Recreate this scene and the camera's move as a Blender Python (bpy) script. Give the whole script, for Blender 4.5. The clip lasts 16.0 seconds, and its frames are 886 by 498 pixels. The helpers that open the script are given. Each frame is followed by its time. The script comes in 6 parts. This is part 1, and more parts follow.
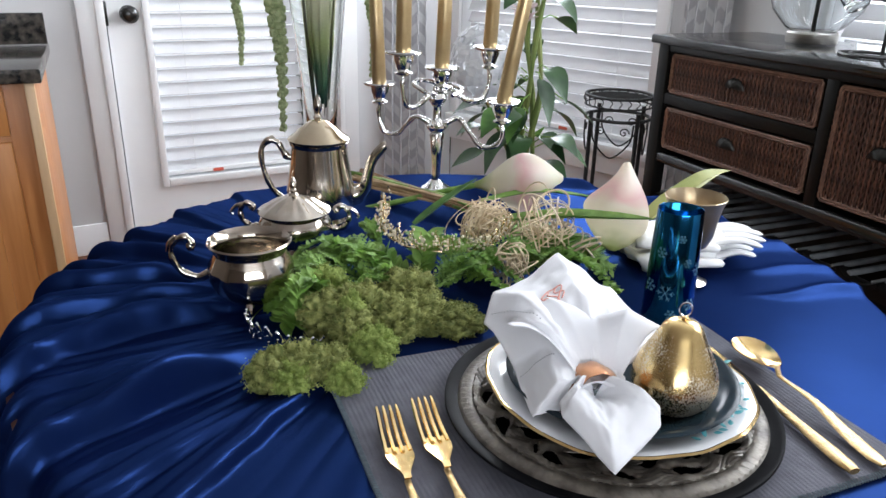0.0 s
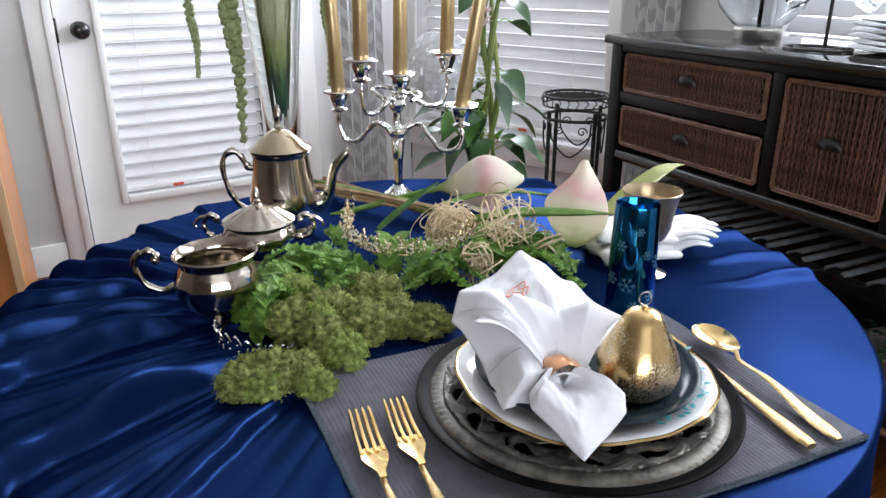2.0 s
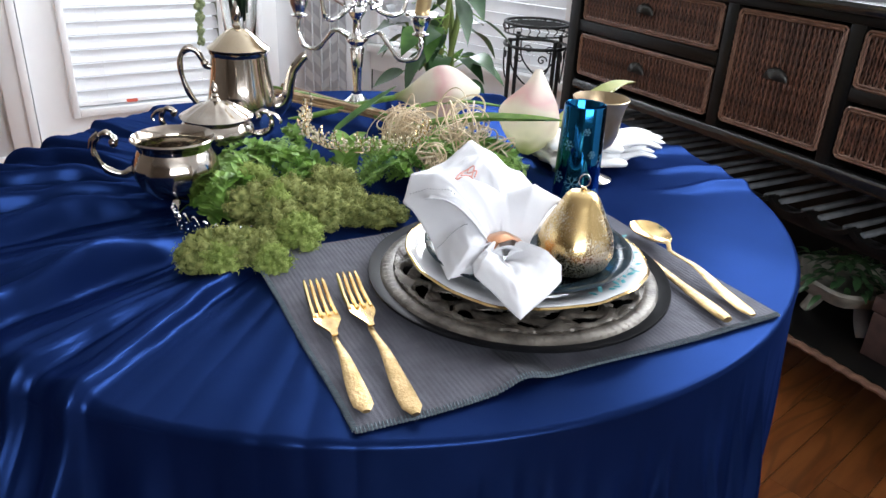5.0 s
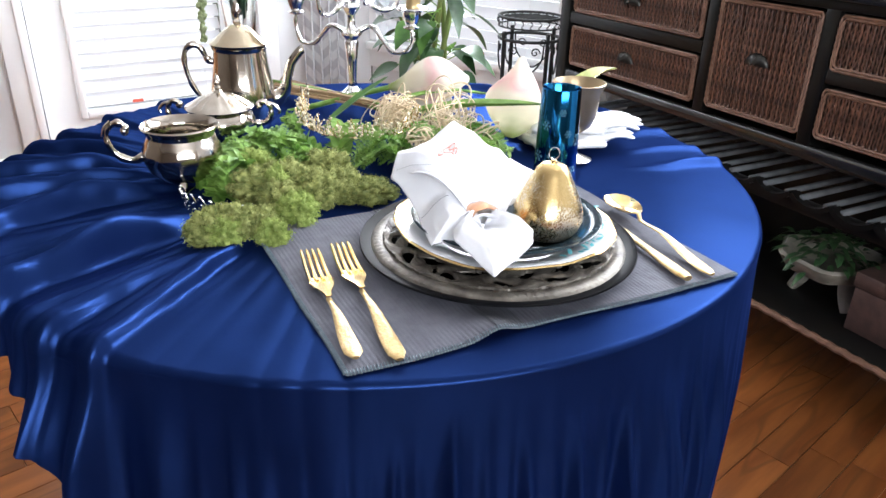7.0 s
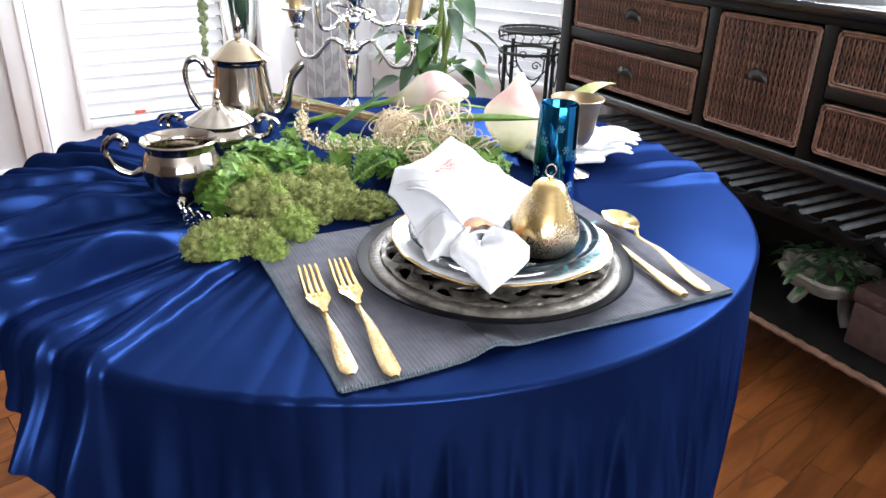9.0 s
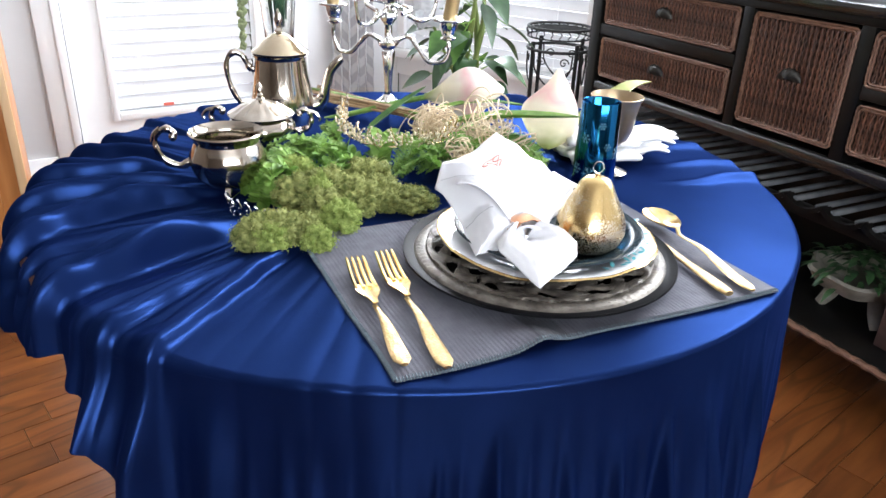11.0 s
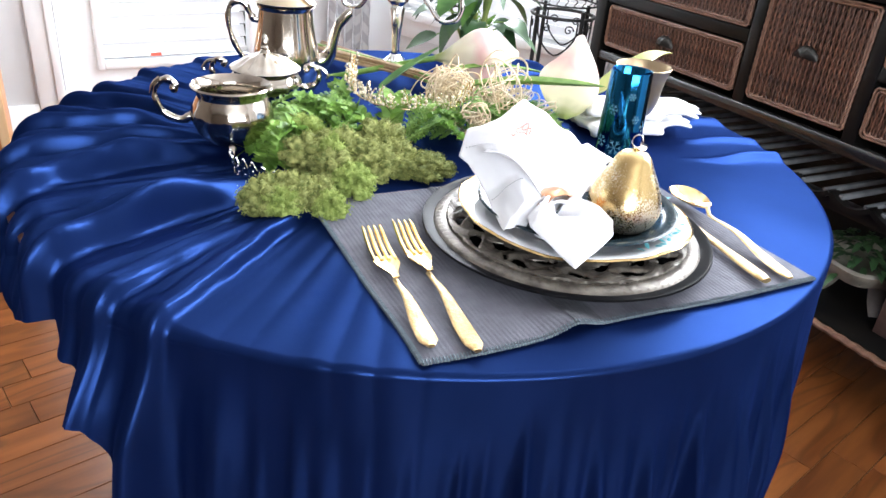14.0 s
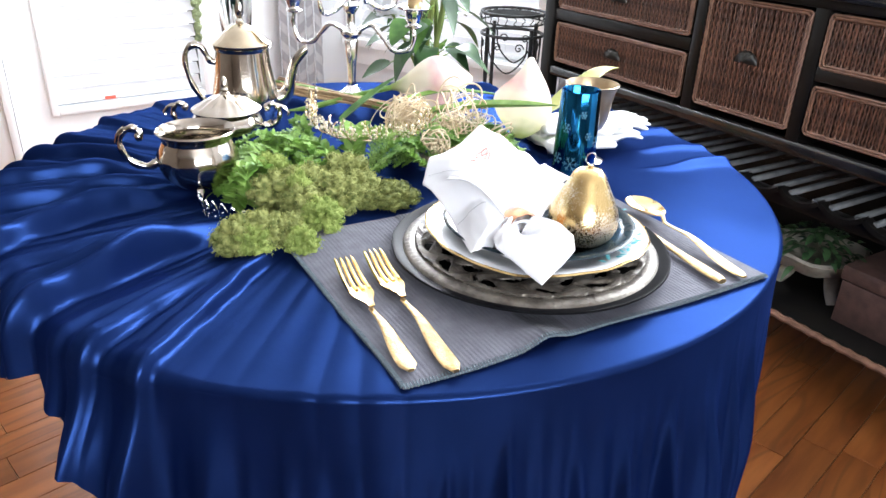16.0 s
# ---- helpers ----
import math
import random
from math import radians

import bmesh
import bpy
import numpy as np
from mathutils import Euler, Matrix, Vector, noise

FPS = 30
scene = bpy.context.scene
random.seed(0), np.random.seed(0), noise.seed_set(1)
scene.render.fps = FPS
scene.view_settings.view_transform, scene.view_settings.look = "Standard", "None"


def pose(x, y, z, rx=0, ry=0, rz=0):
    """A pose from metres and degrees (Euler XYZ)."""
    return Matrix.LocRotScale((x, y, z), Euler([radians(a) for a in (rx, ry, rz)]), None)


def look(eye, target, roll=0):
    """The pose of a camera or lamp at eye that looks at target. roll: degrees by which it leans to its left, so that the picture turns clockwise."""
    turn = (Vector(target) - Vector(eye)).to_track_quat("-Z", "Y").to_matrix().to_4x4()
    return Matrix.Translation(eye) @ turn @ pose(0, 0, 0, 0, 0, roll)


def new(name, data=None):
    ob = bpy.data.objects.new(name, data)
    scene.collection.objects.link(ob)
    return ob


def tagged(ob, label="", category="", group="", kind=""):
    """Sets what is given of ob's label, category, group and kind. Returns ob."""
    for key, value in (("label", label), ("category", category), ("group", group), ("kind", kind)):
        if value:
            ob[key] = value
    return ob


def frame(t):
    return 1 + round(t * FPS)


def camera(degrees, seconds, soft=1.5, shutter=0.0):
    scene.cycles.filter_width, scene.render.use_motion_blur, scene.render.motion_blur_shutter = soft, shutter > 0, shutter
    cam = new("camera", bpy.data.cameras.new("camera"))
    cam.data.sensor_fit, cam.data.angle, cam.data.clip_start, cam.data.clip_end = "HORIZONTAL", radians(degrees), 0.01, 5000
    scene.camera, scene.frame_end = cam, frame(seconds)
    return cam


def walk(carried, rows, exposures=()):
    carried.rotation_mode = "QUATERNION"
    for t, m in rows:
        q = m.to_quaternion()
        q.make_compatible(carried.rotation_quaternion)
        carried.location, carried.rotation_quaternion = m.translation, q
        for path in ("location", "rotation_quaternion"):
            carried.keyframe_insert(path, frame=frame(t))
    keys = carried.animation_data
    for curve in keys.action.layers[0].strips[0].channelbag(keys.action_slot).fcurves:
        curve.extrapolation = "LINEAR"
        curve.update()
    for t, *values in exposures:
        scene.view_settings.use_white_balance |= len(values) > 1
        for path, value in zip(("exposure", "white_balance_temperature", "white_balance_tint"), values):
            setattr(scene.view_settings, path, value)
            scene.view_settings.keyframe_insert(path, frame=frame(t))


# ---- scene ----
cam = camera(62.3, 16.0)
PATH = [
    (0, (0.051, 0.053, 1.166), (0.061, 1.915, 0.436), 1.3),
    (0.5, (0.059, 0.046, 1.166), (0.084, 1.907, 0.435), 0.2),
    (1, (0.066, 0.037, 1.17), (0.137, 1.899, 0.445), -0.1),
    (1.5, (0.061, 0.033, 1.17), (0.164, 1.896, 0.448), -0.3),
    (2, (0.052, 0.039, 1.167), (0.154, 1.904, 0.452), -0.2),
    (2.5, (0.058, 0.032, 1.164), (0.164, 1.893, 0.441), -0.4),
    (3, (0.059, 0.023, 1.147), (0.211, 1.867, 0.388), -0.3),
    (3.5, (0.061, 0.022, 1.138), (0.248, 1.836, 0.317), 1.6),
    (4, (0.055, 0.022, 1.129), (0.262, 1.824, 0.286), 3.1),
    (6.5, (0.064, -0.101, 1.125), (0.278, 1.689, 0.257), 2.1),
    (7, (0.072, -0.101, 1.129), (0.268, 1.692, 0.264), 1.6),
    (7.5, (0.074, -0.097, 1.135), (0.263, 1.701, 0.281), 1.1),
    (8, (0.078, -0.095, 1.136), (0.264, 1.713, 0.301), 1.0),
    (10.5, (0.066, -0.111, 1.135), (0.268, 1.689, 0.287), 3.2),
    (11, (0.041, -0.109, 1.137), (0.192, 1.695, 0.287), 2.2),
    (11.5, (0.034, -0.123, 1.127), (0.117, 1.672, 0.248), 1.5),
    (12, (0.012, -0.124, 1.13), (0.141, 1.659, 0.232), 0.7),
    (12.5, (-0.024, -0.115, 1.127), (0.229, 1.649, 0.219), 1.1),
    (13, (-0.028, -0.096, 1.125), (0.298, 1.659, 0.223), 2.6),
    (13.5, (-0.014, -0.071, 1.117), (0.304, 1.682, 0.208), 3.8),
    (14, (0.0, -0.056, 1.118), (0.206, 1.703, 0.188), 5.3),
    (14.5, (0.008, -0.063, 1.122), (0.143, 1.7, 0.187), 3.9),
    (15, (0.003, -0.081, 1.123), (0.205, 1.672, 0.182), 2.3),
    (15.5, (0.0, -0.084, 1.136), (0.268, 1.677, 0.227), 2.1),
    (16, (-0.006, -0.079, 1.138), (0.287, 1.693, 0.258), 2.2),
]
walk(cam, [(t, look(eye, target, roll)) for t, eye, target, roll in PATH],
     [(0, -0.13), (2.5, -0.13), (4, -0.1), (6.5, 0.76), (8, 0.80), (10.5, 0.76), (11.2, 0.76), (12.8, 1.06), (14, 1.08), (16, 1.10)])

# ---- light ----
world = bpy.data.worlds.new("sky")
scene.world = world
world.use_nodes = True
wn = world.node_tree
sky = wn.nodes.new("ShaderNodeTexSky")
sky.sky_type, sky.sun_disc = "NISHITA", False
sky.sun_elevation, sky.sun_rotation = radians(40), radians(200)
wn.links.new(sky.outputs[0], wn.nodes["Background"].inputs[0])
wn.nodes["Background"].inputs[1].default_value = 0.12
scene.view_settings.exposure = 0.0


def area(name, eye, target, sx, sy, watts, colour=(1, 1, 1)):
    data = bpy.data.lights.new(name, "AREA")
    data.shape, data.size, data.size_y, data.energy, data.color = "RECTANGLE", sx, sy, watts, colour
    ob = new(name, data)
    ob.matrix_world = look(eye, target)
    return ob


# ---- helpers for building ----
def nodes(m):
    m.use_nodes = True
    return m.node_tree, m.node_tree.nodes["Principled BSDF"]


def material(name, colour, rough=0.5, metal=0.0, other=None, size=20.0, bump=0.0, bump_size=None, sheen=0.0, sheen_tint=None,
             through_light=0.0, coat=0.0, vary=0.0, stretch=(1, 1, 1), rough_vary=0.0, detail=6.0, alpha=1.0, spread=(0.35, 0.65)):
    m = bpy.data.materials.new(name)
    t, b = nodes(m)
    n, l = t.nodes, t.links
    tex = n.new("ShaderNodeTexCoord")
    mp = n.new("ShaderNodeMapping")
    mp.inputs["Scale"].default_value = stretch
    l.new(tex.outputs["Object"], mp.inputs[0])
    noi = n.new("ShaderNodeTexNoise")
    noi.inputs["Scale"].default_value, noi.inputs["Detail"].default_value = size, detail
    l.new(mp.outputs[0], noi.inputs["Vector"])
    ramp = n.new("ShaderNodeValToRGB")
    ramp.color_ramp.elements[0].position, ramp.color_ramp.elements[1].position = spread
    ramp.color_ramp.elements[0].color = (*colour, 1)
    ramp.color_ramp.elements[1].color = (*(other or [min(1, c * 1.15) for c in colour]), 1)
    l.new(noi.outputs[0], ramp.inputs[0])
    out = ramp.outputs[0]
    if vary:
        info = n.new("ShaderNodeObjectInfo")
        hsv = n.new("ShaderNodeHueSaturation")
        mr = n.new("ShaderNodeMapRange")
        mr.inputs[3].default_value, mr.inputs[4].default_value = 1 - vary, 1 + vary
        l.new(info.outputs["Random"], mr.inputs[0])
        l.new(mr.outputs[0], hsv.inputs["Value"])
        l.new(out, hsv.inputs["Color"])
        out = hsv.outputs[0]
    l.new(out, b.inputs["Base Color"])
    b.inputs["Roughness"].default_value, b.inputs["Metallic"].default_value = rough, metal
    if rough_vary:
        rr = n.new("ShaderNodeMapRange")
        rr.inputs[3].default_value, rr.inputs[4].default_value = max(0, rough - rough_vary), rough + rough_vary
        l.new(noi.outputs[0], rr.inputs[0])
        l.new(rr.outputs[0], b.inputs["Roughness"])
    b.inputs["Sheen Weight"].default_value = sheen
    if sheen_tint:
        b.inputs["Sheen Tint"].default_value = (*sheen_tint, 1)
        b.inputs["Sheen Roughness"].default_value = 0.35
    b.inputs["Coat Weight"].default_value = coat
    b.inputs["Alpha"].default_value = alpha
    if bump:
        nb = n.new("ShaderNodeTexNoise")
        nb.inputs["Scale"].default_value, nb.inputs["Detail"].default_value = bump_size or size * 4, 5
        l.new(mp.outputs[0], nb.inputs["Vector"])
        bp = n.new("ShaderNodeBump")
        bp.inputs["Strength"].default_value, bp.inputs["Distance"].default_value = bump, 0.004
        l.new(nb.outputs[0], bp.inputs["Height"])
        l.new(bp.outputs[0], b.inputs["Normal"])
    if through_light:
        tr = n.new("ShaderNodeBsdfTranslucent")
        l.new(out, tr.inputs[0])
        mix = n.new("ShaderNodeMixShader")
        mix.inputs[0].default_value = through_light
        l.new(b.outputs[0], mix.inputs[1])
        l.new(tr.outputs[0], mix.inputs[2])
        l.new(mix.outputs[0], n["Material Output"].inputs[0])
    return m


def clear(name, colour=(1, 1, 1), rough=0.0, ior=1.45):
    m = bpy.data.materials.new(name)
    t, b = nodes(m)
    b.inputs["Base Color"].default_value = (*colour, 1)
    b.inputs["Transmission Weight"].default_value, b.inputs["Roughness"].default_value, b.inputs["IOR"].default_value = 1, rough, ior
    return m


def smooth(me, angle=40):
    for p in me.polygons:
        p.use_smooth = True
    me.set_sharp_from_angle(angle=radians(angle))


def part(name, bm, mat, parent=None, label="", m=None, flat=False, angle=40):
    me = bpy.data.meshes.new(name)
    bmesh.ops.recalc_face_normals(bm, faces=bm.faces)
    bm.to_mesh(me)
    bm.free()
    if not flat:
        smooth(me, angle)
    me.materials.append(mat)
    ob = new(name, me)
    if parent:
        ob.parent = parent
    if m is not None:
        ob.matrix_basis = m
    if label:
        ob["label"] = label
    return ob


def again(ob, m, parent=None):
    """Another piece on the same mesh."""
    c = ob.copy()
    scene.collection.objects.link(c)
    c.parent = parent or ob.parent
    c.matrix_basis = m
    return c


def thing(name, m, label, category, group="", kind=""):
    e = new(name)
    e.empty_display_size = 0.05
    e.matrix_basis = m
    return tagged(e, label, category, group, kind)


def box(sx, sy, sz, m=None, bevel=0.0, bm=None, seg=2):
    """A box with its base centre at the origin."""
    b = bmesh.new()
    bmesh.ops.create_cube(b, size=1)
    bmesh.ops.scale(b, vec=(sx, sy, sz), verts=b.verts)
    bmesh.ops.translate(b, vec=(0, 0, sz / 2), verts=b.verts)
    if bevel:
        bmesh.ops.bevel(b, geom=b.edges[:], offset=bevel, segments=seg, affect="EDGES", profile=0.5)
    if m is not None:
        b.transform(m)
    return merge(bm, b)


def merge(bm, b):
    if bm is None:
        return b
    me = bpy.data.meshes.new("scratch")
    b.to_mesh(me)
    b.free()
    bm.from_mesh(me)
    bpy.data.meshes.remove(me)
    return bm


def lathe(profile, n=48, m=None, bm=None, wave=None):
    """A turned form from (radius, height) pairs; wave(angle, r, z) may change the radius and the height."""
    b = bmesh.new()
    rings = []
    for r, z in profile:
        if r < 1e-5:
            rings.append([b.verts.new((0, 0, z))])
            continue
        ring = []
        for i in range(n):
            a = 2 * math.pi * i / n
            rr, zz = wave(a, r, z) if wave else (r, z)
            ring.append(b.verts.new((rr * math.cos(a), rr * math.sin(a), zz)))
        rings.append(ring)
    for p, q in zip(rings, rings[1:]):
        if len(p) == 1 and len(q) == 1:
            continue
        for i in range(n):
            j = (i + 1) % n
            if len(p) == 1:
                b.faces.new((p[0], q[j], q[i]))
            elif len(q) == 1:
                b.faces.new((p[i], p[j], q[0]))
            else:
                b.faces.new((p[i], p[j], q[j], q[i]))
    if m is not None:
        b.transform(m)
    return merge(bm, b)


def spline(points, n=8):
    """A smooth line (Catmull-Rom) through the points."""
    pts = [Vector(p) for p in points]
    pts = [2 * pts[0] - pts[1], *pts, 2 * pts[-1] - pts[-2]]
    out = []
    for a, b, c, d in zip(pts, pts[1:], pts[2:], pts[3:]):
        for i in range(n):
            t = i / n
            out.append(0.5 * (2 * b + (c - a) * t + (2 * a - 5 * b + 4 * c - d) * t * t + (3 * b - a - 3 * c + d) * t**3))
    out.append(pts[-2])
    return out


def tube(points, radius, sides=8, m=None, bm=None, flat=1.0):
    """A tube along the points; radius is a number or a function of 0..1; flat squeezes it."""
    b = bmesh.new()
    pts = [Vector(p) for p in points]
    rings, ref = [], None
    for i, p in enumerate(pts):
        d = (pts[min(i + 1, len(pts) - 1)] - pts[max(i - 1, 0)]).normalized()
        if ref is None:
            ref = d.orthogonal().normalized() if abs(d.z) > 0.9 else d.cross(Vector((0, 0, 1))).normalized()
        ref = (ref - d * ref.dot(d)).normalized()
        up = d.cross(ref)
        r = radius(i / (len(pts) - 1)) if callable(radius) else radius
        rings.append([b.verts.new(p + r * (math.cos(a) * ref + flat * math.sin(a) * up)) for a in [2 * math.pi * k / sides for k in range(sides)]])
    for p, q in zip(rings, rings[1:]):
        for k in range(sides):
            b.faces.new((p[k], p[(k + 1) % sides], q[(k + 1) % sides], q[k]))
    b.faces.new(rings[0][::-1])
    b.faces.new(rings[-1])
    if m is not None:
        b.transform(m)
    return merge(bm, b)


def ball(r, m=None, bm=None, sub=2):
    b = bmesh.new()
    bmesh.ops.create_icosphere(b, subdivisions=sub, radius=r)
    if m is not None:
        b.transform(m)
    return merge(bm, b)


def sheet(fn, nu, nv, closed=False, bm=None):
    """A surface fn(u, v), with u and v from 0 to 1."""
    b = bmesh.new()
    g = [[b.verts.new(fn(i / nu, j / nv)) for j in range(nv + 1)] for i in range(nu if closed else nu + 1)]
    for i in range(nu):
        for j in range(nv):
            k = (i + 1) % len(g)
            b.faces.new((g[i][j], g[k][j], g[k][j + 1], g[i][j + 1]))
    return merge(bm, b)


def thick(bm, d):
    bmesh.ops.recalc_face_normals(bm, faces=bm.faces)
    bmesh.ops.solidify(bm, geom=bm.faces[:] + bm.edges[:] + bm.verts[:], thickness=d)
    return bm


def hemi(a, b, t):
    t = max(0.0, min(1.0, (t - a) / (b - a)))
    return t * t * (3 - 2 * t)


# ---- materials ----
PAINT = material("wall_paint", (0.62, 0.62, 0.62), 0.7, other=(0.66, 0.66, 0.66), size=3, bump=0.05, bump_size=250)
WHITE = material("white_trim_paint", (0.8, 0.8, 0.8), 0.35, other=(0.84, 0.84, 0.83), size=5, bump=0.03, bump_size=60)
CEIL = material("ceiling_paint", (0.66, 0.66, 0.65), 0.8, size=4, bump=0.1, bump_size=200)
SLAT = material("blind_slat", (0.78, 0.78, 0.79), 0.45, other=(0.82, 0.82, 0.83), size=8, through_light=0.15)
SATIN = material("blue_satin", (0.0018, 0.0050, 0.026), 0.6, other=(0.0026, 0.0067, 0.034), size=14, bump=0.10, bump_size=55, sheen=0.07, sheen_tint=(0.10, 0.20, 0.80))
st = SATIN.node_tree
sp_ = st.nodes["Principled BSDF"]
sp_.inputs["Specular IOR Level"].default_value = 0.0
gl = st.nodes.new("ShaderNodeBsdfGlossy")
gl.inputs["Color"].default_value, gl.inputs["Roughness"].default_value = (0.05, 0.125, 0.45, 1), 0.31
mx = st.nodes.new("ShaderNodeMixShader")
mx.inputs[0].default_value = 0.115
st.links.new(sp_.outputs[0], mx.inputs[1])
st.links.new(gl.outputs[0], mx.inputs[2])
st.links.new(mx.outputs[0], st.nodes["Material Output"].inputs[0])
BLACKWOOD = material("black_painted_wood", (0.004, 0.004, 0.004), 0.34, other=(0.007, 0.006, 0.005), size=14, bump=0.02, bump_size=120, rough_vary=0.05)
BLACKWOOD.node_tree.nodes["Principled BSDF"].inputs["Specular IOR Level"].default_value = 0.2
WICKER = material("brown_wicker", (0.050, 0.018, 0.009), 0.42, other=(0.165, 0.068, 0.036), size=30, bump=0.3, bump_size=300, vary=0.25)
IRON = material("black_iron", (0.012, 0.012, 0.012), 0.45, metal=0.3, other=(0.03, 0.03, 0.03), size=60, bump=0.1)
SILVER = material("tarnished_silver", (0.43, 0.375, 0.315), 0.13, metal=1, other=(0.64, 0.585, 0.515), size=16, rough_vary=0.06, bump=0.015, bump_size=40)
PLATED = material("bright_silver_plate", (0.72, 0.71, 0.69), 0.12, metal=1, other=(0.85, 0.84, 0.82), size=20, rough_vary=0.05)
GOLD = material("gold_plate", (0.60, 0.41, 0.17), 0.2, metal=1, other=(0.74, 0.54, 0.27), size=40, rough_vary=0.05, bump=0.03, bump_size=200)
FLOORWOOD = None

# ---- the room ----
U1, U2, U3 = radians(29.5), radians(-44), radians(-67)


def wall_pose(origin, ang):
    """x along the wall, y out of the room, z up."""
    return pose(origin[0], origin[1], 0, 0, 0, math.degrees(ang))


W1 = wall_pose((-1.17, 3.019), U1)
CORNER = (0.099, 3.737)
W2 = wall_pose(CORNER, U2)
W3 = wall_pose((0.962, 2.903), U3)
HIGH = 2.5


def wall(name, m, x0, x1, holes, mat=None):
    """A wall 0.14 m thick from x0 to x1, with openings (x0, x1, z0, z1) in order along it."""
    bm, at = bmesh.new(), x0
    def block(a, b, z0, z1):
        if b - a > 1e-4 and z1 - z0 > 1e-4:
            box(b - a, 0.14, z1 - z0, pose((a + b) / 2, 0.07, z0), bm=bm)
    for a, b, z0, z1 in holes:
        block(at, a, 0, HIGH)
        block(a, b, 0, z0)
        block(a, b, z1, HIGH)
        at = b
    block(at, x1, 0, HIGH)
    return tagged(part(name, bm, mat or PAINT, m=m, flat=True), "smooth pale grey painted wall", "wall", kind="structure")


DOOR = (-0.085, 0.845, 0.0, 2.06)
WIN2 = (0.05, 1.075, 0.47, 2.1)
WIN3 = (0.62, 2.3, 0.86, 2.1)
wall("wall_door", W1, -2.6, 1.45, [DOOR])
wall("wall_window", W2, 0.0, 1.2, [WIN2])
wall("wall_sideboard", W3, 0.0, 4.6, [WIN3])
end3 = W3 @ Vector((4.6, 0, 0))
end1 = W1 @ Vector((-2.6, 0, 0))


def plain_wall(name, a, b, holes=()):
    ang = math.atan2(b[1] - a[1], b[0] - a[0])
    w = wall(name, wall_pose(a, ang), 0, math.hypot(b[0] - a[0], b[1] - a[1]), holes)
    w.data.materials[0] = TAUPE
    return tagged(w, "taupe painted plaster wall", "wall", kind="structure")


REAR = -3.2
TAUPE = material("taupe_wall_paint", (0.17, 0.14, 0.115), 0.7, other=(0.20, 0.165, 0.135), size=3, bump=0.05, bump_size=250)
plain_wall("wall_right", (end3.x, end3.y), (end3.x, REAR))
plain_wall("wall_rear", (end3.x, REAR), (end1.x, REAR), [(0.2, 3.2, 1.35, 2.3)])
plain_wall("wall_left", (end1.x, REAR), (end1.x, end1.y))
bm = box(8.6, 8.6, 0.1, pose(-0.2, 0.3, HIGH))
tagged(part("ceiling", bm, CEIL, flat=True), "flat white painted ceiling", "ceiling", kind="structure")


def glow(name, colour, power):
    m = bpy.data.materials.new(name)
    m.use_nodes = True
    t = m.node_tree
    t.nodes.remove(t.nodes["Principled BSDF"])
    em = t.nodes.new("ShaderNodeEmission")
    em.inputs[0].default_value, em.inputs[1].default_value = (*colour, 1), power
    t.links.new(em.outputs[0], t.nodes["Material Output"].inputs[0])
    return m


# daylight standing in the openings
def opening_light(name, m, hole, watts, out=0.12):
    x0, x1, z0, z1 = hole
    eye = m @ Vector(((x0 + x1) / 2, out, (z0 + z1) / 2))
    to = m @ Vector(((x0 + x1) / 2, out - 1, (z0 + z1) / 2))
    return area(name, eye, to, x1 - x0, z1 - z0, watts, (0.90, 0.96, 1.05))


GLASS1 = (0.073, 0.70, 0.28, 1.92)
opening_light("daylight_door", W1, GLASS1, 3.2, 0.13)
opening_light("daylight_window", W2, WIN2, 9, 0.13)
opening_light("daylight_sideboard", W3, WIN3, 24, 0.13)
rear = wall_pose((end3.x, REAR), math.pi)
opening_light("daylight_rear", rear, (0.2, 3.2, 1.35, 2.3), 150, 0.02)
# added fill lamps on the room side of the closed blinds' upper halves
opening_light("fill_door_upper", W1, (0.08, 0.70, 1.36, 1.9), 3, -0.03)
opening_light("fill_window_upper", W2, (0.06, 1.06, 1.36, 2.08), 60, -0.03)
opening_light("fill_sideboard_upper", W3, (0.63, 2.28, 1.40, 2.08), 45, -0.03)


def trim(name, m, pieces, label="white painted wooden casing"):
    """Flat boards (x0, x1, z0, z1, proud) on the room's side of a wall."""
    root = thing(name, m, label, "trim", kind="structure")
    for x0, x1, z0, z1, d in pieces:
        part("board", box(x1 - x0, d, z1 - z0, pose((x0 + x1) / 2, -d / 2, z0), 0.004), WHITE, root)
    return root


trim("window_rear", rear, [(x - 0.05, x + 0.05, 1.35, 2.3, 0.03) for x in (0.2, 0.95, 1.7, 2.45, 3.2)] + [(x + 0.35, x + 0.40, 1.35, 2.3, 0.02) for x in (0.2, 0.95, 1.7, 2.45)] + [(0.2, 3.2, z - 0.025, z + 0.025, 0.018) for z in (1.35, 1.67, 1.99, 2.3)])


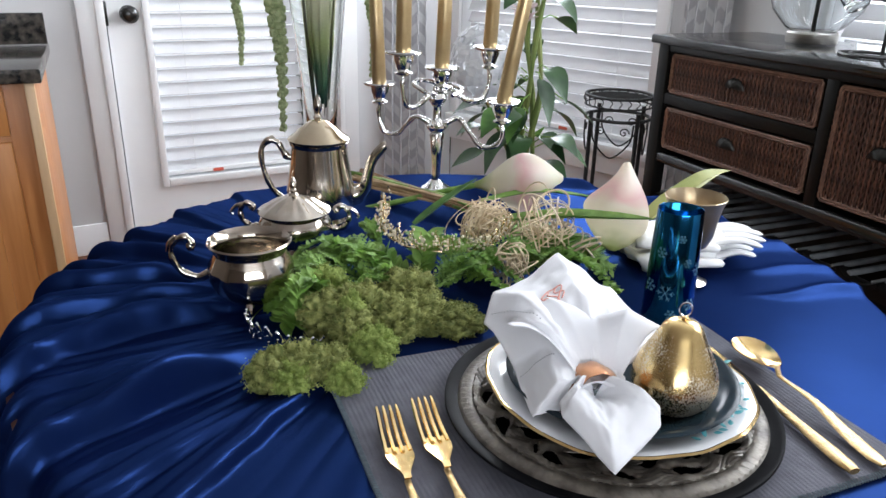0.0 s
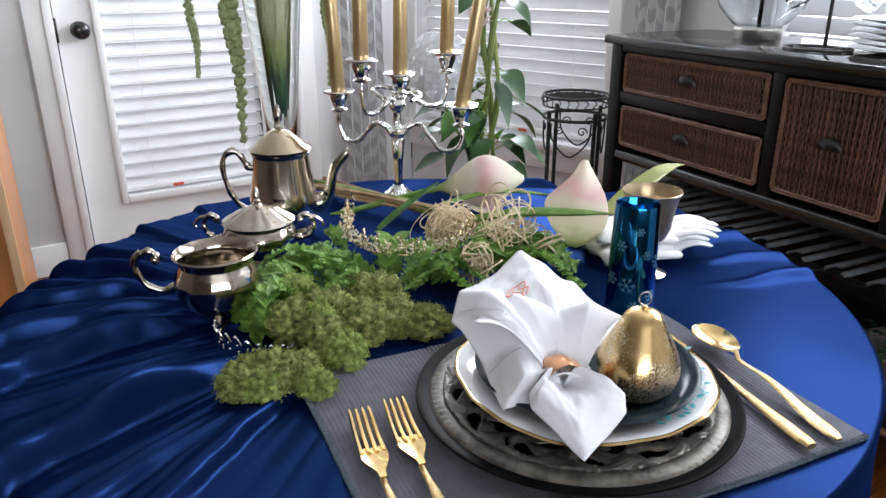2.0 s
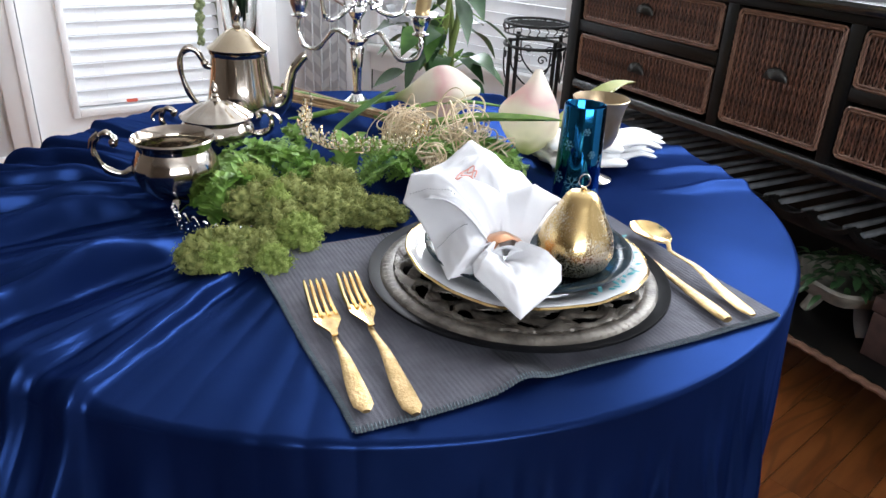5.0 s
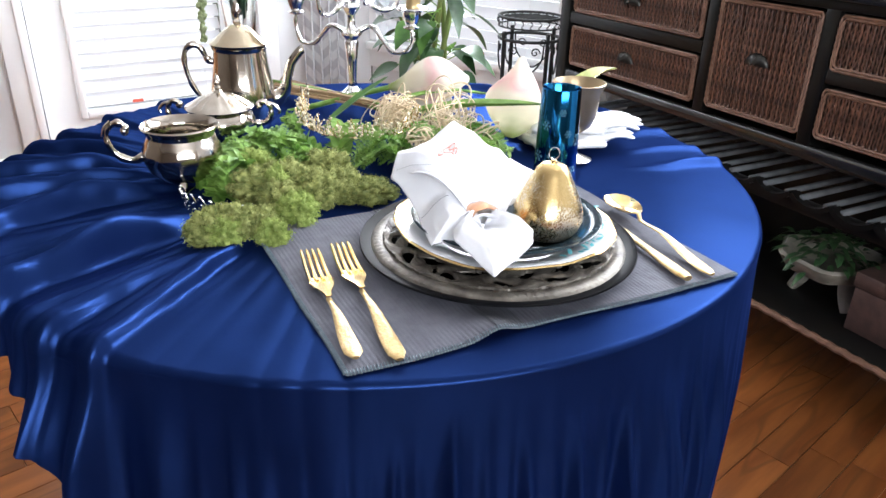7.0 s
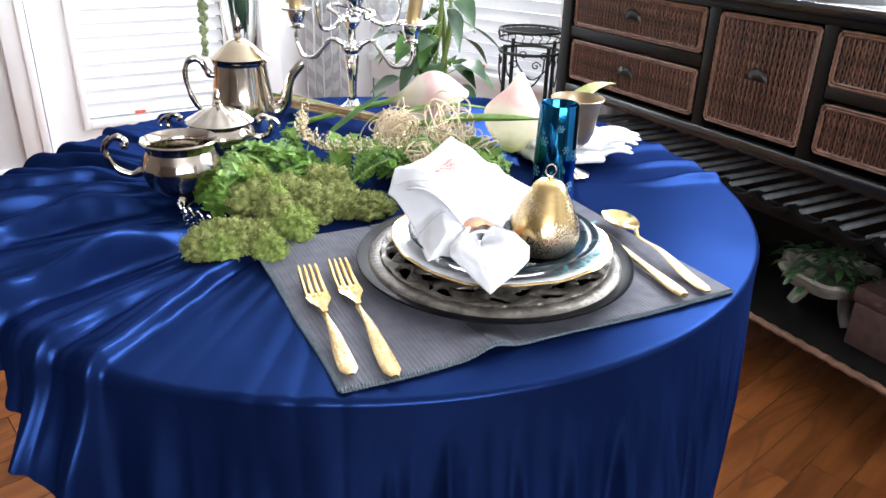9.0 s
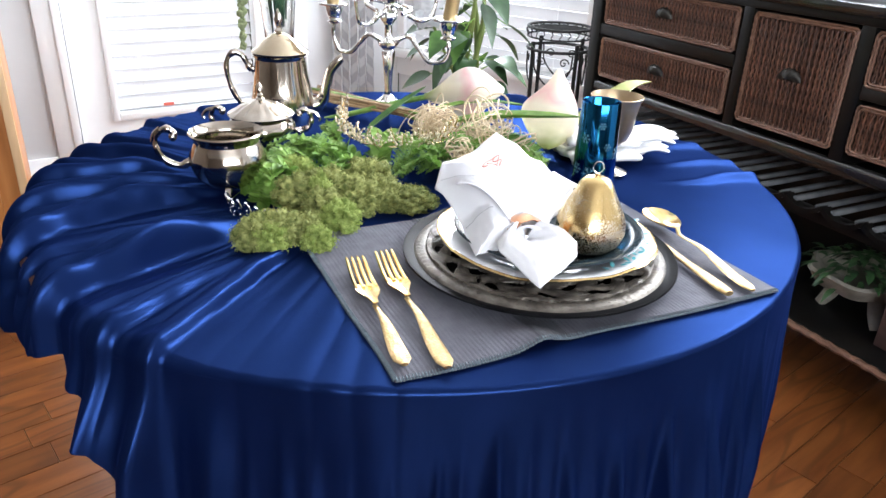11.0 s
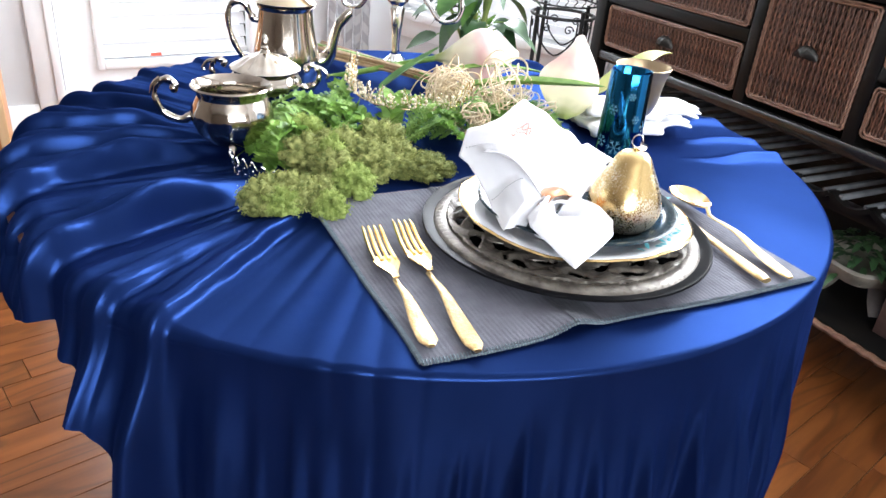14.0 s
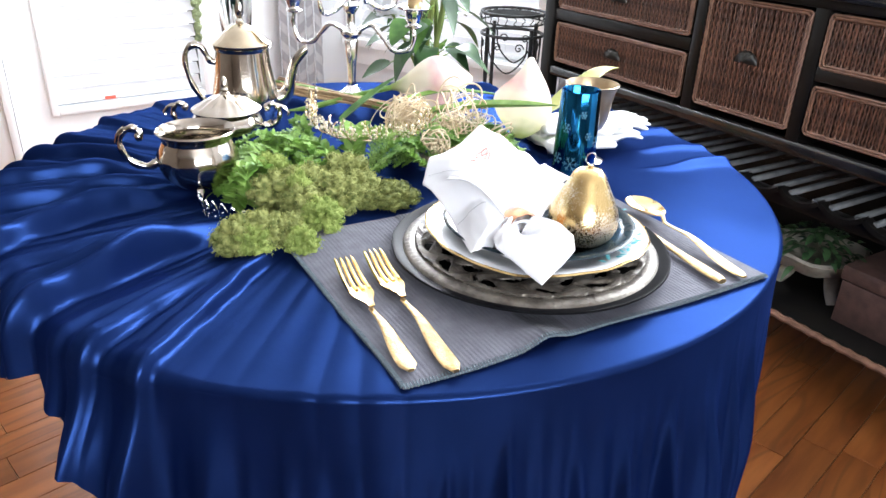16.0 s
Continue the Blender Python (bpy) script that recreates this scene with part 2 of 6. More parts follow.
trim("door_trim", W1, [(-0.185, -0.105, 0, 2.15, 0.022), (-0.12, -0.088, 0, 2.08, 0.034), (-0.185, 0.945, 2.08, 2.16, 0.024), (0.862, 0.945, 0, 2.08, 0.022), (0.848, 0.872, 0, 2.08, 0.034)])
trim("window_trim", W2, [(0.0, 0.05, 0.47, 2.1, 0.022), (1.075, 1.13, 0.40, 2.17, 0.022), (0.0, 1.13, 2.1, 2.17, 0.024), (0.0, 1.13, 0.43, 0.468, 0.05), (0.0, 1.13, 0.34, 0.43, 0.02)])
trim("window_trim_sideboard", W3, [(0.55, 0.62, 0.80, 2.17, 0.022), (2.3, 2.37, 0.8, 2.17, 0.022), (0.55, 2.37, 2.1, 2.17, 0.024), (0.55, 2.37, 0.80, 0.86, 0.04)])
trim("baseboard", W2, [(0.0, 1.2, 0, 0.13, 0.016)], "white painted baseboard under the window")
trim("baseboard_door", W1, [(-1.3, -0.187, 0, 0.13, 0.016), (0.947, 1.44, 0, 0.13, 0.016)], "white painted baseboard beside the door")
trim("baseboard_sideboard", W3, [(0.0, 4.5, 0, 0.13, 0.016)], "white painted baseboard behind the sideboard")

# the glazed door
door = tagged(thing("door_1", W1, "white glazed door with closed white blinds", "door", kind="structure"))
bm = bmesh.new()
for x0, x1, z0, z1 in [(-0.08, 0.073, 0.005, 2.05), (0.70, 0.84, 0.005, 2.05), (0.073, 0.70, 0.005, 0.28), (0.073, 0.70, 1.92, 2.05)]:
    box(x1 - x0, 0.045, z1 - z0, pose((x0 + x1) / 2, 0.03, z0), bm=bm)
part("leaf", bm, WHITE, door, flat=True)
bm = bmesh.new()
for x0, x1, z0, z1 in [(0.05, 0.078, 0.25, 1.95), (0.695, 0.725, 0.25, 1.95), (0.078, 0.695, 0.25, 0.285), (0.078, 0.695, 1.915, 1.95)]:
    box(x1 - x0, 0.02, z1 - z0, pose((x0 + x1) / 2, -0.002, z0), 0.006, bm=bm)
part("glazing_frame", bm, WHITE, door)
KNOB = material("black_knob", (0.01, 0.01, 0.01), 0.22, other=(0.02, 0.018, 0.016), size=20)
knob = part("knob", lathe([(0, 0.062), (0.014, 0.061), (0.026, 0.055), (0.033, 0.044), (0.033, 0.036), (0.026, 0.026), (0.014, 0.02), (0.011, 0.012), (0.03, 0.008), (0.033, 0)], 32, pose(0, 0, 0.952, 90, 0, 0)), KNOB, door, "round black door knob")
part("strike", box(0.012, 0.03, 0.09, pose(-0.083, -0.006, 0.91), 0.003), KNOB, door)


def blinds(m, x0, x1, z0, z1, step, depth, label):
    root = thing("venetian_blind", m, label, "blind", group="window blinds")
    bm = box(x1 - x0 - 0.006, 0.052, 0.004, pose(0, 0, -0.002), 0.0015, seg=1)
    n = int((z1 - z0) / step)
    tilt = 62
    first = part("slat", bm, SLAT, root, m=pose((x0 + x1) / 2, depth, z0 + 0.035, tilt, 0, 0))
    for i in range(1, n):
        again(first, pose((x0 + x1) / 2, depth, z0 + 0.035 + i * step, tilt + random.uniform(-1.5, 1.5), random.uniform(-0.1, 0.1), 0))
    part("bottom_rail", box(x1 - x0 - 0.006, 0.05, 0.02, pose((x0 + x1) / 2, depth, z0 + 0.004), 0.004), WHITE, root)
    for x in (x0 + 0.16 * (x1 - x0) + 0.02, x1 - 0.16 * (x1 - x0)):
        part("ladder_cord", tube([(x, depth - 0.03, z0 + 0.01), (x, depth - 0.03, z1)], 0.0016, 5), WHITE, root)
    return root


blinds(W1, 0.078, 0.695, 0.285, 1.915, 0.055, 0.045, "closed white wooden blind on the glazed door")
blinds(W2, 0.055, 1.07, 0.475, 2.095, 0.052, 0.05, "closed white wooden blind in the bay window")
TAG = material("red_warning_tag", (0.55, 0.09, 0.05), 0.6)
for m_, x_, z_ in ((W1, 0.29, 0.289), (W2, 0.66, 0.479)):
    tagged(part("warning_tag", box(0.045, 0.0015, 0.014, pose(x_, 0.0185 if m_ is W1 else 0.0235, z_)), TAG, m=m_, flat=True), "small red warning tag on the blind's bottom rail", "tag", "blind tags")
blinds(W3, 0.625, 2.295, 0.865, 2.095, 0.052, 0.05, "closed white wooden blind behind the sideboard")
PANE = clear("window_pane")
for nm, m, h in (("window_pane_door", W1, GLASS1), ("window_1", W2, WIN2), ("window_2", W3, WIN3)):
    x0, x1, z0, z1 = h
    p = tagged(part(nm, box(x1 - x0, 0.006, z1 - z0, pose((x0 + x1) / 2, 0.1, z0)), PANE, m=m, flat=True), "clear glass pane behind the blind", "window", kind="structure")
    p.visible_shadow = False

# ---- floor of oak boards ----
FLOORWOOD = material("oak_boards", (0.105, 0.029, 0.0075), 0.3, other=(0.185, 0.062, 0.016), size=3.0, stretch=(1.0, 9.0, 1), vary=0.2, bump=0.03, bump_size=60, detail=8, coat=0.15)
ft = FLOORWOOD.node_tree
fb = ft.nodes["Principled BSDF"]
src = fb.inputs["Base Color"].links[0].from_socket
tc = ft.nodes.new("ShaderNodeTexCoord")
inf = ft.nodes.new("ShaderNodeObjectInfo")
add = ft.nodes.new("ShaderNodeVectorMath")
add.operation = "MULTIPLY_ADD"
add.inputs[1].default_value = (0.8, 3.6, 1.0)
com = ft.nodes.new("ShaderNodeCombineXYZ")
mm = ft.nodes.new("ShaderNodeMath")
mm.operation = "MULTIPLY"
mm.inputs[1].default_value = 37.0
ft.links.new(inf.outputs["Random"], mm.inputs[0])
ft.links.new(mm.outputs[0], com.inputs[0])
ft.links.new(mm.outputs[0], com.inputs[2])
ft.links.new(tc.outputs["Object"], add.inputs[0])
ft.links.new(com.outputs[0], add.inputs[2])
lowf = ft.nodes.new("ShaderNodeTexNoise")
lowf.inputs["Scale"].default_value, lowf.inputs["Detail"].default_value = 1.9, 1.5
ft.links.new(add.outputs[0], lowf.inputs["Vector"])
rings = ft.nodes.new("ShaderNodeMath")
rings.operation = "MULTIPLY"
rings.inputs[1].default_value = 62.0
ft.links.new(lowf.outputs[0], rings.inputs[0])
sn = ft.nodes.new("ShaderNodeMath")
sn.operation = "SINE"
ft.links.new(rings.outputs[0], sn.inputs[0])
rm = ft.nodes.new("ShaderNodeMapRange")
rm.inputs[1].default_value, rm.inputs[2].default_value, rm.inputs[3].default_value, rm.inputs[4].default_value = 0.55, 1.0, 0.0, 0.62
ft.links.new(sn.outputs[0], rm.inputs[0])
mx = ft.nodes.new("ShaderNodeMixRGB")
mx.inputs[2].default_value = (0.065, 0.020, 0.006, 1)
ft.links.new(rm.outputs[0], mx.inputs[0])
ft.links.new(src, mx.inputs[1])
ft.links.new(mx.outputs[0], fb.inputs["Base Color"])
tagged(part("floor", box(8.6, 8.6, 0.08, pose(-0.2, 0.3, -0.092)), material("floor_joint", (0.03, 0.013, 0.006), 0.6), flat=True), "reddish brown oak strip floor with dark joints", "floor", kind="structure")

# ---- the round table and its cloth ----
TC, TR, TZ = Vector((0.08, 0.98, 0)), 0.562, 0.75
table = thing("round_table", pose(TC.x, TC.y, 0), "round pedestal dining table hidden under the blue cloth", "table")
DARKWOOD = material("dark_table_wood", (0.05, 0.022, 0.012), 0.4, other=(0.09, 0.04, 0.02), size=6, stretch=(1, 8, 1))
part("tabletop", lathe([(0, 0.715), (TR - 0.02, 0.715), (TR - 0.012, 0.722), (TR - 0.012, 0.738), (TR - 0.02, 0.744), (0, 0.744)], 96), DARKWOOD, table)
part("pedestal", lathe([(0.04, 0.06), (0.05, 0.1), (0.035, 0.2), (0.06, 0.35), (0.04, 0.5), (0.07, 0.62), (0.16, 0.714)], 32), DARKWOOD, table)
for k in range(4):
    part("foot", tube(spline([(0.03, 0, 0.16), (0.16, 0, 0.11), (0.28, 0, 0.035), (0.33, 0, 0.025)]), lambda t: 0.035 - 0.012 * t, 8, pose(0, 0, 0, 0, 0, 45 + 90 * k)), DARKWOOD, table)

def on_rim(deg, r=TR):
    return Vector((TC.x + r * math.cos(radians(deg)), TC.y + r * math.sin(radians(deg)), 0))


# each small wrinkle: where it starts, the angle at which it passes over the edge, width, height, bow
FOLDS = []
for sx_, sy_, deg, w_, h_, bow in (
        (0.46, 0.955, 2, 0.007, 0.008, 0.0), (0.44, 1.03, 9, 0.007, 0.005, 0.01), (0.5, 1.13, 20, 0.009, 0.007, 0.0), (0.42, 1.25, 34, 0.009, 0.010, 0.02), (0.34, 1.37, 46, 0.009, 0.012, 0.0), (0.30, 1.42, 55, 0.008, 0.014, -0.02),
        (0.24, 1.43, 63, 0.008, 0.015, 0.02), (0.19, 1.43, 71, 0.009, 0.013, 0.02), (0.13, 1.45, 80, 0.009, 0.012, 0.0)):
    a_ = Vector((sx_, sy_, 0))
    d_ = on_rim(deg) - a_
    FOLDS.append((a_, d_.length, d_.normalized(), w_, h_, bow))

# each overlapping pleat: angle at the edge, sweep towards the middle, start, height, width of the steep side, width of the long slope
PLEATS = [(radians(deg), radians(sweep), r0, h_, st, w_) for deg, sweep, r0, h_, st, w_ in (
    (243.5, 1, 0.25, 0.013, 0.010, 0.030), (238.8, 1, 0.33, 0.015, 0.011, 0.034), (233.5, 2, 0.40, 0.006, 0.010, 0.026),
    (227.0, 1, 0.27, 0.030, 0.016, 0.042), (221.5, 3, 0.30, 0.016, 0.010, 0.026), (217.0, 5, 0.34, 0.011, 0.009, 0.024),
    (211.0, 10, 0.26, 0.024, 0.014, 0.040), (205.0, 9, 0.31, 0.014, 0.010, 0.026), (199.0, 6, 0.25, 0.021, 0.013, 0.034),
    (192.5, 4, 0.33, 0.014, 0.010, 0.026), (186.0, 1, 0.28, 0.020, 0.012, 0.032), (179.0, -2, 0.33, 0.014, 0.011, 0.028),
    (171.5, -3, 0.30, 0.015, 0.012, 0.032), (162.0, -5, 0.36, 0.011, 0.012, 0.034), (151.0, -6, 0.38, 0.008, 0.013, 0.040), (138.0, -6, 0.40, 0.006, 0.015, 0.05))]


def pleats(x, y):
    """Height of the overlapping pleats that run out over the edge."""
    dx, dy = x - TC.x, y - TC.y
    r, a = math.hypot(dx, dy), math.atan2(dy, dx) % (2 * math.pi)
    if r < 0.2 or not 2.0 < a < 4.5:
        return 0.0
    z = 0.0
    for deg, sweep, r0, h_, st, w_ in PLEATS:
        t_ = max(0.0, min(1.15, (TR - r) / 0.22))
        line = deg - sweep * t_ + 0.030 * noise.noise(Vector((r * 8, deg * 9, 2))) + 0.014 * noise.noise(Vector((r * 21, deg * 9, 4)))
        q = (line - a) * r
        h_, st = 1.55 * h_, 0.78 * st
        if not -st < q < 2.6 * w_:
            continue
        grow = hemi(r0 - 0.04, r0 + 0.16, r) * (0.85 + 0.3 * noise.noise(Vector((r * 11, deg * 5, 7))))
        up = hemi(-st * 0.55, st * 0.75, q)
        k = max(0.0, q - st * 0.5) / w_
        down = math.exp(-k * k * 0.9)
        # a shallow second crease on the long slope
        crease = 1 - 0.22 * math.exp(-((k - 0.75 - 0.3 * noise.noise(Vector((r * 7, deg, 1)))) / 0.16) ** 2)
        f_ = h_ * grow * up * down * crease
        z = (z ** 2.5 + f_ ** 2.5) ** 0.4
    return z


def fold_top(x, y):
    """Height of the cloth over the table's top."""
    z, p = 0.0, Vector((x, y, 0))
    for a_, L, d_, w_, h_, bow in FOLDS:
        q = p - a_
        t_ = q.dot(d_) / L
        if t_ < -0.05:
            continue
        off = q.x * -d_.y + q.y * d_.x - bow * math.sin(min(1.0, max(0.0, t_)) * math.pi) - 0.004 * math.sin(9 * t_ + 40 * bow + a_.x * 30)
        ww = 1.25 * w_ * (0.7 + 0.95 * min(1.1, max(0.0, t_)))
        if abs(off) > 3 * ww:
            continue
        k = off / ww
        f_ = h_ * hemi(-0.05, 0.75, t_) * math.exp(-(k * (1.1 if k > 0 else 0.75)) ** 2)
        z = (z ** 3 + f_ ** 3) ** (1 / 3)
    z = (z ** 3 + pleats(x, y) ** 3) ** (1 / 3)
    dx, dy = x - TC.x, y - TC.y
    r, deg = math.hypot(dx, dy), math.degrees(math.atan2(dy, dx)) % 360
    # soft streaks that fan out in front, and slack between the pleats
    front = hemi(240, 250, deg) * (1 - hemi(264, 274, deg)) * hemi(0.28, 0.44, r)
    z += front * 0.0042 * abs(noise.noise(Vector((radians(deg) * 17, r * 1.5, 3))))
    side = hemi(125, 165, deg) * (1 - hemi(238, 250, deg)) * hemi(0.2, 0.36, r)
    z += side * (0.0045 * noise.noise(Vector((radians(deg) * 34, r * 4, 9))) + 0.0014 * noise.noise(Vector((x * 14, y * 14, 6))) + 0.003)
    return max(0.0, z) + 0.0009 * noise.noise(Vector((x * 9, y * 9, 0)))


def hem(a):
    """Height of the cloth's edge above the floor by the angle round the table."""
    if a < 60 or a > 262:
        return 0.004
    if a > 226:
        return 0.70 - 0.04 * hemi(228, 238, a) - 0.10 * hemi(236, 245, a) - 0.556 * hemi(242, 262, a) ** 1.2
    if a > 120:
        return 0.648 + 0.004 * math.sin(radians(a * 6)) + 0.05 * hemi(216, 226, a)
    return 0.004 + 0.664 * hemi(60, 120, a)


def hang(a, drop):
    """How far the hanging cloth stands out from the edge: soft upright folds."""
    deg = math.degrees(a)
    n1 = noise.noise(Vector((a * 7.5, drop * 0.5, 1)))
    n2 = noise.noise(Vector((a * 17 + 0.5 * drop, drop * 0.7, 5)))
    n3 = noise.noise(Vector((a * 38, drop * 0.9, 8)))
    soft = hemi(0.0, 0.22, drop)
    out = soft * (0.012 + 0.018 * n1 + 0.022 * (0.5 - abs(n2)) + 0.007 * n3)
    # the right-hand side hangs flat
    out *= 1 - 0.55 * hemi(300, 322, deg)
    # the two pleats of the front carry on down the cloth
    for at, h_, w_ in ((243.0, 0.030, 2.6), (238.0, 0.034, 2.4), (232.0, 0.024, 2.6), (249.5, 0.016, 2.4)):
        k = (deg - at + 3.0 * drop) / w_
        out += h_ * hemi(-0.01, 0.10, drop) * math.exp(-(k * (1.5 if k > 0 else 0.8)) ** 2)
    # narrow pinched folds that open downwards
    for at in (270.5, 276.0, 283.5, 289.0, 295.5, 302.0, 307.0, 312.5, 317.0, 321.5, 326.0):
        k = (deg - at + 2.0 * (drop - 0.3)) / (0.4 + 1.2 * drop)
        if abs(k) < 3:
            out += (0.020 + 0.005 * math.sin(at * 2.3)) * (1 - 0.8 * hemi(309, 320, deg)) * hemi(0.03 + 0.03 * math.sin(at), 0.20, drop) * math.exp(-k * k)
    # the gathered side puffs out, then its hem turns in
    bag = hemi(150, 185, deg) * (1 - hemi(222, 228, deg))
    out += bag * (0.012 * math.sin(min(1.0, drop / 0.07) * math.pi * 0.95) + 0.016 * hemi(0, 0.05, drop) * abs(n2) * 2)
    return out


def cloth_fn(u, v):
    """u round the table; v from the middle of the top over the edge down to the hem."""
    a = 2 * math.pi * u
    deg = math.degrees(a)
    ca, sa = math.cos(a), math.sin(a)
    bag = hemi(140, 170, deg) * (1 - hemi(220, 234, deg))
    edge = TR - 0.012 * bag + 0.01 * hemi(60, 90, deg) * (1 - hemi(120, 140, deg))
    fil = 0.007 + 0.026 * bag + 0.008 * hemi(225, 232, deg) * (1 - hemi(240, 250, deg))
    if v < 0.45:
        r = (edge - fil) * (v / 0.45) ** 0.8
        x, y = TC.x + r * ca, TC.y + r * sa
        return x, y, TZ + fold_top(x, y)
    xe, ye = TC.x + edge * ca, TC.y + edge * sa
    top = fold_top(xe, ye)
    if v < 0.52:
        q = (v - 0.45) / 0.07 * math.pi / 2
        ra = edge - fil + fil * math.sin(q)
        top = fold_top(TC.x + ra * ca, TC.y + ra * sa)
        r, z = ra + top * 0.7 * math.sin(q), TZ - fil + fil * math.cos(q) + top * math.cos(q)
    else:
        w = (v - 0.52) / 0.48
        top0 = TZ - fil
        z = top0 - w * (top0 - hem(deg))
        drop = top0 - z
        r = edge + top * (0.7 + 0.3 * hemi(0, 0.10, drop) - 0.4 * hemi(0.10, 0.4, drop)) * (1 - 0.45 * bag * hemi(0, 0.05, drop)) + hang(a, drop)
        if deg > 268 and z < 0.10:
            r += 0.05 * ((0.10 - z) / 0.10) ** 2 * (0.5 + 1.6 * math.exp(-((deg - 312) / 9) ** 2))
            z = max(z, 0.006 + 0.02 * max(0, math.sin(a * 31)) * (0.10 - z) / 0.10)
    return TC.x + r * ca, TC.y + r * sa, z


bm = sheet(cloth_fn, 1300, 350, closed=True)
bmesh.ops.remove_doubles(bm, verts=[v for v in bm.verts if (v.co - Vector((TC.x, TC.y, v.co.z))).length < 1e-6], dist=0.001)
cloth = tagged(part("tablecloth", bm, SATIN, angle=180), "royal blue satin tablecloth gathered in folds, reaching the floor", "tablecloth")

# ---- placemat ----
MAT = material("grey_ribbed_cotton", (0.096, 0.096, 0.118), 0.85, other=(0.124, 0.124, 0.148), size=60, bump=0.25, bump_size=700)
MATDARK = material("dark_ribbed_band", (0.06, 0.062, 0.074), 0.85, other=(0.085, 0.087, 0.10), size=60, bump=0.25, bump_size=700)
ML, MW = 0.467, 0.332
MP = pose(0.048, 0.43, 0, 0, 0, 21.08)


def top_at(x, y):
    return TZ + fold_top(x, y)


def mat_fn(u, v):
    x, y = u * ML, v * MW
    w = MP @ Vector((x, y, 0))
    z = 0.7535 + 0.008 * math.exp(-((x - 0.155) / 0.02) ** 2) * (1 - hemi(0, 0.06, y)) + 0.0003 * math.sin(x / ML * math.pi * 2 * 95)
    d = math.hypot(w.x - TC.x, w.y - TC.y)
    z += 0.003 * hemi(0.1, 0, x) * hemi(0.2, 0.3, y) - max(0, d - TR + 0.004) * 0.5
    return w.x + 0.003 * noise.noise(Vector((x * 8, y * 8, 3))), w.y + 0.004 * noise.noise(Vector((x * 7, y * 7, 9))), z


bm = thick(sheet(mat_fn, 380, 40), 0.002)
mat = tagged(part("placemat", bm, MAT, angle=60), "charcoal grey ribbed cotton placemat with frayed edge", "placemat")
bm = sheet(lambda u, v: tuple(Vector(mat_fn(0.33 + 0.07 * u, v)) + Vector((0, 0, 0.0012))), 60, 40)
part("woven_band", bm, MATDARK, mat, "darker ribbed band")
EDGE = material("overlock_stitch", (0.09, 0.12, 0.145), 0.8, other=(0.15, 0.20, 0.225), size=200)
bm = bmesh.new()
for k in range(150):
    p = Vector(mat_fn((k + 0.5) / 150, 0.0))
    tube([p + Vector((-0.0008, 0.0035, 0.001)), p + Vector((0, -0.001, 0.0012)), p + Vector((0.001, -0.0012, -0.0012))], 0.0008, 4, bm=bm)
for k in range(100):
    p = Vector(mat_fn(0.0, (k + 0.5) / 100))
    tube([p + Vector((0.0035, 0, 0.001)), p + Vector((-0.001, 0, 0.0012)), p + Vector((-0.0012, 0, -0.0012))], 0.0008, 4, bm=bm)
part("stitched_edge", bm, EDGE, mat, "blue-green overlock stitching")

# ---- chargers and plates ----
CHP = Vector((0.220, 0.671, 0.7555))
BLACKGLAZE = material("black_lacquer", (0.004, 0.004, 0.005), 0.32, other=(0.008, 0.008, 0.009), size=30, rough_vary=0.05)
BLACKGLAZE.node_tree.nodes["Principled BSDF"].inputs["IOR"].default_value = 1.09
ch = tagged(part("charger_plate", lathe([(0, 0.002), (0.10, 0.002), (0.112, 0), (0.12, 0.001), (0.150, 0.008), (0.164, 0.0125), (0.167, 0.0135), (0.1665, 0.0155), (0.162, 0.0155), (0.148, 0.011), (0.12, 0.005), (0, 0.005)], 128, pose(*CHP) @ Matrix.Diagonal((0.965, 0.965, 1, 1))), BLACKGLAZE), "glossy black round charger plate", "charger")
CARVED = material("pewter_carved_wood", (0.055, 0.046, 0.038), 0.38, metal=0.5, other=(0.17, 0.15, 0.125), size=45, bump=0.15, bump_size=260, rough_vary=0.1)
def leaf_shape(length, width, cup=0.15, bend=0.0, n=10, ripple=0.0):
    """A leaf along +x with a raised middle rib."""
    def fn(u, v):
        w = width * math.sin(math.pi * min(1, u ** 0.75)) ** 0.8 * (v - 0.5)
        w *= 1 + ripple * math.sin(u * 22)
        return u * length, w, cup * abs(w) * 1.4 - bend * u * u * length + 0.0
    return sheet(fn, n, 6)


carved = thing("carved_charger", pose(CHP.x, CHP.y, CHP.z + 0.0115) @ Matrix.Diagonal((0.965, 0.965, 1, 1)), "openwork carved pewter-brown charger with leaf pattern", "charger")
part("outer_ring", lathe([(0.136, 0.001), (0.137, 0.004), (0.140, 0.0052), (0.151, 0.004), (0.154, 0.0005), (0.152, -0.002), (0.137, -0.002), (0.136, 0.001)], 400, wave=lambda a, r, z: (r, z + 0.0003 * hemi(0.138, 0.141, r) * math.sin(100 * a) * math.cos(900 * (r - 0.14)))), CARVED, carved)
part("inner_ring", lathe([(0.079, 0.003), (0.083, 0.007), (0.090, 0.0075), (0.094, 0.004), (0.092, 0.0), (0.082, 0.0), (0.079, 0.003)], 96), CARVED, carved)
bead = part("bead", ball(0.0013, sub=1), CARVED, carved, m=pose(0.1375, 0, 0.0052))
for k in range(1, 150):
    a = 2 * math.pi * k / 150
    again(bead, pose(0.1375 * math.cos(a), 0.1375 * math.sin(a), 0.0052))
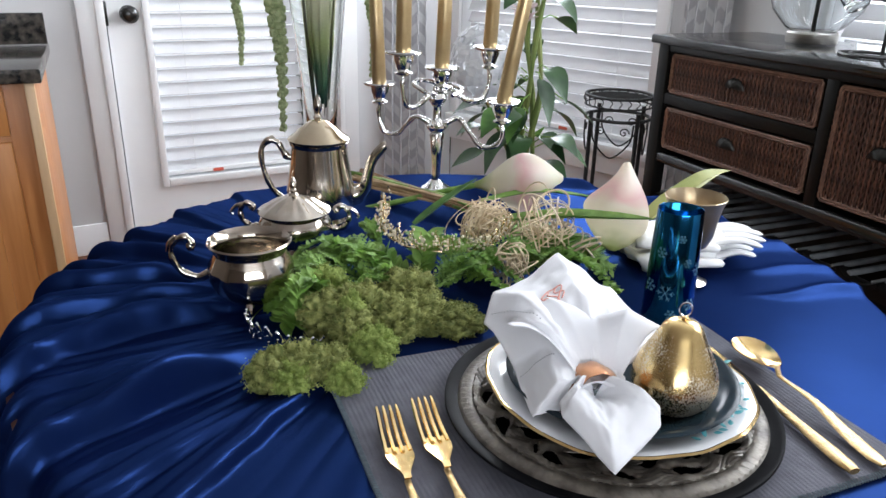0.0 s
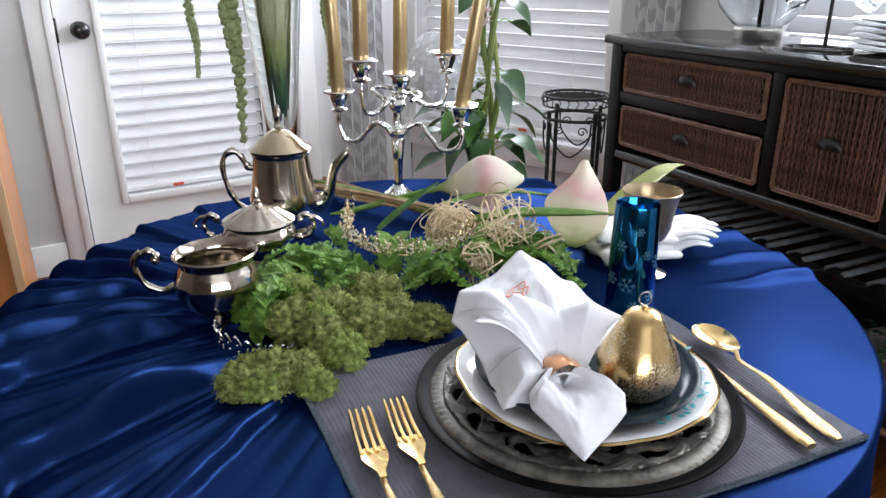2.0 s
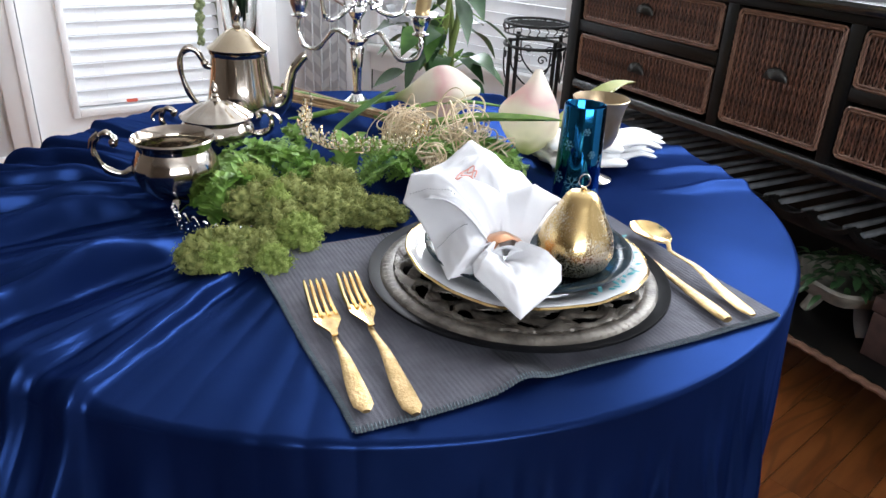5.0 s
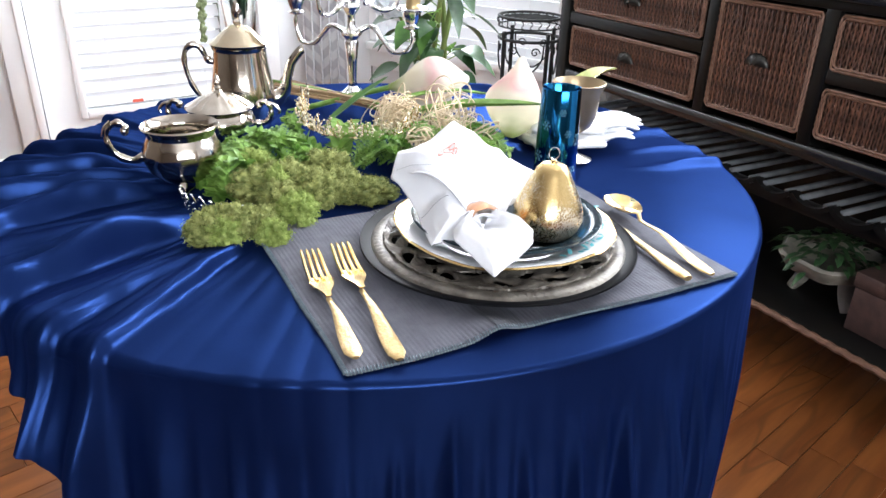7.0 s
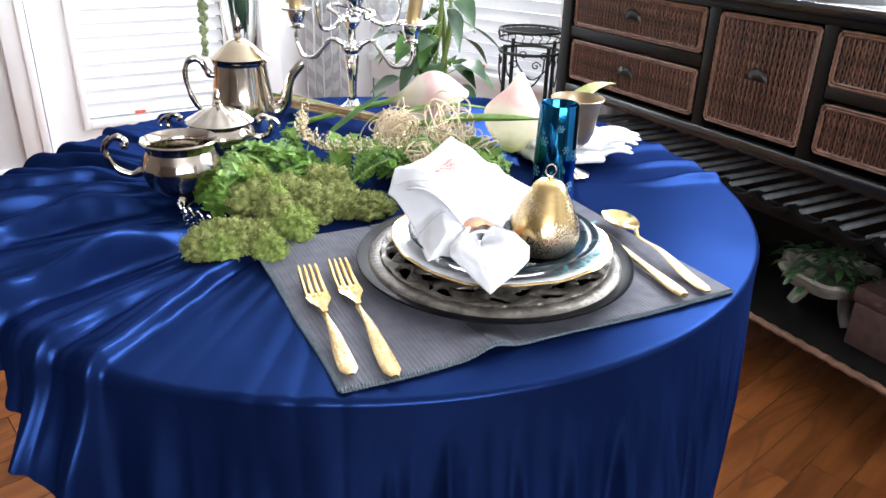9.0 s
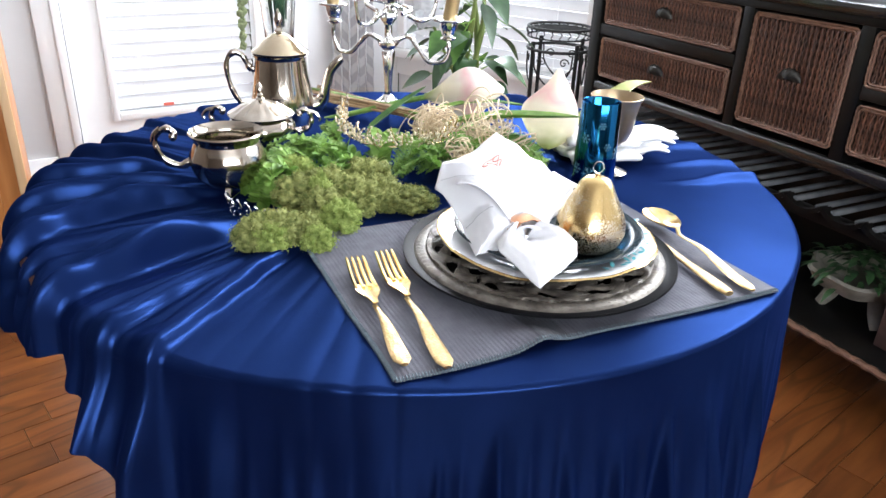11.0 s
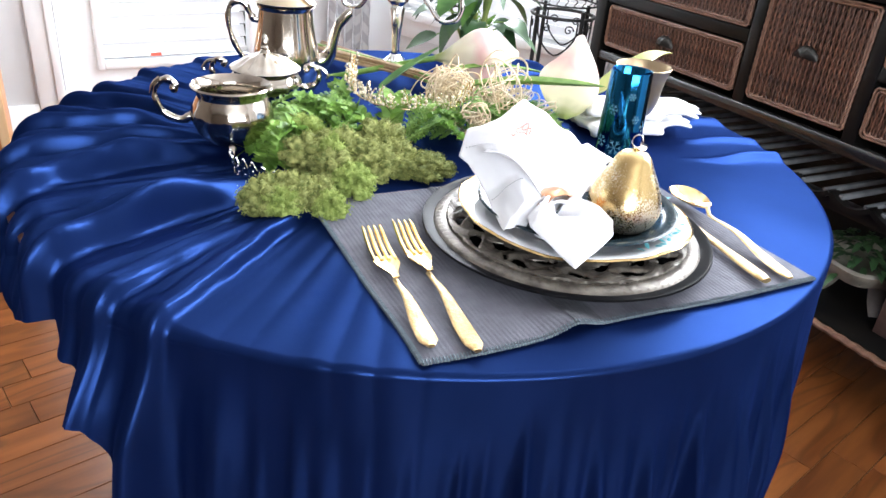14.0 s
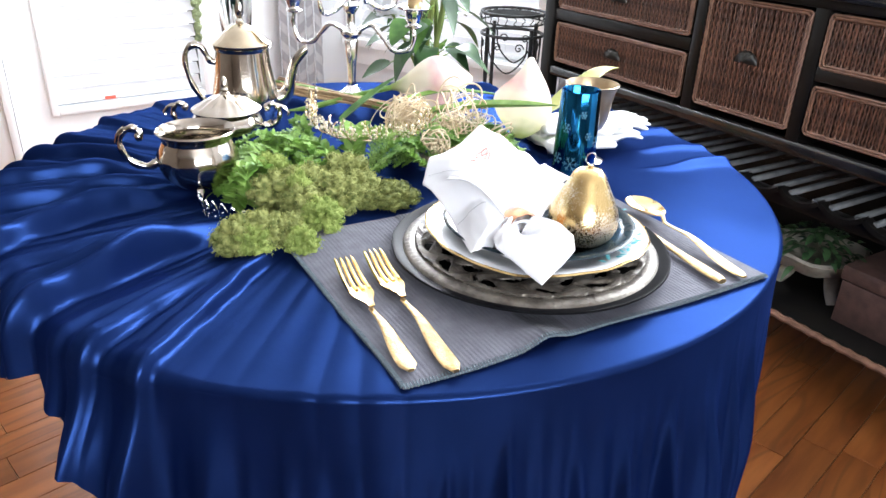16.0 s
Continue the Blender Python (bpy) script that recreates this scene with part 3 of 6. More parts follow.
# the pierced band: slanting leaf-shaped holes to both sides of a wandering stem
rh = random.Random(14)
HOLES = []
for k in range(26):
    a = 2 * math.pi * (k + rh.uniform(-0.2, 0.2)) / 26
    up = 1 if k % 2 else -1
    HOLES.append((a, 0.1155 + up * 0.0095, rh.uniform(0.013, 0.018), rh.uniform(0.0055, 0.0075), up * rh.uniform(0.25, 0.6)))
    HOLES.append((a + 0.10, 0.1155 - up * 0.0085, rh.uniform(0.008, 0.011), rh.uniform(0.0035, 0.005), -up * rh.uniform(0.5, 1.0)))


def hole_depth(a, r):
    """Below 1 inside a hole."""
    best = 9.0
    for ha, hr, hl, hw, sl in HOLES:
        d = (a - ha + math.pi) % (2 * math.pi) - math.pi
        if abs(d) > 0.16:
            continue
        x, y = d * r, r - hr
        p, q = x * math.cos(sl) + y * math.sin(sl), y * math.cos(sl) - x * math.sin(sl)
        q += 0.10 * p * p / hl
        best = min(best, (p / hl) ** 2 + (q / (hw * (1 - 0.5 * p / hl))) ** 2)
    return best


NA, NR = 760, 46
grid = {}
V, F = [], []
for i in range(NA):
    for j in range(NR + 1):
        a, r = 2 * math.pi * i / NA, 0.090 + 0.048 * j / NR
        e = hole_depth(a, r)
        grid[i, j] = e
        vein = 0.0003 * math.sin(r * 1500 + 9 * math.sin(13 * a)) + 0.0006 * math.sin(26 * a + 260 * r)
        V.append((r * math.cos(a), r * math.sin(a), 0.0045 - 0.0022 * hemi(1.7, 1.0, e) + vein * hemi(1.0, 1.8, e)))
for i in range(NA):
    for j in range(NR):
        k = (i + 1) % NA
        if min(grid[i, j], grid[k, j], grid[i, j + 1], grid[k, j + 1]) > 1.0:
            F.append((i * (NR + 1) + j, k * (NR + 1) + j, k * (NR + 1) + j + 1, i * (NR + 1) + j + 1))
me = bpy.data.meshes.new("scratch")
me.from_pydata(V, [], F)
bm = bmesh.new()
bm.from_mesh(me)
bpy.data.meshes.remove(me)
bmesh.ops.delete(bm, geom=[v for v in bm.verts if not v.link_faces], context="VERTS")
thick(bm, 0.003)
bmesh.ops.delete(bm, geom=[v for v in bm.verts if abs(v.co.z) > 0.009 or not 0.084 < v.co.xy.length < 0.144], context="VERTS")
part("pierced_band", bm, CARVED, carved, angle=60)
cl = part("carved_leaf", thick(leaf_shape(0.024, 0.0085, 0.22, 0.0), 0.0014), CARVED, carved, m=pose(0.1155, 0, 0.0052, 0, 0, 70))
for k in range(1, 26):
    a = 360 * k / 26 + rh.uniform(-2, 2)
    up = 1 if k % 2 else -1
    again(cl, pose((0.1155 - up * 0.004) * math.cos(radians(a)), (0.1155 - up * 0.004) * math.sin(radians(a)), 0.0052, 0, 0, a + 90 + up * rh.uniform(14, 38)) @ Matrix.Scale(rh.uniform(0.75, 1.05), 4))

PORCELAIN = material("white_porcelain", (0.72, 0.73, 0.75), 0.12, other=(0.78, 0.79, 0.80), size=12, coat=0.3)
PLC = Vector((0.227, 0.676, 0.7735))


def scallop(a, r, z):
    k = hemi(0.09, 0.128, r)
    return r * (1 + k * 0.022 * math.cos(4 * (a - 2.7)) + k * 0.004 * math.cos(16 * a)), z + k * 0.0008 * math.cos(8 * a)


plate = thing("dinner_plate", pose(*PLC) @ Matrix.Diagonal((0.985, 0.985, 1, 1)), "white porcelain dinner plate with gold scalloped rim", "plate")
part("dish", lathe([(0, 0.0), (0.075, 0), (0.085, 0.003), (0.1, 0.009), (0.126, 0.0145), (0.129, 0.0165), (0.126, 0.0175), (0.1, 0.012), (0.084, 0.006), (0.074, 0.004), (0, 0.004)], 128, wave=scallop), PORCELAIN, plate)
part("gilt_rim", lathe([(0.1277, 0.0148), (0.1300, 0.0165), (0.1282, 0.0180), (0.1270, 0.0178), (0.1270, 0.0172)], 128, wave=scallop), GOLD, plate, "gold band")
TURQ = material("painted_turquoise_floral", (0.05, 0.35, 0.42), 0.15, other=(0.30, 0.62, 0.62), size=90)
petal = None
for k in range(26):
    a = radians(-62 + k * 3.3 + random.uniform(-1, 1))
    r = random.uniform(0.107, 0.12)
    b = leaf_shape(random.uniform(0.007, 0.013), 0.005, 0.05, n=4)
    part("painted_petal", b, TURQ, plate, m=pose(r * math.cos(a), r * math.sin(a), 0.0155 + (r - 0.107) * 0.17, 0, -12, random.uniform(0, 360)))
DARKPLATE = material("dark_teal_glaze", (0.008, 0.014, 0.02), 0.16, other=(0.014, 0.028, 0.038), size=25)
DARKPLATE.node_tree.nodes["Principled BSDF"].inputs["IOR"].default_value = 1.2
SPC = Vector((0.229, 0.674, 0.7815))
tagged(part("salad_plate", lathe([(0, 0), (0.06, 0), (0.07, 0.004), (0.085, 0.012), (0.098, 0.0165), (0.1005, 0.018), (0.098, 0.019), (0.084, 0.0150), (0.069, 0.0075), (0.058, 0.004), (0, 0.004)], 96, pose(*SPC) @ Matrix.Diagonal((1.1, 1.1, 1.05, 1))), DARKPLATE), "glossy dark teal salad plate on the dinner plate", "plate")

# ---- sideboard with wicker drawers ----
SBP = pose(0.967, 1.768, 0, 0, 0, -67)      # x along its front, y into it
SB0, SB1, SBD, SBH = -0.655, 0.96, 0.40, 0.975
SBTOP = material("polished_black_top", (0.008, 0.008, 0.008), 0.1, other=(0.014, 0.013, 0.012), size=14, rough_vary=0.04)
sb = thing("sideboard", SBP, "black wooden sideboard with brown wicker drawers and open shelves", "sideboard")
part("top", box(SB1 - SB0 + 0.03, SBD + 0.03, 0.026, pose((SB0 + SB1) / 2, SBD / 2 - 0.008, SBH - 0.026), 0.006), SBTOP, sb)
for x in (SB0 + 0.0225, SB1 - 0.0225):
    for y in (0.0225, SBD - 0.03):
        part("post", box(0.045, 0.045, SBH - 0.028, pose(x, y, 0), 0.004), BLACKWOOD, sb)
part("back_panel", box(SB1 - SB0 - 0.09, 0.012, 0.75, pose((SB0 + SB1) / 2, SBD - 0.015, 0.193)), BLACKWOOD, sb)
for x in (SB0 + 0.02, SB1 - 0.02):
    part("side_panel", box(0.014, SBD - 0.1, 0.36, pose(x, SBD / 2, 0.585)), BLACKWOOD, sb)
for x in (-0.0225, 0.311):
    part("divider", box(0.036, SBD - 0.04, 0.345, pose(x, SBD / 2 - 0.015, 0.60), 0.003), BLACKWOOD, sb)
part("lower_rail", box(SB1 - SB0 - 0.092, 0.03, 0.036, pose((SB0 + SB1) / 2, 0.014, 0.588), 0.012, seg=4), SBTOP, sb)
part("upper_rail", box(SB1 - SB0 - 0.092, 0.03, 0.020, pose((SB0 + SB1) / 2, 0.018, 0.928), 0.003), BLACKWOOD, sb)
for x0, x1 in ((SB0 + 0.046, -0.041), (0.33, SB1 - 0.046)):
    part("middle_rail", box(x1 - x0, 0.03, 0.034, pose((x0 + x1) / 2, 0.02, 0.771), 0.003), BLACKWOOD, sb)
part("case_floor", box(SB1 - SB0 - 0.094, SBD - 0.06, 0.012, pose((SB0 + SB1) / 2, SBD / 2 + 0.01, 0.60)), BLACKWOOD, sb)

HANDLE = material("dark_bronze", (0.02, 0.019, 0.017), 0.4, metal=0.7, other=(0.04, 0.038, 0.034), size=40)
RIM = material("wicker_border", (0.11, 0.052, 0.03), 0.5, other=(0.2, 0.1, 0.06), size=40, bump=0.25, bump_size=300)
STRAND = {}


def strand(h):
    """An upright wicker strand that weaves in and out."""
    key = round(h, 3)
    if key not in STRAND:
        n = max(6, int(h / 0.011))
        pts = [(0, -0.0022 * math.cos(math.pi * i), h * i / n) for i in range(n + 1)]
        b = tube(pts, 0.0036, 5, flat=0.6)
        me = bpy.data.meshes.new("strand")
        b.to_mesh(me)
        b.free()
        smooth(me, 80)
        me.materials.append(WICKER)
        STRAND[key] = (me, n)
    return STRAND[key]


def basket(name, x0, x1, z0, z1, label):
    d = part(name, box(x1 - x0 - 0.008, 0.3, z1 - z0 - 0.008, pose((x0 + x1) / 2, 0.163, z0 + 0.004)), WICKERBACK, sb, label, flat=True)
    # border of three twisted strands
    for off in (0.003, 0.009):
        a, b, c, e = x0 + off, x1 - off, z0 + off, z1 - off
        loop = [(a + 0.006, c), (b - 0.006, c), (b, c + 0.006), (b, e - 0.006), (b - 0.006, e), (a + 0.006, e), (a, e - 0.006), (a, c + 0.006), (a + 0.006, c)]
        pts = []
        for (p, q), (r, s) in zip(loop, loop[1:]):
            m = max(1, int(math.hypot(r - p, s - q) / 0.008))
            pts += [(p + (r - p) * i / m, 0.004 + 0.0016 * (-1) ** i, q + (s - q) * i / m) for i in range(m)]
        part("border", tube(pts + [pts[0]], 0.0036, 5), RIM, d)
    me, n = strand(z1 - z0 - 0.024)
    count = int((x1 - x0 - 0.026) / 0.0072)
    for k in range(count):
        x = x0 + 0.013 + (x1 - x0 - 0.026) * (k + 0.5) / count
        o = new("strand", me)
        o.parent = d
        o.matrix_basis = pose(x + random.uniform(-0.0008, 0.0008), 0.006, z0 + 0.012, 0, random.uniform(-0.4, 0.4), 0) @ Matrix.Diagonal((random.uniform(0.85, 1.15), 1 if k % 2 else -1, 1, 1))
    hx, hz = (x0 + x1) / 2 + 0.0, (z0 + z1) / 2 + 0.0
    bm = bmesh.new()
    # shell-shaped cup pull
    def cup(u, v):
        a = math.pi * u
        s = math.sin(v * math.pi / 2)
        return 0.034 * math.cos(a) * (0.25 + 0.75 * s), -0.020 * math.cos(v * math.pi / 2) * (0.4 + 0.6 * math.sin(a)) - 0.002, 0.030 * math.sin(a) * (0.2 + 0.8 * s) * (1 + 0.04 * math.cos(a * 14)) - 0.006
    part("cup_pull", thick(sheet(cup, 28, 8), 0.002), HANDLE, d, "dark bronze shell pull", m=pose(hx, 0.0, hz))
    return d


# near-black backing: the shade in the gaps between strands is put into its colour
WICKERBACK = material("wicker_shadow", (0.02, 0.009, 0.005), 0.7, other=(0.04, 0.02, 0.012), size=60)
X = [(-0.592, -0.046), (0.0, 0.293), (0.333, 0.895)]
basket("drawer", X[0][0], X[0][1], 0.808, 0.925, "brown wicker drawer")
basket("drawer", X[0][0], X[0][1], 0.64, 0.766, "brown wicker drawer")
basket("door", X[1][0], X[1][1], 0.642, 0.922, "brown wicker door")
basket("drawer", X[2][0], X[2][1], 0.800, 0.923, "brown wicker drawer")
basket("drawer", X[2][0], X[2][1], 0.645, 0.762, "brown wicker drawer")
# slatted shelf and bottom shelf
for y in (0.03, SBD - 0.04):
    part("slat_rail", box(SB1 - SB0 - 0.09, 0.03, 0.03, pose((SB0 + SB1) / 2, y, 0.455), 0.004), BLACKWOOD, sb)
sl = None
RACK = material("grey_lacquered_slat", (0.10, 0.105, 0.11), 0.2, other=(0.15, 0.155, 0.16), size=20)
for k in range(14):
    for side in (-0.022, 0.022):
        x = SB0 + 0.10 + k * (SB1 - SB0 - 0.2) / 13 + side
        if sl is None:
            sl = part("rack_slat", box(0.014, SBD - 0.03, 0.014, pose(0, SBD / 2, 0), 0.004), RACK, sb, m=pose(x, 0, 0.486))
        else:
            again(sl, pose(x, 0, 0.486))
    # scooped block of the front rail between two pairs
    bm = sheet(lambda u, v: (0.10 * (u - 0.5), 0.0 + 0.03 * v, 0.486 + 0.02 * (2 * u - 1) ** 2 - 0.002), 10, 1)
    part("scoop", thick(bm, 0.012), BLACKWOOD, sb, m=pose(SB0 + 0.10 + (k + 0.5) * (SB1 - SB0 - 0.2) / 13, 0.0, 0.0))
part("bottom_shelf", box(SB1 - SB0 - 0.0, SBD, 0.024, pose((SB0 + SB1) / 2, SBD / 2, 0.168), 0.004), BLACKWOOD, sb)
part("shelf_edge", tube([(SB0 + 0.05 + 0.02 * i, -0.004, 0.181 + 0.0015 * (-1) ** i) for i in range(int((SB1 - SB0 - 0.1) / 0.02))], 0.009, 6), RIM, sb, "woven wicker shelf edge")

# ---- silver service ----
def rest(x, y):
    return top_at(x, y) + 0.001


def scroll(points, r0, r1, n=8):
    return tube(spline(points, n), lambda t: r0 + (r1 - r0) * abs(2 * t - 1) + 0.0012 * math.sin(t * 19) ** 2, 10)


def chased(a, r, z):
    return r * (1 + 0.012 * math.cos(10 * a)), z


# creamer
cx, cy = -0.181, 0.889
creamer = thing("silver_creamer", pose(cx, cy, 0.741, 0, 0, 6) @ Matrix.Diagonal((1, 1, 1.22, 1)), "open tarnished silver bowl with scroll handle on small feet", "creamer")
part("body", lathe([(0, 0.021), (0.018, 0.0205), (0.034, 0.026), (0.046, 0.036), (0.0525, 0.049), (0.0515, 0.06), (0.046, 0.069), (0.0435, 0.074), (0.0455, 0.079), (0.0495, 0.0825), (0.051, 0.0845), (0.0495, 0.0862), (0.046, 0.083), (0.0425, 0.078), (0.0415, 0.073), (0.0445, 0.067), (0.049, 0.058), (0.05, 0.049), (0.043, 0.037), (0.03, 0.028), (0, 0.0235)], 72, wave=lambda a, r, z: (r * (1 + 0.012 * math.cos(12 * a) * (1 - hemi(0.06, 0.075, z)) * hemi(0.02, 0.03, z)), z)), SILVER, creamer)
for s in (1,):
    b = scroll([(0.049, 0, 0.052), (0.064, 0, 0.046), (0.083, 0, 0.052), (0.094, 0, 0.068), (0.091, 0, 0.083), (0.079, 0, 0.089), (0.070, 0, 0.085), (0.069, 0, 0.079)], 0.0028, 0.0042)
    ball(0.0055, pose(0.0705, 0, 0.0795), b)
    ball(0.005, pose(0.050, 0, 0.052), b)
    tube(spline([(0.086, 0, 0.088), (0.095, 0, 0.083), (0.1, 0, 0.074)]), lambda t: 0.0035 * (1 - t) + 0.001, 8, bm=b)
    part("handle", b, SILVER, creamer, m=pose(0, 0, 0, 0, 0, 180 if s == 1 else -20))
for k in range(3):
    a = radians(-90 + 120 * k)
    b = tube(spline([(0.03, 0, 0.027), (0.038, 0, 0.017), (0.034, 0, 0.007), (0.039, 0, 0.002)]), lambda t: 0.0055 - 0.003 * t, 8)
    ball(0.0035, pose(0.04, 0, 0.0035), b)
    part("foot", b, SILVER, creamer, m=pose(0, 0, 0, 0, 0, math.degrees(a)))

# covered sugar bowl
cx, cy = -0.167, 1.095
sugar = thing("silver_sugar_bowl", pose(cx, cy, 0.752, 0, 0, -6) @ Matrix.Diagonal((1, 1, 1.06, 1)), "silver sugar bowl with domed lid and two scroll handles", "sugar bowl")
part("body", lathe([(0, 0.004), (0.028, 0.004), (0.030, 0.0), (0.033, 0.0), (0.030, 0.008), (0.040, 0.015), (0.053, 0.027), (0.0565, 0.038), (0.053, 0.048), (0.048, 0.054), (0.051, 0.058), (0, 0.058)], 72, wave=chased), SILVER, sugar)
lid = part("lid", lathe([(0.053, 0.0585), (0.0545, 0.0605), (0.052, 0.0625), (0.042, 0.0665), (0.031, 0.0735), (0.018, 0.079), (0.008, 0.0825), (0.006, 0.086), (0, 0.087)], 72, wave=lambda a, r, z: (r, z + 0.0012 * math.cos(14 * a) * hemi(0.02, 0.035, r) * (1 - hemi(0.046, 0.052, r)))), SILVER, sugar)
part("finial", lathe([(0.004, 0.086), (0.0055, 0.089), (0.003, 0.092), (0.0058, 0.097), (0.0048, 0.102), (0.002, 0.107), (0, 0.109)], 24), SILVER, lid)
for s in (0, 180):
    b = scroll([(0.053, 0, 0.036), (0.066, 0, 0.034), (0.079, 0, 0.043), (0.082, 0, 0.057), (0.075, 0, 0.067), (0.064, 0, 0.066), (0.062, 0, 0.060)], 0.003, 0.0042)
    tube(spline([(0.076, 0, 0.066), (0.088, 0, 0.063), (0.096, 0, 0.054), (0.094, 0, 0.050)]), lambda t: 0.0036 * (1 - 0.6 * t), 8, bm=b)
    ball(0.005, pose(0.0635, 0, 0.061), b)
    part("handle", b, SILVER, sugar, m=pose(0, 0, 0, 0, 0, s + 4))

# coffee pot
cx, cy = -0.153, 1.252
pot = thing("silver_coffee_pot", pose(cx, cy, 0.752, 0, 0, 4) @ Matrix.Diagonal((0.95, 0.95, 1.2, 1)), "tall silver coffee pot with hinged domed lid", "coffee pot")
part("body", lathe([(0, 0.006), (0.045, 0.006), (0.05, 0.0), (0.054, 0.0), (0.052, 0.006), (0.056, 0.014), (0.0605, 0.026), (0.0605, 0.040), (0.0555, 0.06), (0.0505, 0.085), (0.0485, 0.104), (0.0515, 0.1075), (0.0525, 0.110), (0.050, 0.1115), (0, 0.1115)], 72), SILVER, pot)
GILT = material("brassy_silver", (0.46, 0.37, 0.25), 0.16, metal=1, other=(0.60, 0.51, 0.38), size=14, rough_vary=0.05)
lid = part("lid", lathe([(0.0525, 0.112), (0.054, 0.114), (0.0515, 0.116), (0.044, 0.1195), (0.030, 0.130), (0.016, 0.138), (0.008, 0.1405), (0, 0.141)], 64), GILT, pot, "warm yellowed silver lid")
b = lathe([(0.0045, 0.140), (0.007, 0.144), (0.004, 0.148), (0.0072, 0.155), (0.0075, 0.160), (0.0045, 0.167), (0.0025, 0.173), (0, 0.176)], 20, wave=lambda a, r, z: (r * (1 + 0.16 * math.cos(5 * a + 200 * z)), z))
part("finial", b, SILVER, lid, "cast pine-cone finial")
b = tube(spline([(0.048, 0, 0.030), (0.066, 0, 0.032), (0.079, 0, 0.044), (0.086, 0, 0.066), (0.094, 0, 0.085), (0.112, 0, 0.102), (0.118, 0, 0.104)]), lambda t: 0.0155 - 0.0095 * t ** 0.7, 14)
part("spout", b, SILVER, pot, "curved spout with cast ornament")
b = bmesh.new()
for k in range(26):
    t = random.random()
    p = Vector((0.06 + 0.02 * t, random.uniform(-0.012, 0.012), 0.024 + 0.03 * t + random.uniform(-0.006, 0.006)))
    ball(random.uniform(0.003, 0.006), Matrix.Translation(p), b, 1)
for k in range(8):
    ball(0.0035, pose(0.100 + 0.002 * k, random.uniform(-0.004, 0.004), 0.096 + 0.0014 * k), b, 1)
tagged(part("spout_ornament", b, SILVER, pot), kind="stuff")
b = scroll([(-0.049, 0, 0.086), (-0.060, 0, 0.090), (-0.064, 0, 0.098), (-0.072, 0, 0.108), (-0.086, 0, 0.111), (-0.098, 0, 0.102), (-0.101, 0, 0.084), (-0.096, 0, 0.062), (-0.085, 0, 0.042), (-0.070, 0, 0.028), (-0.058, 0, 0.024)], 0.0042, 0.0042)
ball(0.0065, pose(-0.0585, 0, 0.091), b)
for k in range(9):
    ball(0.0042, pose(-0.080 - 0.0022 * k, random.uniform(-0.003, 0.003), 0.1135 - 0.0012 * k * k * 0.16), b, 1)
part("handle", b, SILVER, pot)

# ---- candelabra ----
CW = Vector((0.041, 1.43, 0.752))
candel = thing("candelabra", pose(CW.x, CW.y, CW.z, 0, 0, 0), "five-light silver candelabra with scrolled arms", "candelabra")
part("foot", lathe([(0, 0.004), (0.026, 0.003), (0.028, 0.0), (0.029, 0.002), (0.026, 0.006), (0.021, 0.008), (0.0165, 0.013), (0.0125, 0.0155), (0.010, 0.02), (0, 0.02)], 48), PLATED, candel)
part("stem", lathe([(0.0085, 0.018), (0.0095, 0.024), (0.008, 0.03), (0.0105, 0.07), (0.0145, 0.108), (0.012, 0.113), (0.017, 0.118), (0.0215, 0.123), (0.0215, 0.128), (0.013, 0.132), (0.0085, 0.138), (0.008, 0.16), (0.012, 0.166), (0.019, 0.177), (0.017, 0.184), (0.009, 0.19), (0.0085, 0.2)], 48, wave=lambda a, r, z: (r * (1 + 0.02 * math.cos(8 * a)), z)), PLATED, candel)


def cup(root, x, y, z):
    """A candle cup whose pan's top is at z."""
    b = lathe([(0, -0.042), (0.007, -0.041), (0.0145, -0.0375), (0.0155, -0.035), (0.0095, -0.033), (0.0115, -0.030), (0.0175, -0.014), (0.0185, -0.006), (0.0305, -0.003), (0.0325, -0.0005), (0.0315, 0.0015), (0.025, 0.0005), (0.0165, 0.003), (0.0145, 0.003), (0.0135, -0.008), (0, -0.008)], 40, wave=lambda a, r, z: (r * (1 + 0.035 * math.cos(10 * a) * (1 if z < -0.005 else 0.25)), z))
    return part("candle_cup", b, PLATED, root, m=pose(x, y, z))


FL, BR, FR, BL, CC = Vector((-0.060, -0.062, 0.266)), Vector((0.098, 0.062, 0.264)), Vector((0.118, -0.058, 0.183)), Vector((-0.112, 0.055, 0.194)), Vector((0.008, 0, 0.233))
for p in (FL, BR, FR, BL):
    up = 0.178 if p.z > 0.23 else 0.128
    o = Vector((p.x, p.y, 0))
    side = Vector((-p.y, p.x, 0)).normalized()
    pts = [o * 0.08 + Vector((0, 0, up)), o * 0.3 + side * 0.012 + Vector((0, 0, up + 0.012)), o * 0.52 + Vector((0, 0, up - 0.008)), o * 0.72 - side * 0.006 + Vector((0, 0, up - 0.03 if up < 0.15 else up - 0.012)), o * 0.93 + Vector((0, 0, up - 0.026 if up < 0.15 else up - 0.004)), o * 1.02 + Vector((0, 0, p.z - 0.06)), o + Vector((0, 0, p.z - 0.04))]
    part("arm", tube(spline(pts, 10), lambda t: 0.0052 - 0.0012 * t + 0.0006 * math.sin(30 * t), 10), PLATED, candel)
    cup(candel, p.x, p.y, p.z)
part("scroll_ring", tube(spline([(-0.022, -0.02, 0.190), (-0.044, 0.0, 0.202), (-0.03, 0.026, 0.206), (0.0, 0.03, 0.200), (0.03, 0.028, 0.196), (0.046, 0.0, 0.192), (0.028, -0.026, 0.186)], 8), 0.0042, 8), PLATED, candel)
cup(candel, CC.x, CC.y, CC.z)
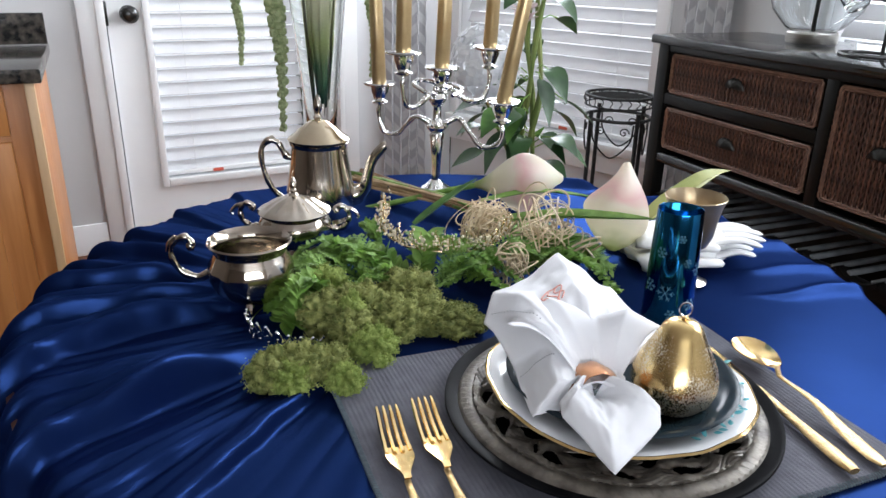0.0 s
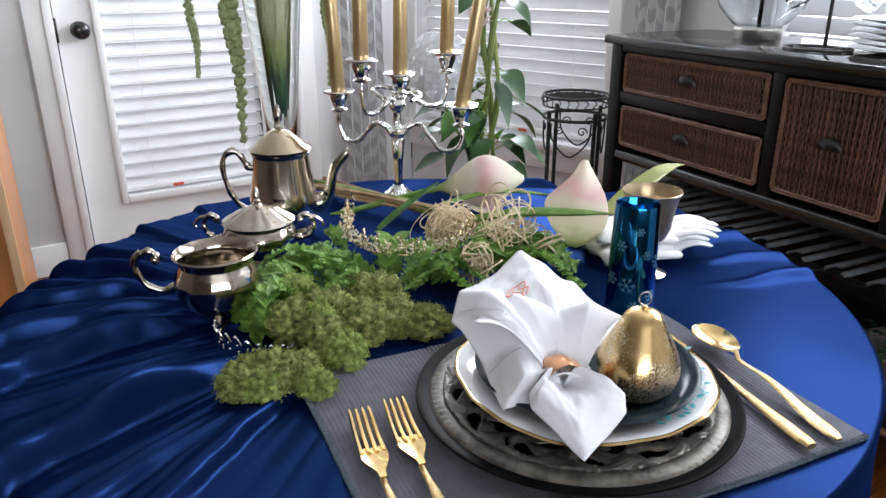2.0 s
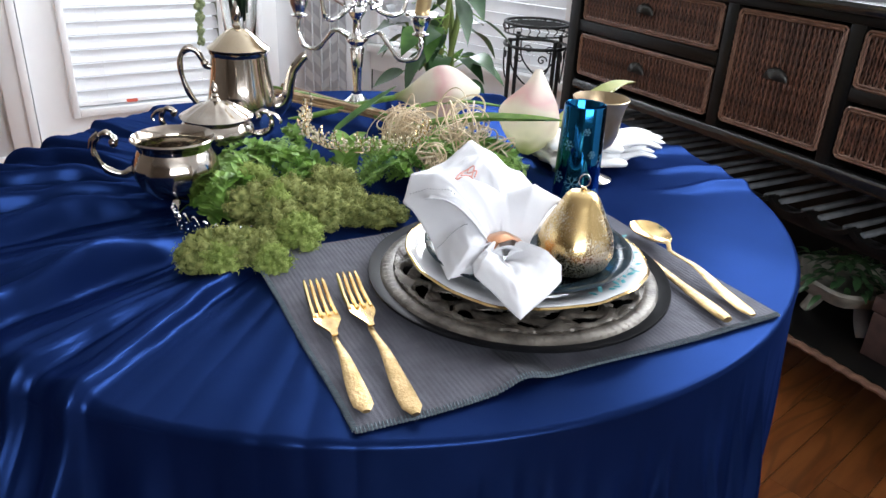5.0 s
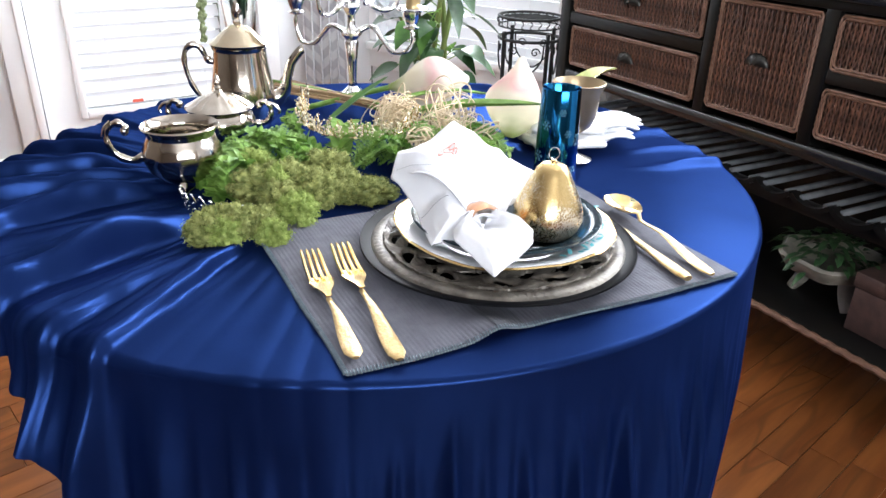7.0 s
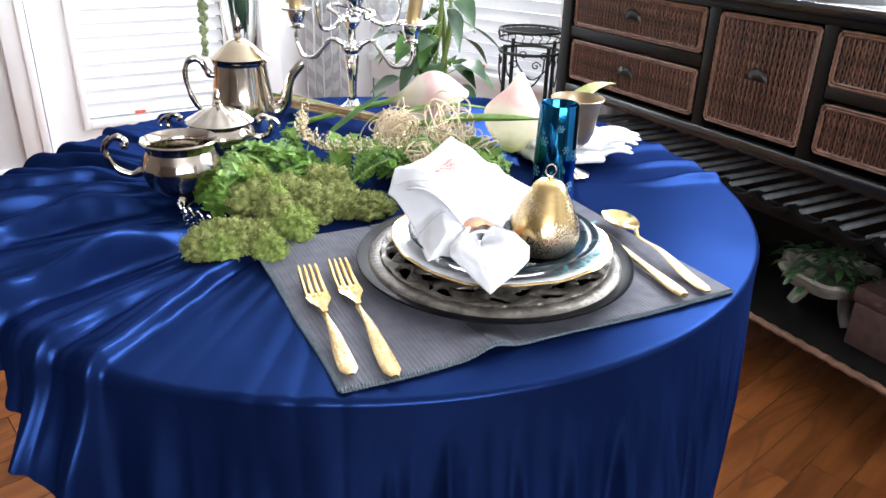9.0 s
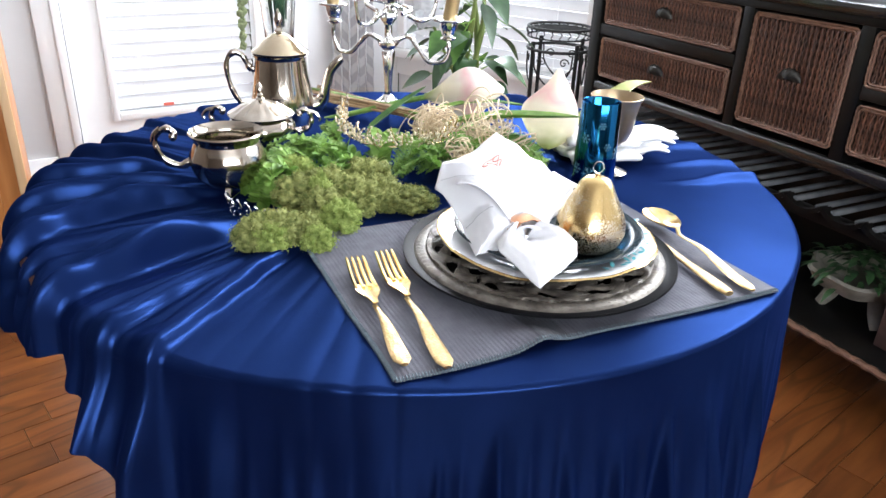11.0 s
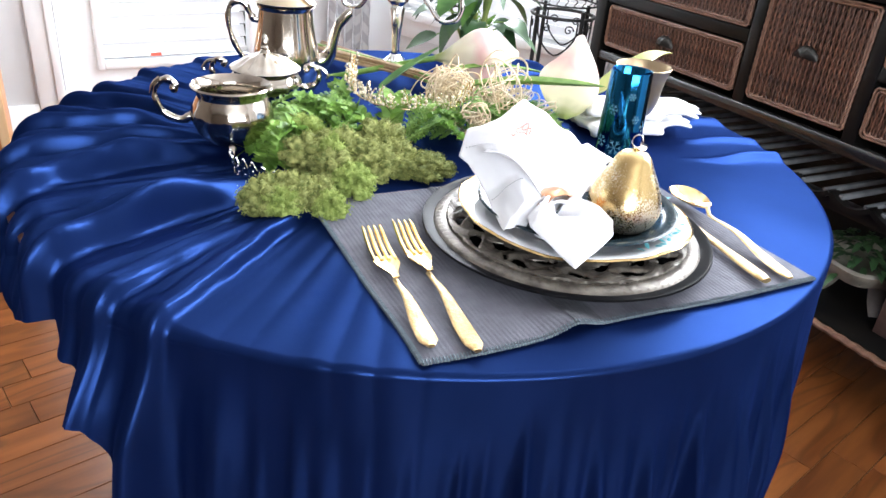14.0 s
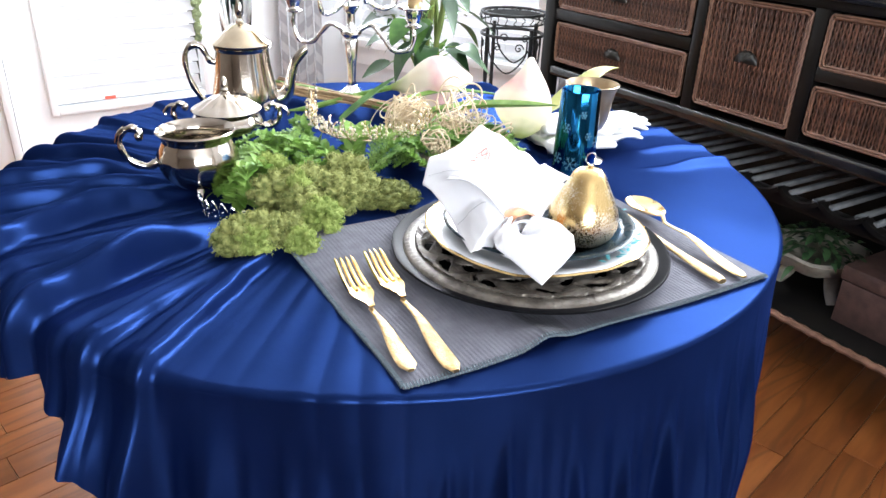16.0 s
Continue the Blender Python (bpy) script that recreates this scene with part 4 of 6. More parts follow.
part("upper_stem", tube([(0.0, 0, 0.196), (CC.x, CC.y, CC.z - 0.04)], 0.006, 12), PLATED, candel)
WAX = material("metallic_gold_wax", (0.50, 0.36, 0.18), 0.33, metal=0.75, other=(0.62, 0.47, 0.26), size=18, rough_vary=0.05)
for p, lean in ((FL, (1.0, 0)), (BR, (2.0, 0)), (FR, (9.5, 2)), (BL, (-2, 0)), (CC, (1.5, 0))):
    w = CW + p
    c = thing("taper_candle", pose(w.x, w.y, w.z - 0.008, 0, lean[0], 0), "tall metallic gold taper candle in the candelabra", "candle", group="candles in the candelabra")
    part("wax", lathe([(0, 0), (0.0125, 0), (0.0137, 0.006), (0.0128, 0.12), (0.0115, 0.235), (0.008, 0.25), (0.0015, 0.256), (0, 0.256)], 24), WAX, c)
    part("wick", tube([(0, 0, 0.25), (0.0005, 0, 0.264)], 0.0008, 5), WHITE, c)

# ---- gold flatware ----
HAMMERED = material("hammered_gold", (0.50, 0.34, 0.15), 0.3, metal=1, other=(0.66, 0.48, 0.25), size=120, bump=0.3, bump_size=380, rough_vary=0.06)


def strip(rows):
    """A bar along +x from rows of x, half width, height, half thickness."""
    b = bmesh.new()
    rings = []
    for x, w, z, h in rows:
        rings.append([b.verts.new((x, w * math.cos(a), z + h * math.sin(a))) for a in [2 * math.pi * k / 12 for k in range(12)]])
    for p, q in zip(rings, rings[1:]):
        for k in range(12):
            b.faces.new((p[k], p[(k + 1) % 12], q[(k + 1) % 12], q[k]))
    b.faces.new(rings[0][::-1])
    b.faces.new(rings[-1])
    return b


def handle_rows(x0, x1):
    n = 14
    out = []
    for i in range(n + 1):
        t = i / n
        w = 0.0030 + 0.0058 * hemi(0.05, 0.85, t)
        if t > 0.9:
            w *= math.sqrt(max(0.05, 1 - ((t - 0.9) / 0.1) ** 2 * 0.85))
        out.append((x0 + (x1 - x0) * t, w, 0.0075 * math.sin(math.pi * min(1, t * 1.25)) ** 2 * (1 - t) + 0.0022, 0.0013 + 0.0004 * t))
    return out


def lay(tip, end, z=0.7565):
    d = Vector(end) - Vector(tip)
    return pose(tip[0], tip[1], z, 0, 0, math.degrees(math.atan2(d.y, d.x))), d.length


def fork(tip, end, label):
    m, L = lay(tip, end)
    root = thing("fork", m, label, "fork", group="gold forks on the placemat")
    part("handle", strip(handle_rows(0.099, L)), HAMMERED, root, "hammered gold handle")
    b = bmesh.new()
    z = lambda x: 0.0035 + 0.0085 * math.exp(-((x - 0.0) / 0.025) ** 2) + 0.004 * hemi(0.06, 0.1, x)
    for k in range(4):
        y = (k - 1.5) * 0.0068
        pts = [(x, y * (0.92 + 0.1 * x / 0.05), z(x)) for x in (0.0, 0.005, 0.014, 0.026, 0.040, 0.054, 0.062)]
        part("tine", tube(pts, lambda t: 0.0011 + 0.0013 * min(1, t * 3), 6), GOLD, root)
    def pal(u, v):
        x = 0.054 + 0.048 * u
        w = 0.0092 * (1 - hemi(0.3, 0.95, u)) + 0.0032
        y = (v - 0.5) * 2 * w
        return x, y, z(x) + 0.0012 * (y / 0.0118) ** 2
    part("root", thick(sheet(pal, 14, 8), 0.0018), GOLD, root)
    return root


fork((0.003, 0.652), (0.057, 0.448), "short gold salad fork with hammered handle")
fork((0.036, 0.668), (0.096, 0.443), "long gold dinner fork with hammered handle")
m, L = lay((0.399, 0.806), (0.449, 0.588))
spoon = thing("spoon", m, "gold tablespoon with hammered handle on the placemat", "spoon")
def bowl(u, v):
    a, s = 2 * math.pi * u, v
    x = 0.034 + 0.035 * s * math.cos(a) * (1 + 0.06 * math.cos(a))
    y = 0.0215 * s * math.sin(a) * (1 - 0.18 * math.cos(a))
    return x, y, 0.0035 + 0.0095 * s * s
part("bowl", thick(sheet(bowl, 40, 8, closed=True), 0.0014), GOLD, spoon)
part("handle", strip([(0.064, 0.0042, 0.0125, 0.0016), (0.07, 0.0033, 0.0135, 0.0016)] + [(x, w, zz + 0.004 * (1 - (x - 0.075) / (L - 0.075)), h) for x, w, zz, h in handle_rows(0.076, L)]), HAMMERED, spoon, "hammered gold handle")
m, L = lay((0.353, 0.835), (0.417, 0.578))
knife = thing("knife", m, "gold dinner knife with hammered handle", "knife")
part("blade", strip([(0.0, 0.001, 0.002, 0.0007), (0.01, 0.005, 0.002, 0.0009), (0.05, 0.0075, 0.002, 0.001), (0.11, 0.0072, 0.0024, 0.0012), (0.125, 0.005, 0.003, 0.0018)]), GOLD, knife)
part("handle", strip([(0.122, 0.0045, 0.003, 0.0028)] + [(x, max(0.0055, w * 0.95), 0.0035, h + 0.0015) for x, w, zz, h in handle_rows(0.13, L)]), HAMMERED, knife, "hammered gold handle")

# ---- gold pear ----
PEARG = bpy.data.materials.new("mercury_glass_gold")
t, pb = nodes(PEARG)
tc = t.nodes.new("ShaderNodeTexCoord")
n1 = t.nodes.new("ShaderNodeTexNoise")
n1.inputs["Scale"].default_value, n1.inputs["Detail"].default_value = 17, 9
n2 = t.nodes.new("ShaderNodeTexNoise")
n2.inputs["Scale"].default_value, n2.inputs["Detail"].default_value = 620, 3
for q in (n1, n2):
    t.links.new(tc.outputs["Object"], q.inputs["Vector"])
mul = t.nodes.new("ShaderNodeMath")
mul.operation = "MULTIPLY"
t.links.new(n1.outputs[0], mul.inputs[0])
t.links.new(n2.outputs[0], mul.inputs[1])
cr = t.nodes.new("ShaderNodeValToRGB")
cr.color_ramp.elements[0].position, cr.color_ramp.elements[1].position = 0.24, 0.31
cr.color_ramp.elements[0].color, cr.color_ramp.elements[1].color = (0.68, 0.49, 0.22, 1), (0.80, 0.74, 0.62, 1)
t.links.new(mul.outputs[0], cr.inputs[0])
t.links.new(cr.outputs[0], pb.inputs["Base Color"])
rr = t.nodes.new("ShaderNodeMapRange")
rr.inputs[1].default_value, rr.inputs[2].default_value, rr.inputs[3].default_value, rr.inputs[4].default_value = 0.24, 0.32, 0.24, 0.42
t.links.new(mul.outputs[0], rr.inputs[0])
t.links.new(rr.outputs[0], pb.inputs["Roughness"])
pb.inputs["Metallic"].default_value = 1
pear = thing("pear_ornament", pose(0.266, 0.632, 0.7865, -4, 3, 0) @ Matrix.Diagonal((0.96, 0.96, 1.08, 1)), "gold mercury-glass pear ornament on the plate", "ornament")
part("body", lathe([(0, 0.003), (0.012, 0.0), (0.027, 0.004), (0.036, 0.012), (0.0405, 0.023), (0.0400, 0.032), (0.0365, 0.043), (0.0310, 0.053), (0.0255, 0.062), (0.0215, 0.069), (0.0180, 0.0755), (0.0135, 0.0795), (0.007, 0.0815), (0, 0.0810)], 72, wave=lambda a, r, z: (r * (1 - 0.06 * max(0, math.cos(a - 3.6)) ** 8 * math.sin(z / 0.0815 * math.pi) - 0.05 * max(0, math.cos(a - 5.0)) ** 10 * math.sin(z / 0.0815 * math.pi) + 0.016 * math.cos(3 * a)), z)), PEARG, pear)
part("cap", lathe([(0.003, 0.0805), (0.003, 0.0835), (0.0015, 0.0845), (0, 0.0845)], 20), GOLD, pear)
part("hanging_ring", tube([(0.006 * math.cos(a), 0.001, 0.090 + 0.006 * math.sin(a)) for a in [2 * math.pi * k / 20 for k in range(21)]], 0.0007, 6), PLATED, pear, "thin wire loop")

# ---- napkin ----
LINEN = material("white_linen", (0.90, 0.90, 0.92), 0.85, other=(0.93, 0.93, 0.95), size=40, bump=0.12, bump_size=1400, through_light=0.2)
knot = Vector((0.193, 0.621, 0.800))
napkin = thing("napkin", pose(*knot), "white linen napkin fanned out of a copper ring", "napkin")
def ringed(t, table):
    """A value that runs straight from corner to corner of a table of (position, value)."""
    for (t0, v0), (t1, v1) in zip(table, table[1:]):
        if t <= t1:
            k = (t - t0) / (t1 - t0)
            return tuple(p + (q - p) * k for p, q in zip(v0, v1))
    return table[-1][1]


# the hem's corners, as offsets from the ring
HEM = [(0.0, (-0.040, -0.022, -0.014)), (0.13, (-0.066, -0.028, -0.012)), (0.22, (-0.078, 0.034, -0.004)), (0.34, (-0.107, 0.076, 0.020)), (0.42, (-0.098, 0.092, 0.048)), (0.58, (-0.028, 0.152, 0.066)), (0.66, (0.004, 0.118, 0.052)), (0.72, (0.024, 0.126, 0.044)), (0.88, (0.068, 0.076, 0.018)), (1.0, (0.040, 0.040, 0.002))]


def fan(u, v):
    """The upper, spread half: u along the hem, v out from the ring, with straight pleats."""
    hx, hy, hz = ringed(u, HEM)
    d = v ** 0.9
    tri = abs((u * 6.0 + 0.2) % 2 - 1) - 0.5
    tri2 = abs((u * 13.0 + 0.5 * v) % 2 - 1) - 0.5
    lift = 0.034 * math.sin(math.pi * min(1, d * 0.95)) * (0.6 + 0.4 * math.sin(u * 5))
    z = hz * d + lift + (tri * 0.020 + tri2 * 0.005) * min(1, 2.2 * d) * (1.15 - 0.75 * d)
    k = 0.10 * (1 - d)
    z += 0.006 * noise.noise(Vector((u * 9, v * 3, 1))) * d + 0.0025 * noise.noise(Vector((u * 24, v * 9, 4))) * min(1, 3 * d)
    return (hx + 0.011) * d + 0.007 * (u - 0.5), hy * d + 0.004 + k * 0.02, 0.008 + z


TAIL = [(0.0, (-0.022, -0.006, 0.002)), (0.2, (-0.036, -0.024, 0.002)), (0.34, (-0.036, -0.042, 0.000)), (0.56, (-0.002, -0.100, -0.013)), (0.76, (0.044, -0.054, 0.000)), (0.9, (0.048, -0.034, 0.006)), (1.0, (0.024, -0.012, 0.006))]


def tail(u, v):
    """The lower half, gathered at the ring and falling to a point."""
    hx, hy, hz = ringed(u, TAIL)
    d = v
    tri = abs((u * 4.0 + 0.15) % 2 - 1) - 0.5
    z = hz * d + 0.020 * math.sin(math.pi * min(1, d * 0.9)) + tri * 0.012 * min(1, 3 * d) * (1.1 - d) - 0.007 * math.exp(-((u - 0.45) / 0.08) ** 2) * math.exp(-((d - 0.35) / 0.2) ** 2)
    z += 0.004 * noise.noise(Vector((u * 7, v * 4, 6))) * d + 0.0018 * noise.noise(Vector((u * 20, v * 9, 2))) * d
    return hx * d, hy * d - 0.004, 0.006 + z


part("fan", thick(sheet(fan, 110, 40), 0.0011), LINEN, napkin, angle=180)
part("tail", thick(sheet(tail, 70, 34), 0.0011), LINEN, napkin, angle=180)
def tuck(u, v):
    a = 2 * math.pi * u
    r = 0.0165 + 0.012 * (v - 0.5) ** 2 * 4 + 0.0015 * math.sin(5 * a)
    return r * math.cos(a) * 1.1, (v - 0.5) * 0.034, 0.006 + r * math.sin(a) * 0.8
part("gather", sheet(tuck, 40, 14, closed=True), LINEN, napkin, angle=180)
def layer(u, v):
    """A loose inner layer that shows between the fan's folds."""
    a = radians(170 - 130 * u)
    r = 0.02 + (0.075 + 0.02 * math.sin(6 * u)) * v
    return r * math.cos(a) * 0.9 + 0.01, r * math.sin(a) * 0.8, 0.012 + 0.058 * math.sin(v * 1.6) - 0.012 * v * v + 0.016 * (abs((u * 5) % 2 - 1) - 0.5) * v
part("inner_fold", thick(sheet(layer, 60, 24), 0.001), LINEN, napkin, angle=180)
ROSE = material("copper_ring", (0.55, 0.26, 0.13), 0.3, metal=0.9, other=(0.68, 0.40, 0.25), size=40)
ring = tagged(part("napkin_ring", lathe([(0.0185, -0.011), (0.0195, -0.012), (0.0212, -0.008), (0.0222, 0), (0.0212, 0.008), (0.0195, 0.012), (0.0185, 0.011), (0.0178, 0)], 44, pose(knot.x, knot.y + 0.004, knot.z + 0.009, 82, 0, 12) @ Matrix.Diagonal((1.05, 1.05, 1.25, 1)), wave=lambda a, r, z: (r * (1 + 0.02 * math.cos(9 * a)), z)), ROSE), "copper-coloured band holding the napkin", "napkin ring")
STITCH = material("hemstitch_grey", (0.35, 0.35, 0.37), 0.9)
for uu, v0, v1 in ((0.36, 0.45, 0.93), (0.2, 0.5, 0.95)):
    bm = bmesh.new()
    for k in range(16):
        p = Vector(fan(uu, v0 + (v1 - v0) * k / 15)) + Vector((0, 0, 0.0012))
        ball(0.0007, Matrix.Translation(p), bm, 1)
    tagged(part("hemstitch", bm, STITCH, napkin, "row of small drawn-thread holes"), kind="stuff")
CORAL = material("coral_thread", (0.70, 0.36, 0.30), 0.7)
bm = bmesh.new()
base = [(0.50 + 0.03 * math.cos(a) * (1 + 0.4 * math.sin(3 * a)), 0.56 + 0.07 * math.sin(a)) for a in [2 * math.pi * k / 40 for k in range(41)]]
tube([Vector(fan(u, v)) + Vector((0, 0, 0.0015)) for u, v in base], 0.0007, 5, bm=bm)
for s in (-0.02, 0.0, 0.025):
    tube([Vector(fan(0.50 + s + 0.015 * math.sin(6 * k / 10), 0.51 + 0.010 * k)) + Vector((0, 0, 0.0015)) for k in range(11)], 0.0007, 5, bm=bm)
part("embroidery", bm, CORAL, napkin, "coral embroidered motif")

# ---- blue tumbler and goblet ----
BLUEM = material("mirror_blue_glass", (0.010, 0.11, 0.28), 0.10, metal=1, other=(0.02, 0.19, 0.40), size=6, rough_vary=0.03)
tum = thing("blue_tumbler", pose(0.339, 0.886, 0.753), "tall mirrored blue glass tumbler with etched snowflakes", "glass")
part("glass", lathe([(0, 0.0), (0.029, 0.0), (0.031, 0.003), (0.0295, 0.07), (0.0272, 0.143), (0.0266, 0.1445), (0.0256, 0.143), (0.0278, 0.07), (0.029, 0.012), (0, 0.01)], 64), BLUEM, tum)
FROST = material("etched_frost", (0.04, 0.14, 0.21), 0.5, other=(0.07, 0.19, 0.26), size=80)
for az, h, s in ((-118, 0.045, 1.0), (-75, 0.085, 0.55), (-55, 0.03, 0.8), (-140, 0.095, 0.7), (-95, 0.115, 0.5), (-100, 0.018, 0.6), (-40, 0.075, 0.9), (-160, 0.05, 0.8)):
    b = bmesh.new()
    for k in range(6):
        a = radians(60 * k)
        arm = [(0.011 * s * q * math.cos(a), 0.011 * s * q * math.sin(a)) for q in (0.0, 0.5, 1.0)]
        for p, q in zip(arm, arm[1:]):
            tube([(p[0], 0, p[1]), (q[0], 0, q[1])], 0.0006, 4, bm=b)
        for sgn in (-1, 1):
            e = (0.011 * s * 0.55 * math.cos(a), 0.011 * s * 0.55 * math.sin(a))
            f = (e[0] + 0.004 * s * math.cos(a + sgn * 0.8), e[1] + 0.004 * s * math.sin(a + sgn * 0.8))
            tube([(e[0], 0, e[1]), (f[0], 0, f[1])], 0.0006, 4, bm=b)
    for v in b.verts:
        r, ang = 0.0311 - 0.027 * (v.co.z + h) - v.co.y, v.co.x / 0.0295
        v.co = Vector((r * math.sin(ang), -r * math.cos(ang), v.co.z))
    part("snowflake", b, FROST, tum, m=pose(0, 0, h, 0, 0, az + 90))
gob = thing("goblet", pose(0.398, 1.005, 0.753), "silver wine goblet with gilded inside behind the tumbler", "goblet")
part("bowl", lathe([(0.006, 0.042), (0.012, 0.046), (0.024, 0.056), (0.0305, 0.072), (0.033, 0.095), (0.037, 0.114), (0.0415, 0.124), (0.0405, 0.125), (0.0355, 0.114), (0.0315, 0.095), (0.029, 0.073), (0.022, 0.058), (0, 0.048)], 56), material("worn_silver_gilt", (0.40, 0.30, 0.18), 0.34, metal=0.85, other=(0.55, 0.45, 0.32), size=15, rough_vary=0.1), gob)
part("stem", lathe([(0, 0.0), (0.030, 0.0), (0.031, 0.002), (0.02, 0.006), (0.008, 0.01), (0.0055, 0.02), (0.009, 0.026), (0.0055, 0.032), (0.0062, 0.043)], 40), SILVER, gob)

# ---- moss, greenery and flowers on the table ----
def foliage(name, dark, light, size=25, rough=0.5, through_light=0.25):
    return material(name, dark, rough, other=light, size=size, through_light=through_light, bump=0.1, bump_size=120)


MOSS = foliage("reindeer_moss", (0.11, 0.135, 0.03), (0.37, 0.385, 0.13), 110, 0.9, 0.2)
MOSSG = foliage("fresh_green_moss", (0.14, 0.20, 0.035), (0.36, 0.43, 0.12), 110, 0.9, 0.2)
MOSSD = foliage("dark_moss", (0.10, 0.12, 0.03), (0.26, 0.28, 0.08), 90, 0.9, 0.2)
LEAFG = foliage("fern_green", (0.10, 0.22, 0.03), (0.30, 0.48, 0.11), 30)
LEAFD = foliage("deep_green_leaf", (0.035, 0.10, 0.018), (0.10, 0.22, 0.045), 20)
LEAFP = foliage("dark_plant_leaf", (0.018, 0.052, 0.018), (0.045, 0.10, 0.035), 20, 0.4, 0.12)
LEAFY = foliage("yellow_green_leaf", (0.30, 0.33, 0.09), (0.42, 0.42, 0.14), 20)


def moss(x, y, r, h, mat, seed, label="dry olive green moss clump"):
    """A tuft: a lumpy heart under many short curled branching fibres."""
    rng = random.Random(seed)
    z0 = rest(x, y)
    root = thing("moss_clump", pose(x, y, z0 - 0.001), label, "moss", group="moss clumps on the tablecloth")
    heart = bmesh.new()
    bmesh.ops.create_icosphere(heart, subdivisions=5, radius=1)
    surf = []
    for v in heart.verts:
        d = v.co.copy()
        lump = noise.voronoi(d * 2.3 + Vector((seed, 0, 0)))[0][0]
        small = noise.voronoi(d * 5.5 + Vector((0, seed, 0)))[0][0]
        k = 0.34 + 0.70 * math.sqrt(max(0.0, 1 - 1.9 * lump * lump)) + 0.16 * math.sqrt(max(0.0, 1 - 1.35 * small * small)) + 0.12 * noise.noise(d * 13) + 0.08 * noise.noise(d * 27)
        v.co = Vector((d.x * r * k, d.y * r * k, max(0.0, h * 0.42 + d.z * h * 0.55 * k)))
        if d.z > -0.55:
            surf.append((v.co.copy(), d))
    part("heart", heart, mat, root, angle=180)
    verts, faces = [], []
    for _ in range(int(4200 * (r / 0.03) ** 1.6)):
        p, d = rng.choice(surf)
        p = p + Vector((rng.gauss(0, 0.002), rng.gauss(0, 0.002), rng.gauss(0, 0.001)))
        w = (d + Vector((rng.gauss(0, 0.7), rng.gauss(0, 0.7), rng.gauss(0.1, 0.6)))).normalized()
        side = w.orthogonal().normalized() * 0.0009
        L = rng.uniform(0.0007, 0.0019)
        bend = Vector((rng.gauss(0, 1), rng.gauss(0, 1), rng.gauss(0, 1))) * L * 0.7
        a, b, c = p, p + w * L * 0.55, p + w * L + bend
        if c.z < 0:
            continue
        i = len(verts)
        tw = side.cross(w).normalized() * 0.00035
        verts += [a - side, a + side, b - side + tw, b + side + tw, c]
        faces += [(i, i + 1, i + 3, i + 2), (i + 2, i + 3, i + 4)]
    me = bpy.data.meshes.new("fuzz")
    me.from_pydata([tuple(v) for v in verts], [], faces)
    me.materials.append(mat)
    o = new("fuzz", me)
    o.parent = root
    tagged(o, kind="stuff")
    return root


for k, (x, y, r, h, kind) in enumerate((
        (-0.112, 0.704, 0.028, 0.042, 0), (-0.088, 0.714, 0.027, 0.042, 0), (-0.062, 0.722, 0.022, 0.036, 0), (-0.096, 0.690, 0.019, 0.030, 1), (-0.043, 0.704, 0.018, 0.032, 1),
        (-0.072, 0.830, 0.038, 0.052, 0), (-0.090, 0.905, 0.026, 0.056, 1), (-0.040, 0.850, 0.036, 0.056, 0), (-0.020, 0.770, 0.026, 0.040, 1), (-0.045, 0.798, 0.028, 0.046, 0),
        (0.003, 0.832, 0.032, 0.048, 0), (0.012, 0.905, 0.036, 0.052, 0), (0.030, 0.858, 0.028, 0.044, 0), (0.072, 0.848, 0.034, 0.028, 2), (0.045, 0.842, 0.024, 0.026, 2), (-0.048, 0.815, 0.016, 0.062, 1))):
    moss(x, y, r, h, (MOSS, MOSSG, MOSSD)[kind], 11 + k, ("dry olive green moss clump", "fresh bright green moss clump", "flat dark green moss clump")[kind])


def leaf_into(verts, faces, p, d, up, L, W, cup=0.2, droop=0.2, n=4):
    """One pointed leaf, joined into lists."""
    d = d.normalized()
    s = d.cross(up)
    s = s.normalized() if s.length > 1e-4 else d.orthogonal().normalized()
    nrm = s.cross(d)
    i0 = len(verts)
    for k in range(n + 1):
        t = k / n
        w = W * math.sin(math.pi * (0.06 + 0.94 * t) ** 0.8) * 0.5 + 0.0001
        c = p + d * L * t - Vector((0, 0, droop * L * t * t))
        verts += [c - s * w + nrm * cup * w, c, c + s * w + nrm * cup * w]
    for k in range(n):
        a = i0 + 3 * k
        faces += [(a, a + 1, a + 4, a + 3), (a + 1, a + 2, a + 5, a + 4)]


def leaves_part(name, verts, faces, mat, root, label=""):
    me = bpy.data.meshes.new(name)
    me.from_pydata([tuple(v) for v in verts], [], faces)
    smooth(me, 180)
    me.materials.append(mat)
    o = new(name, me)
    o.parent = root
    if label:
        o["label"] = label
    return o


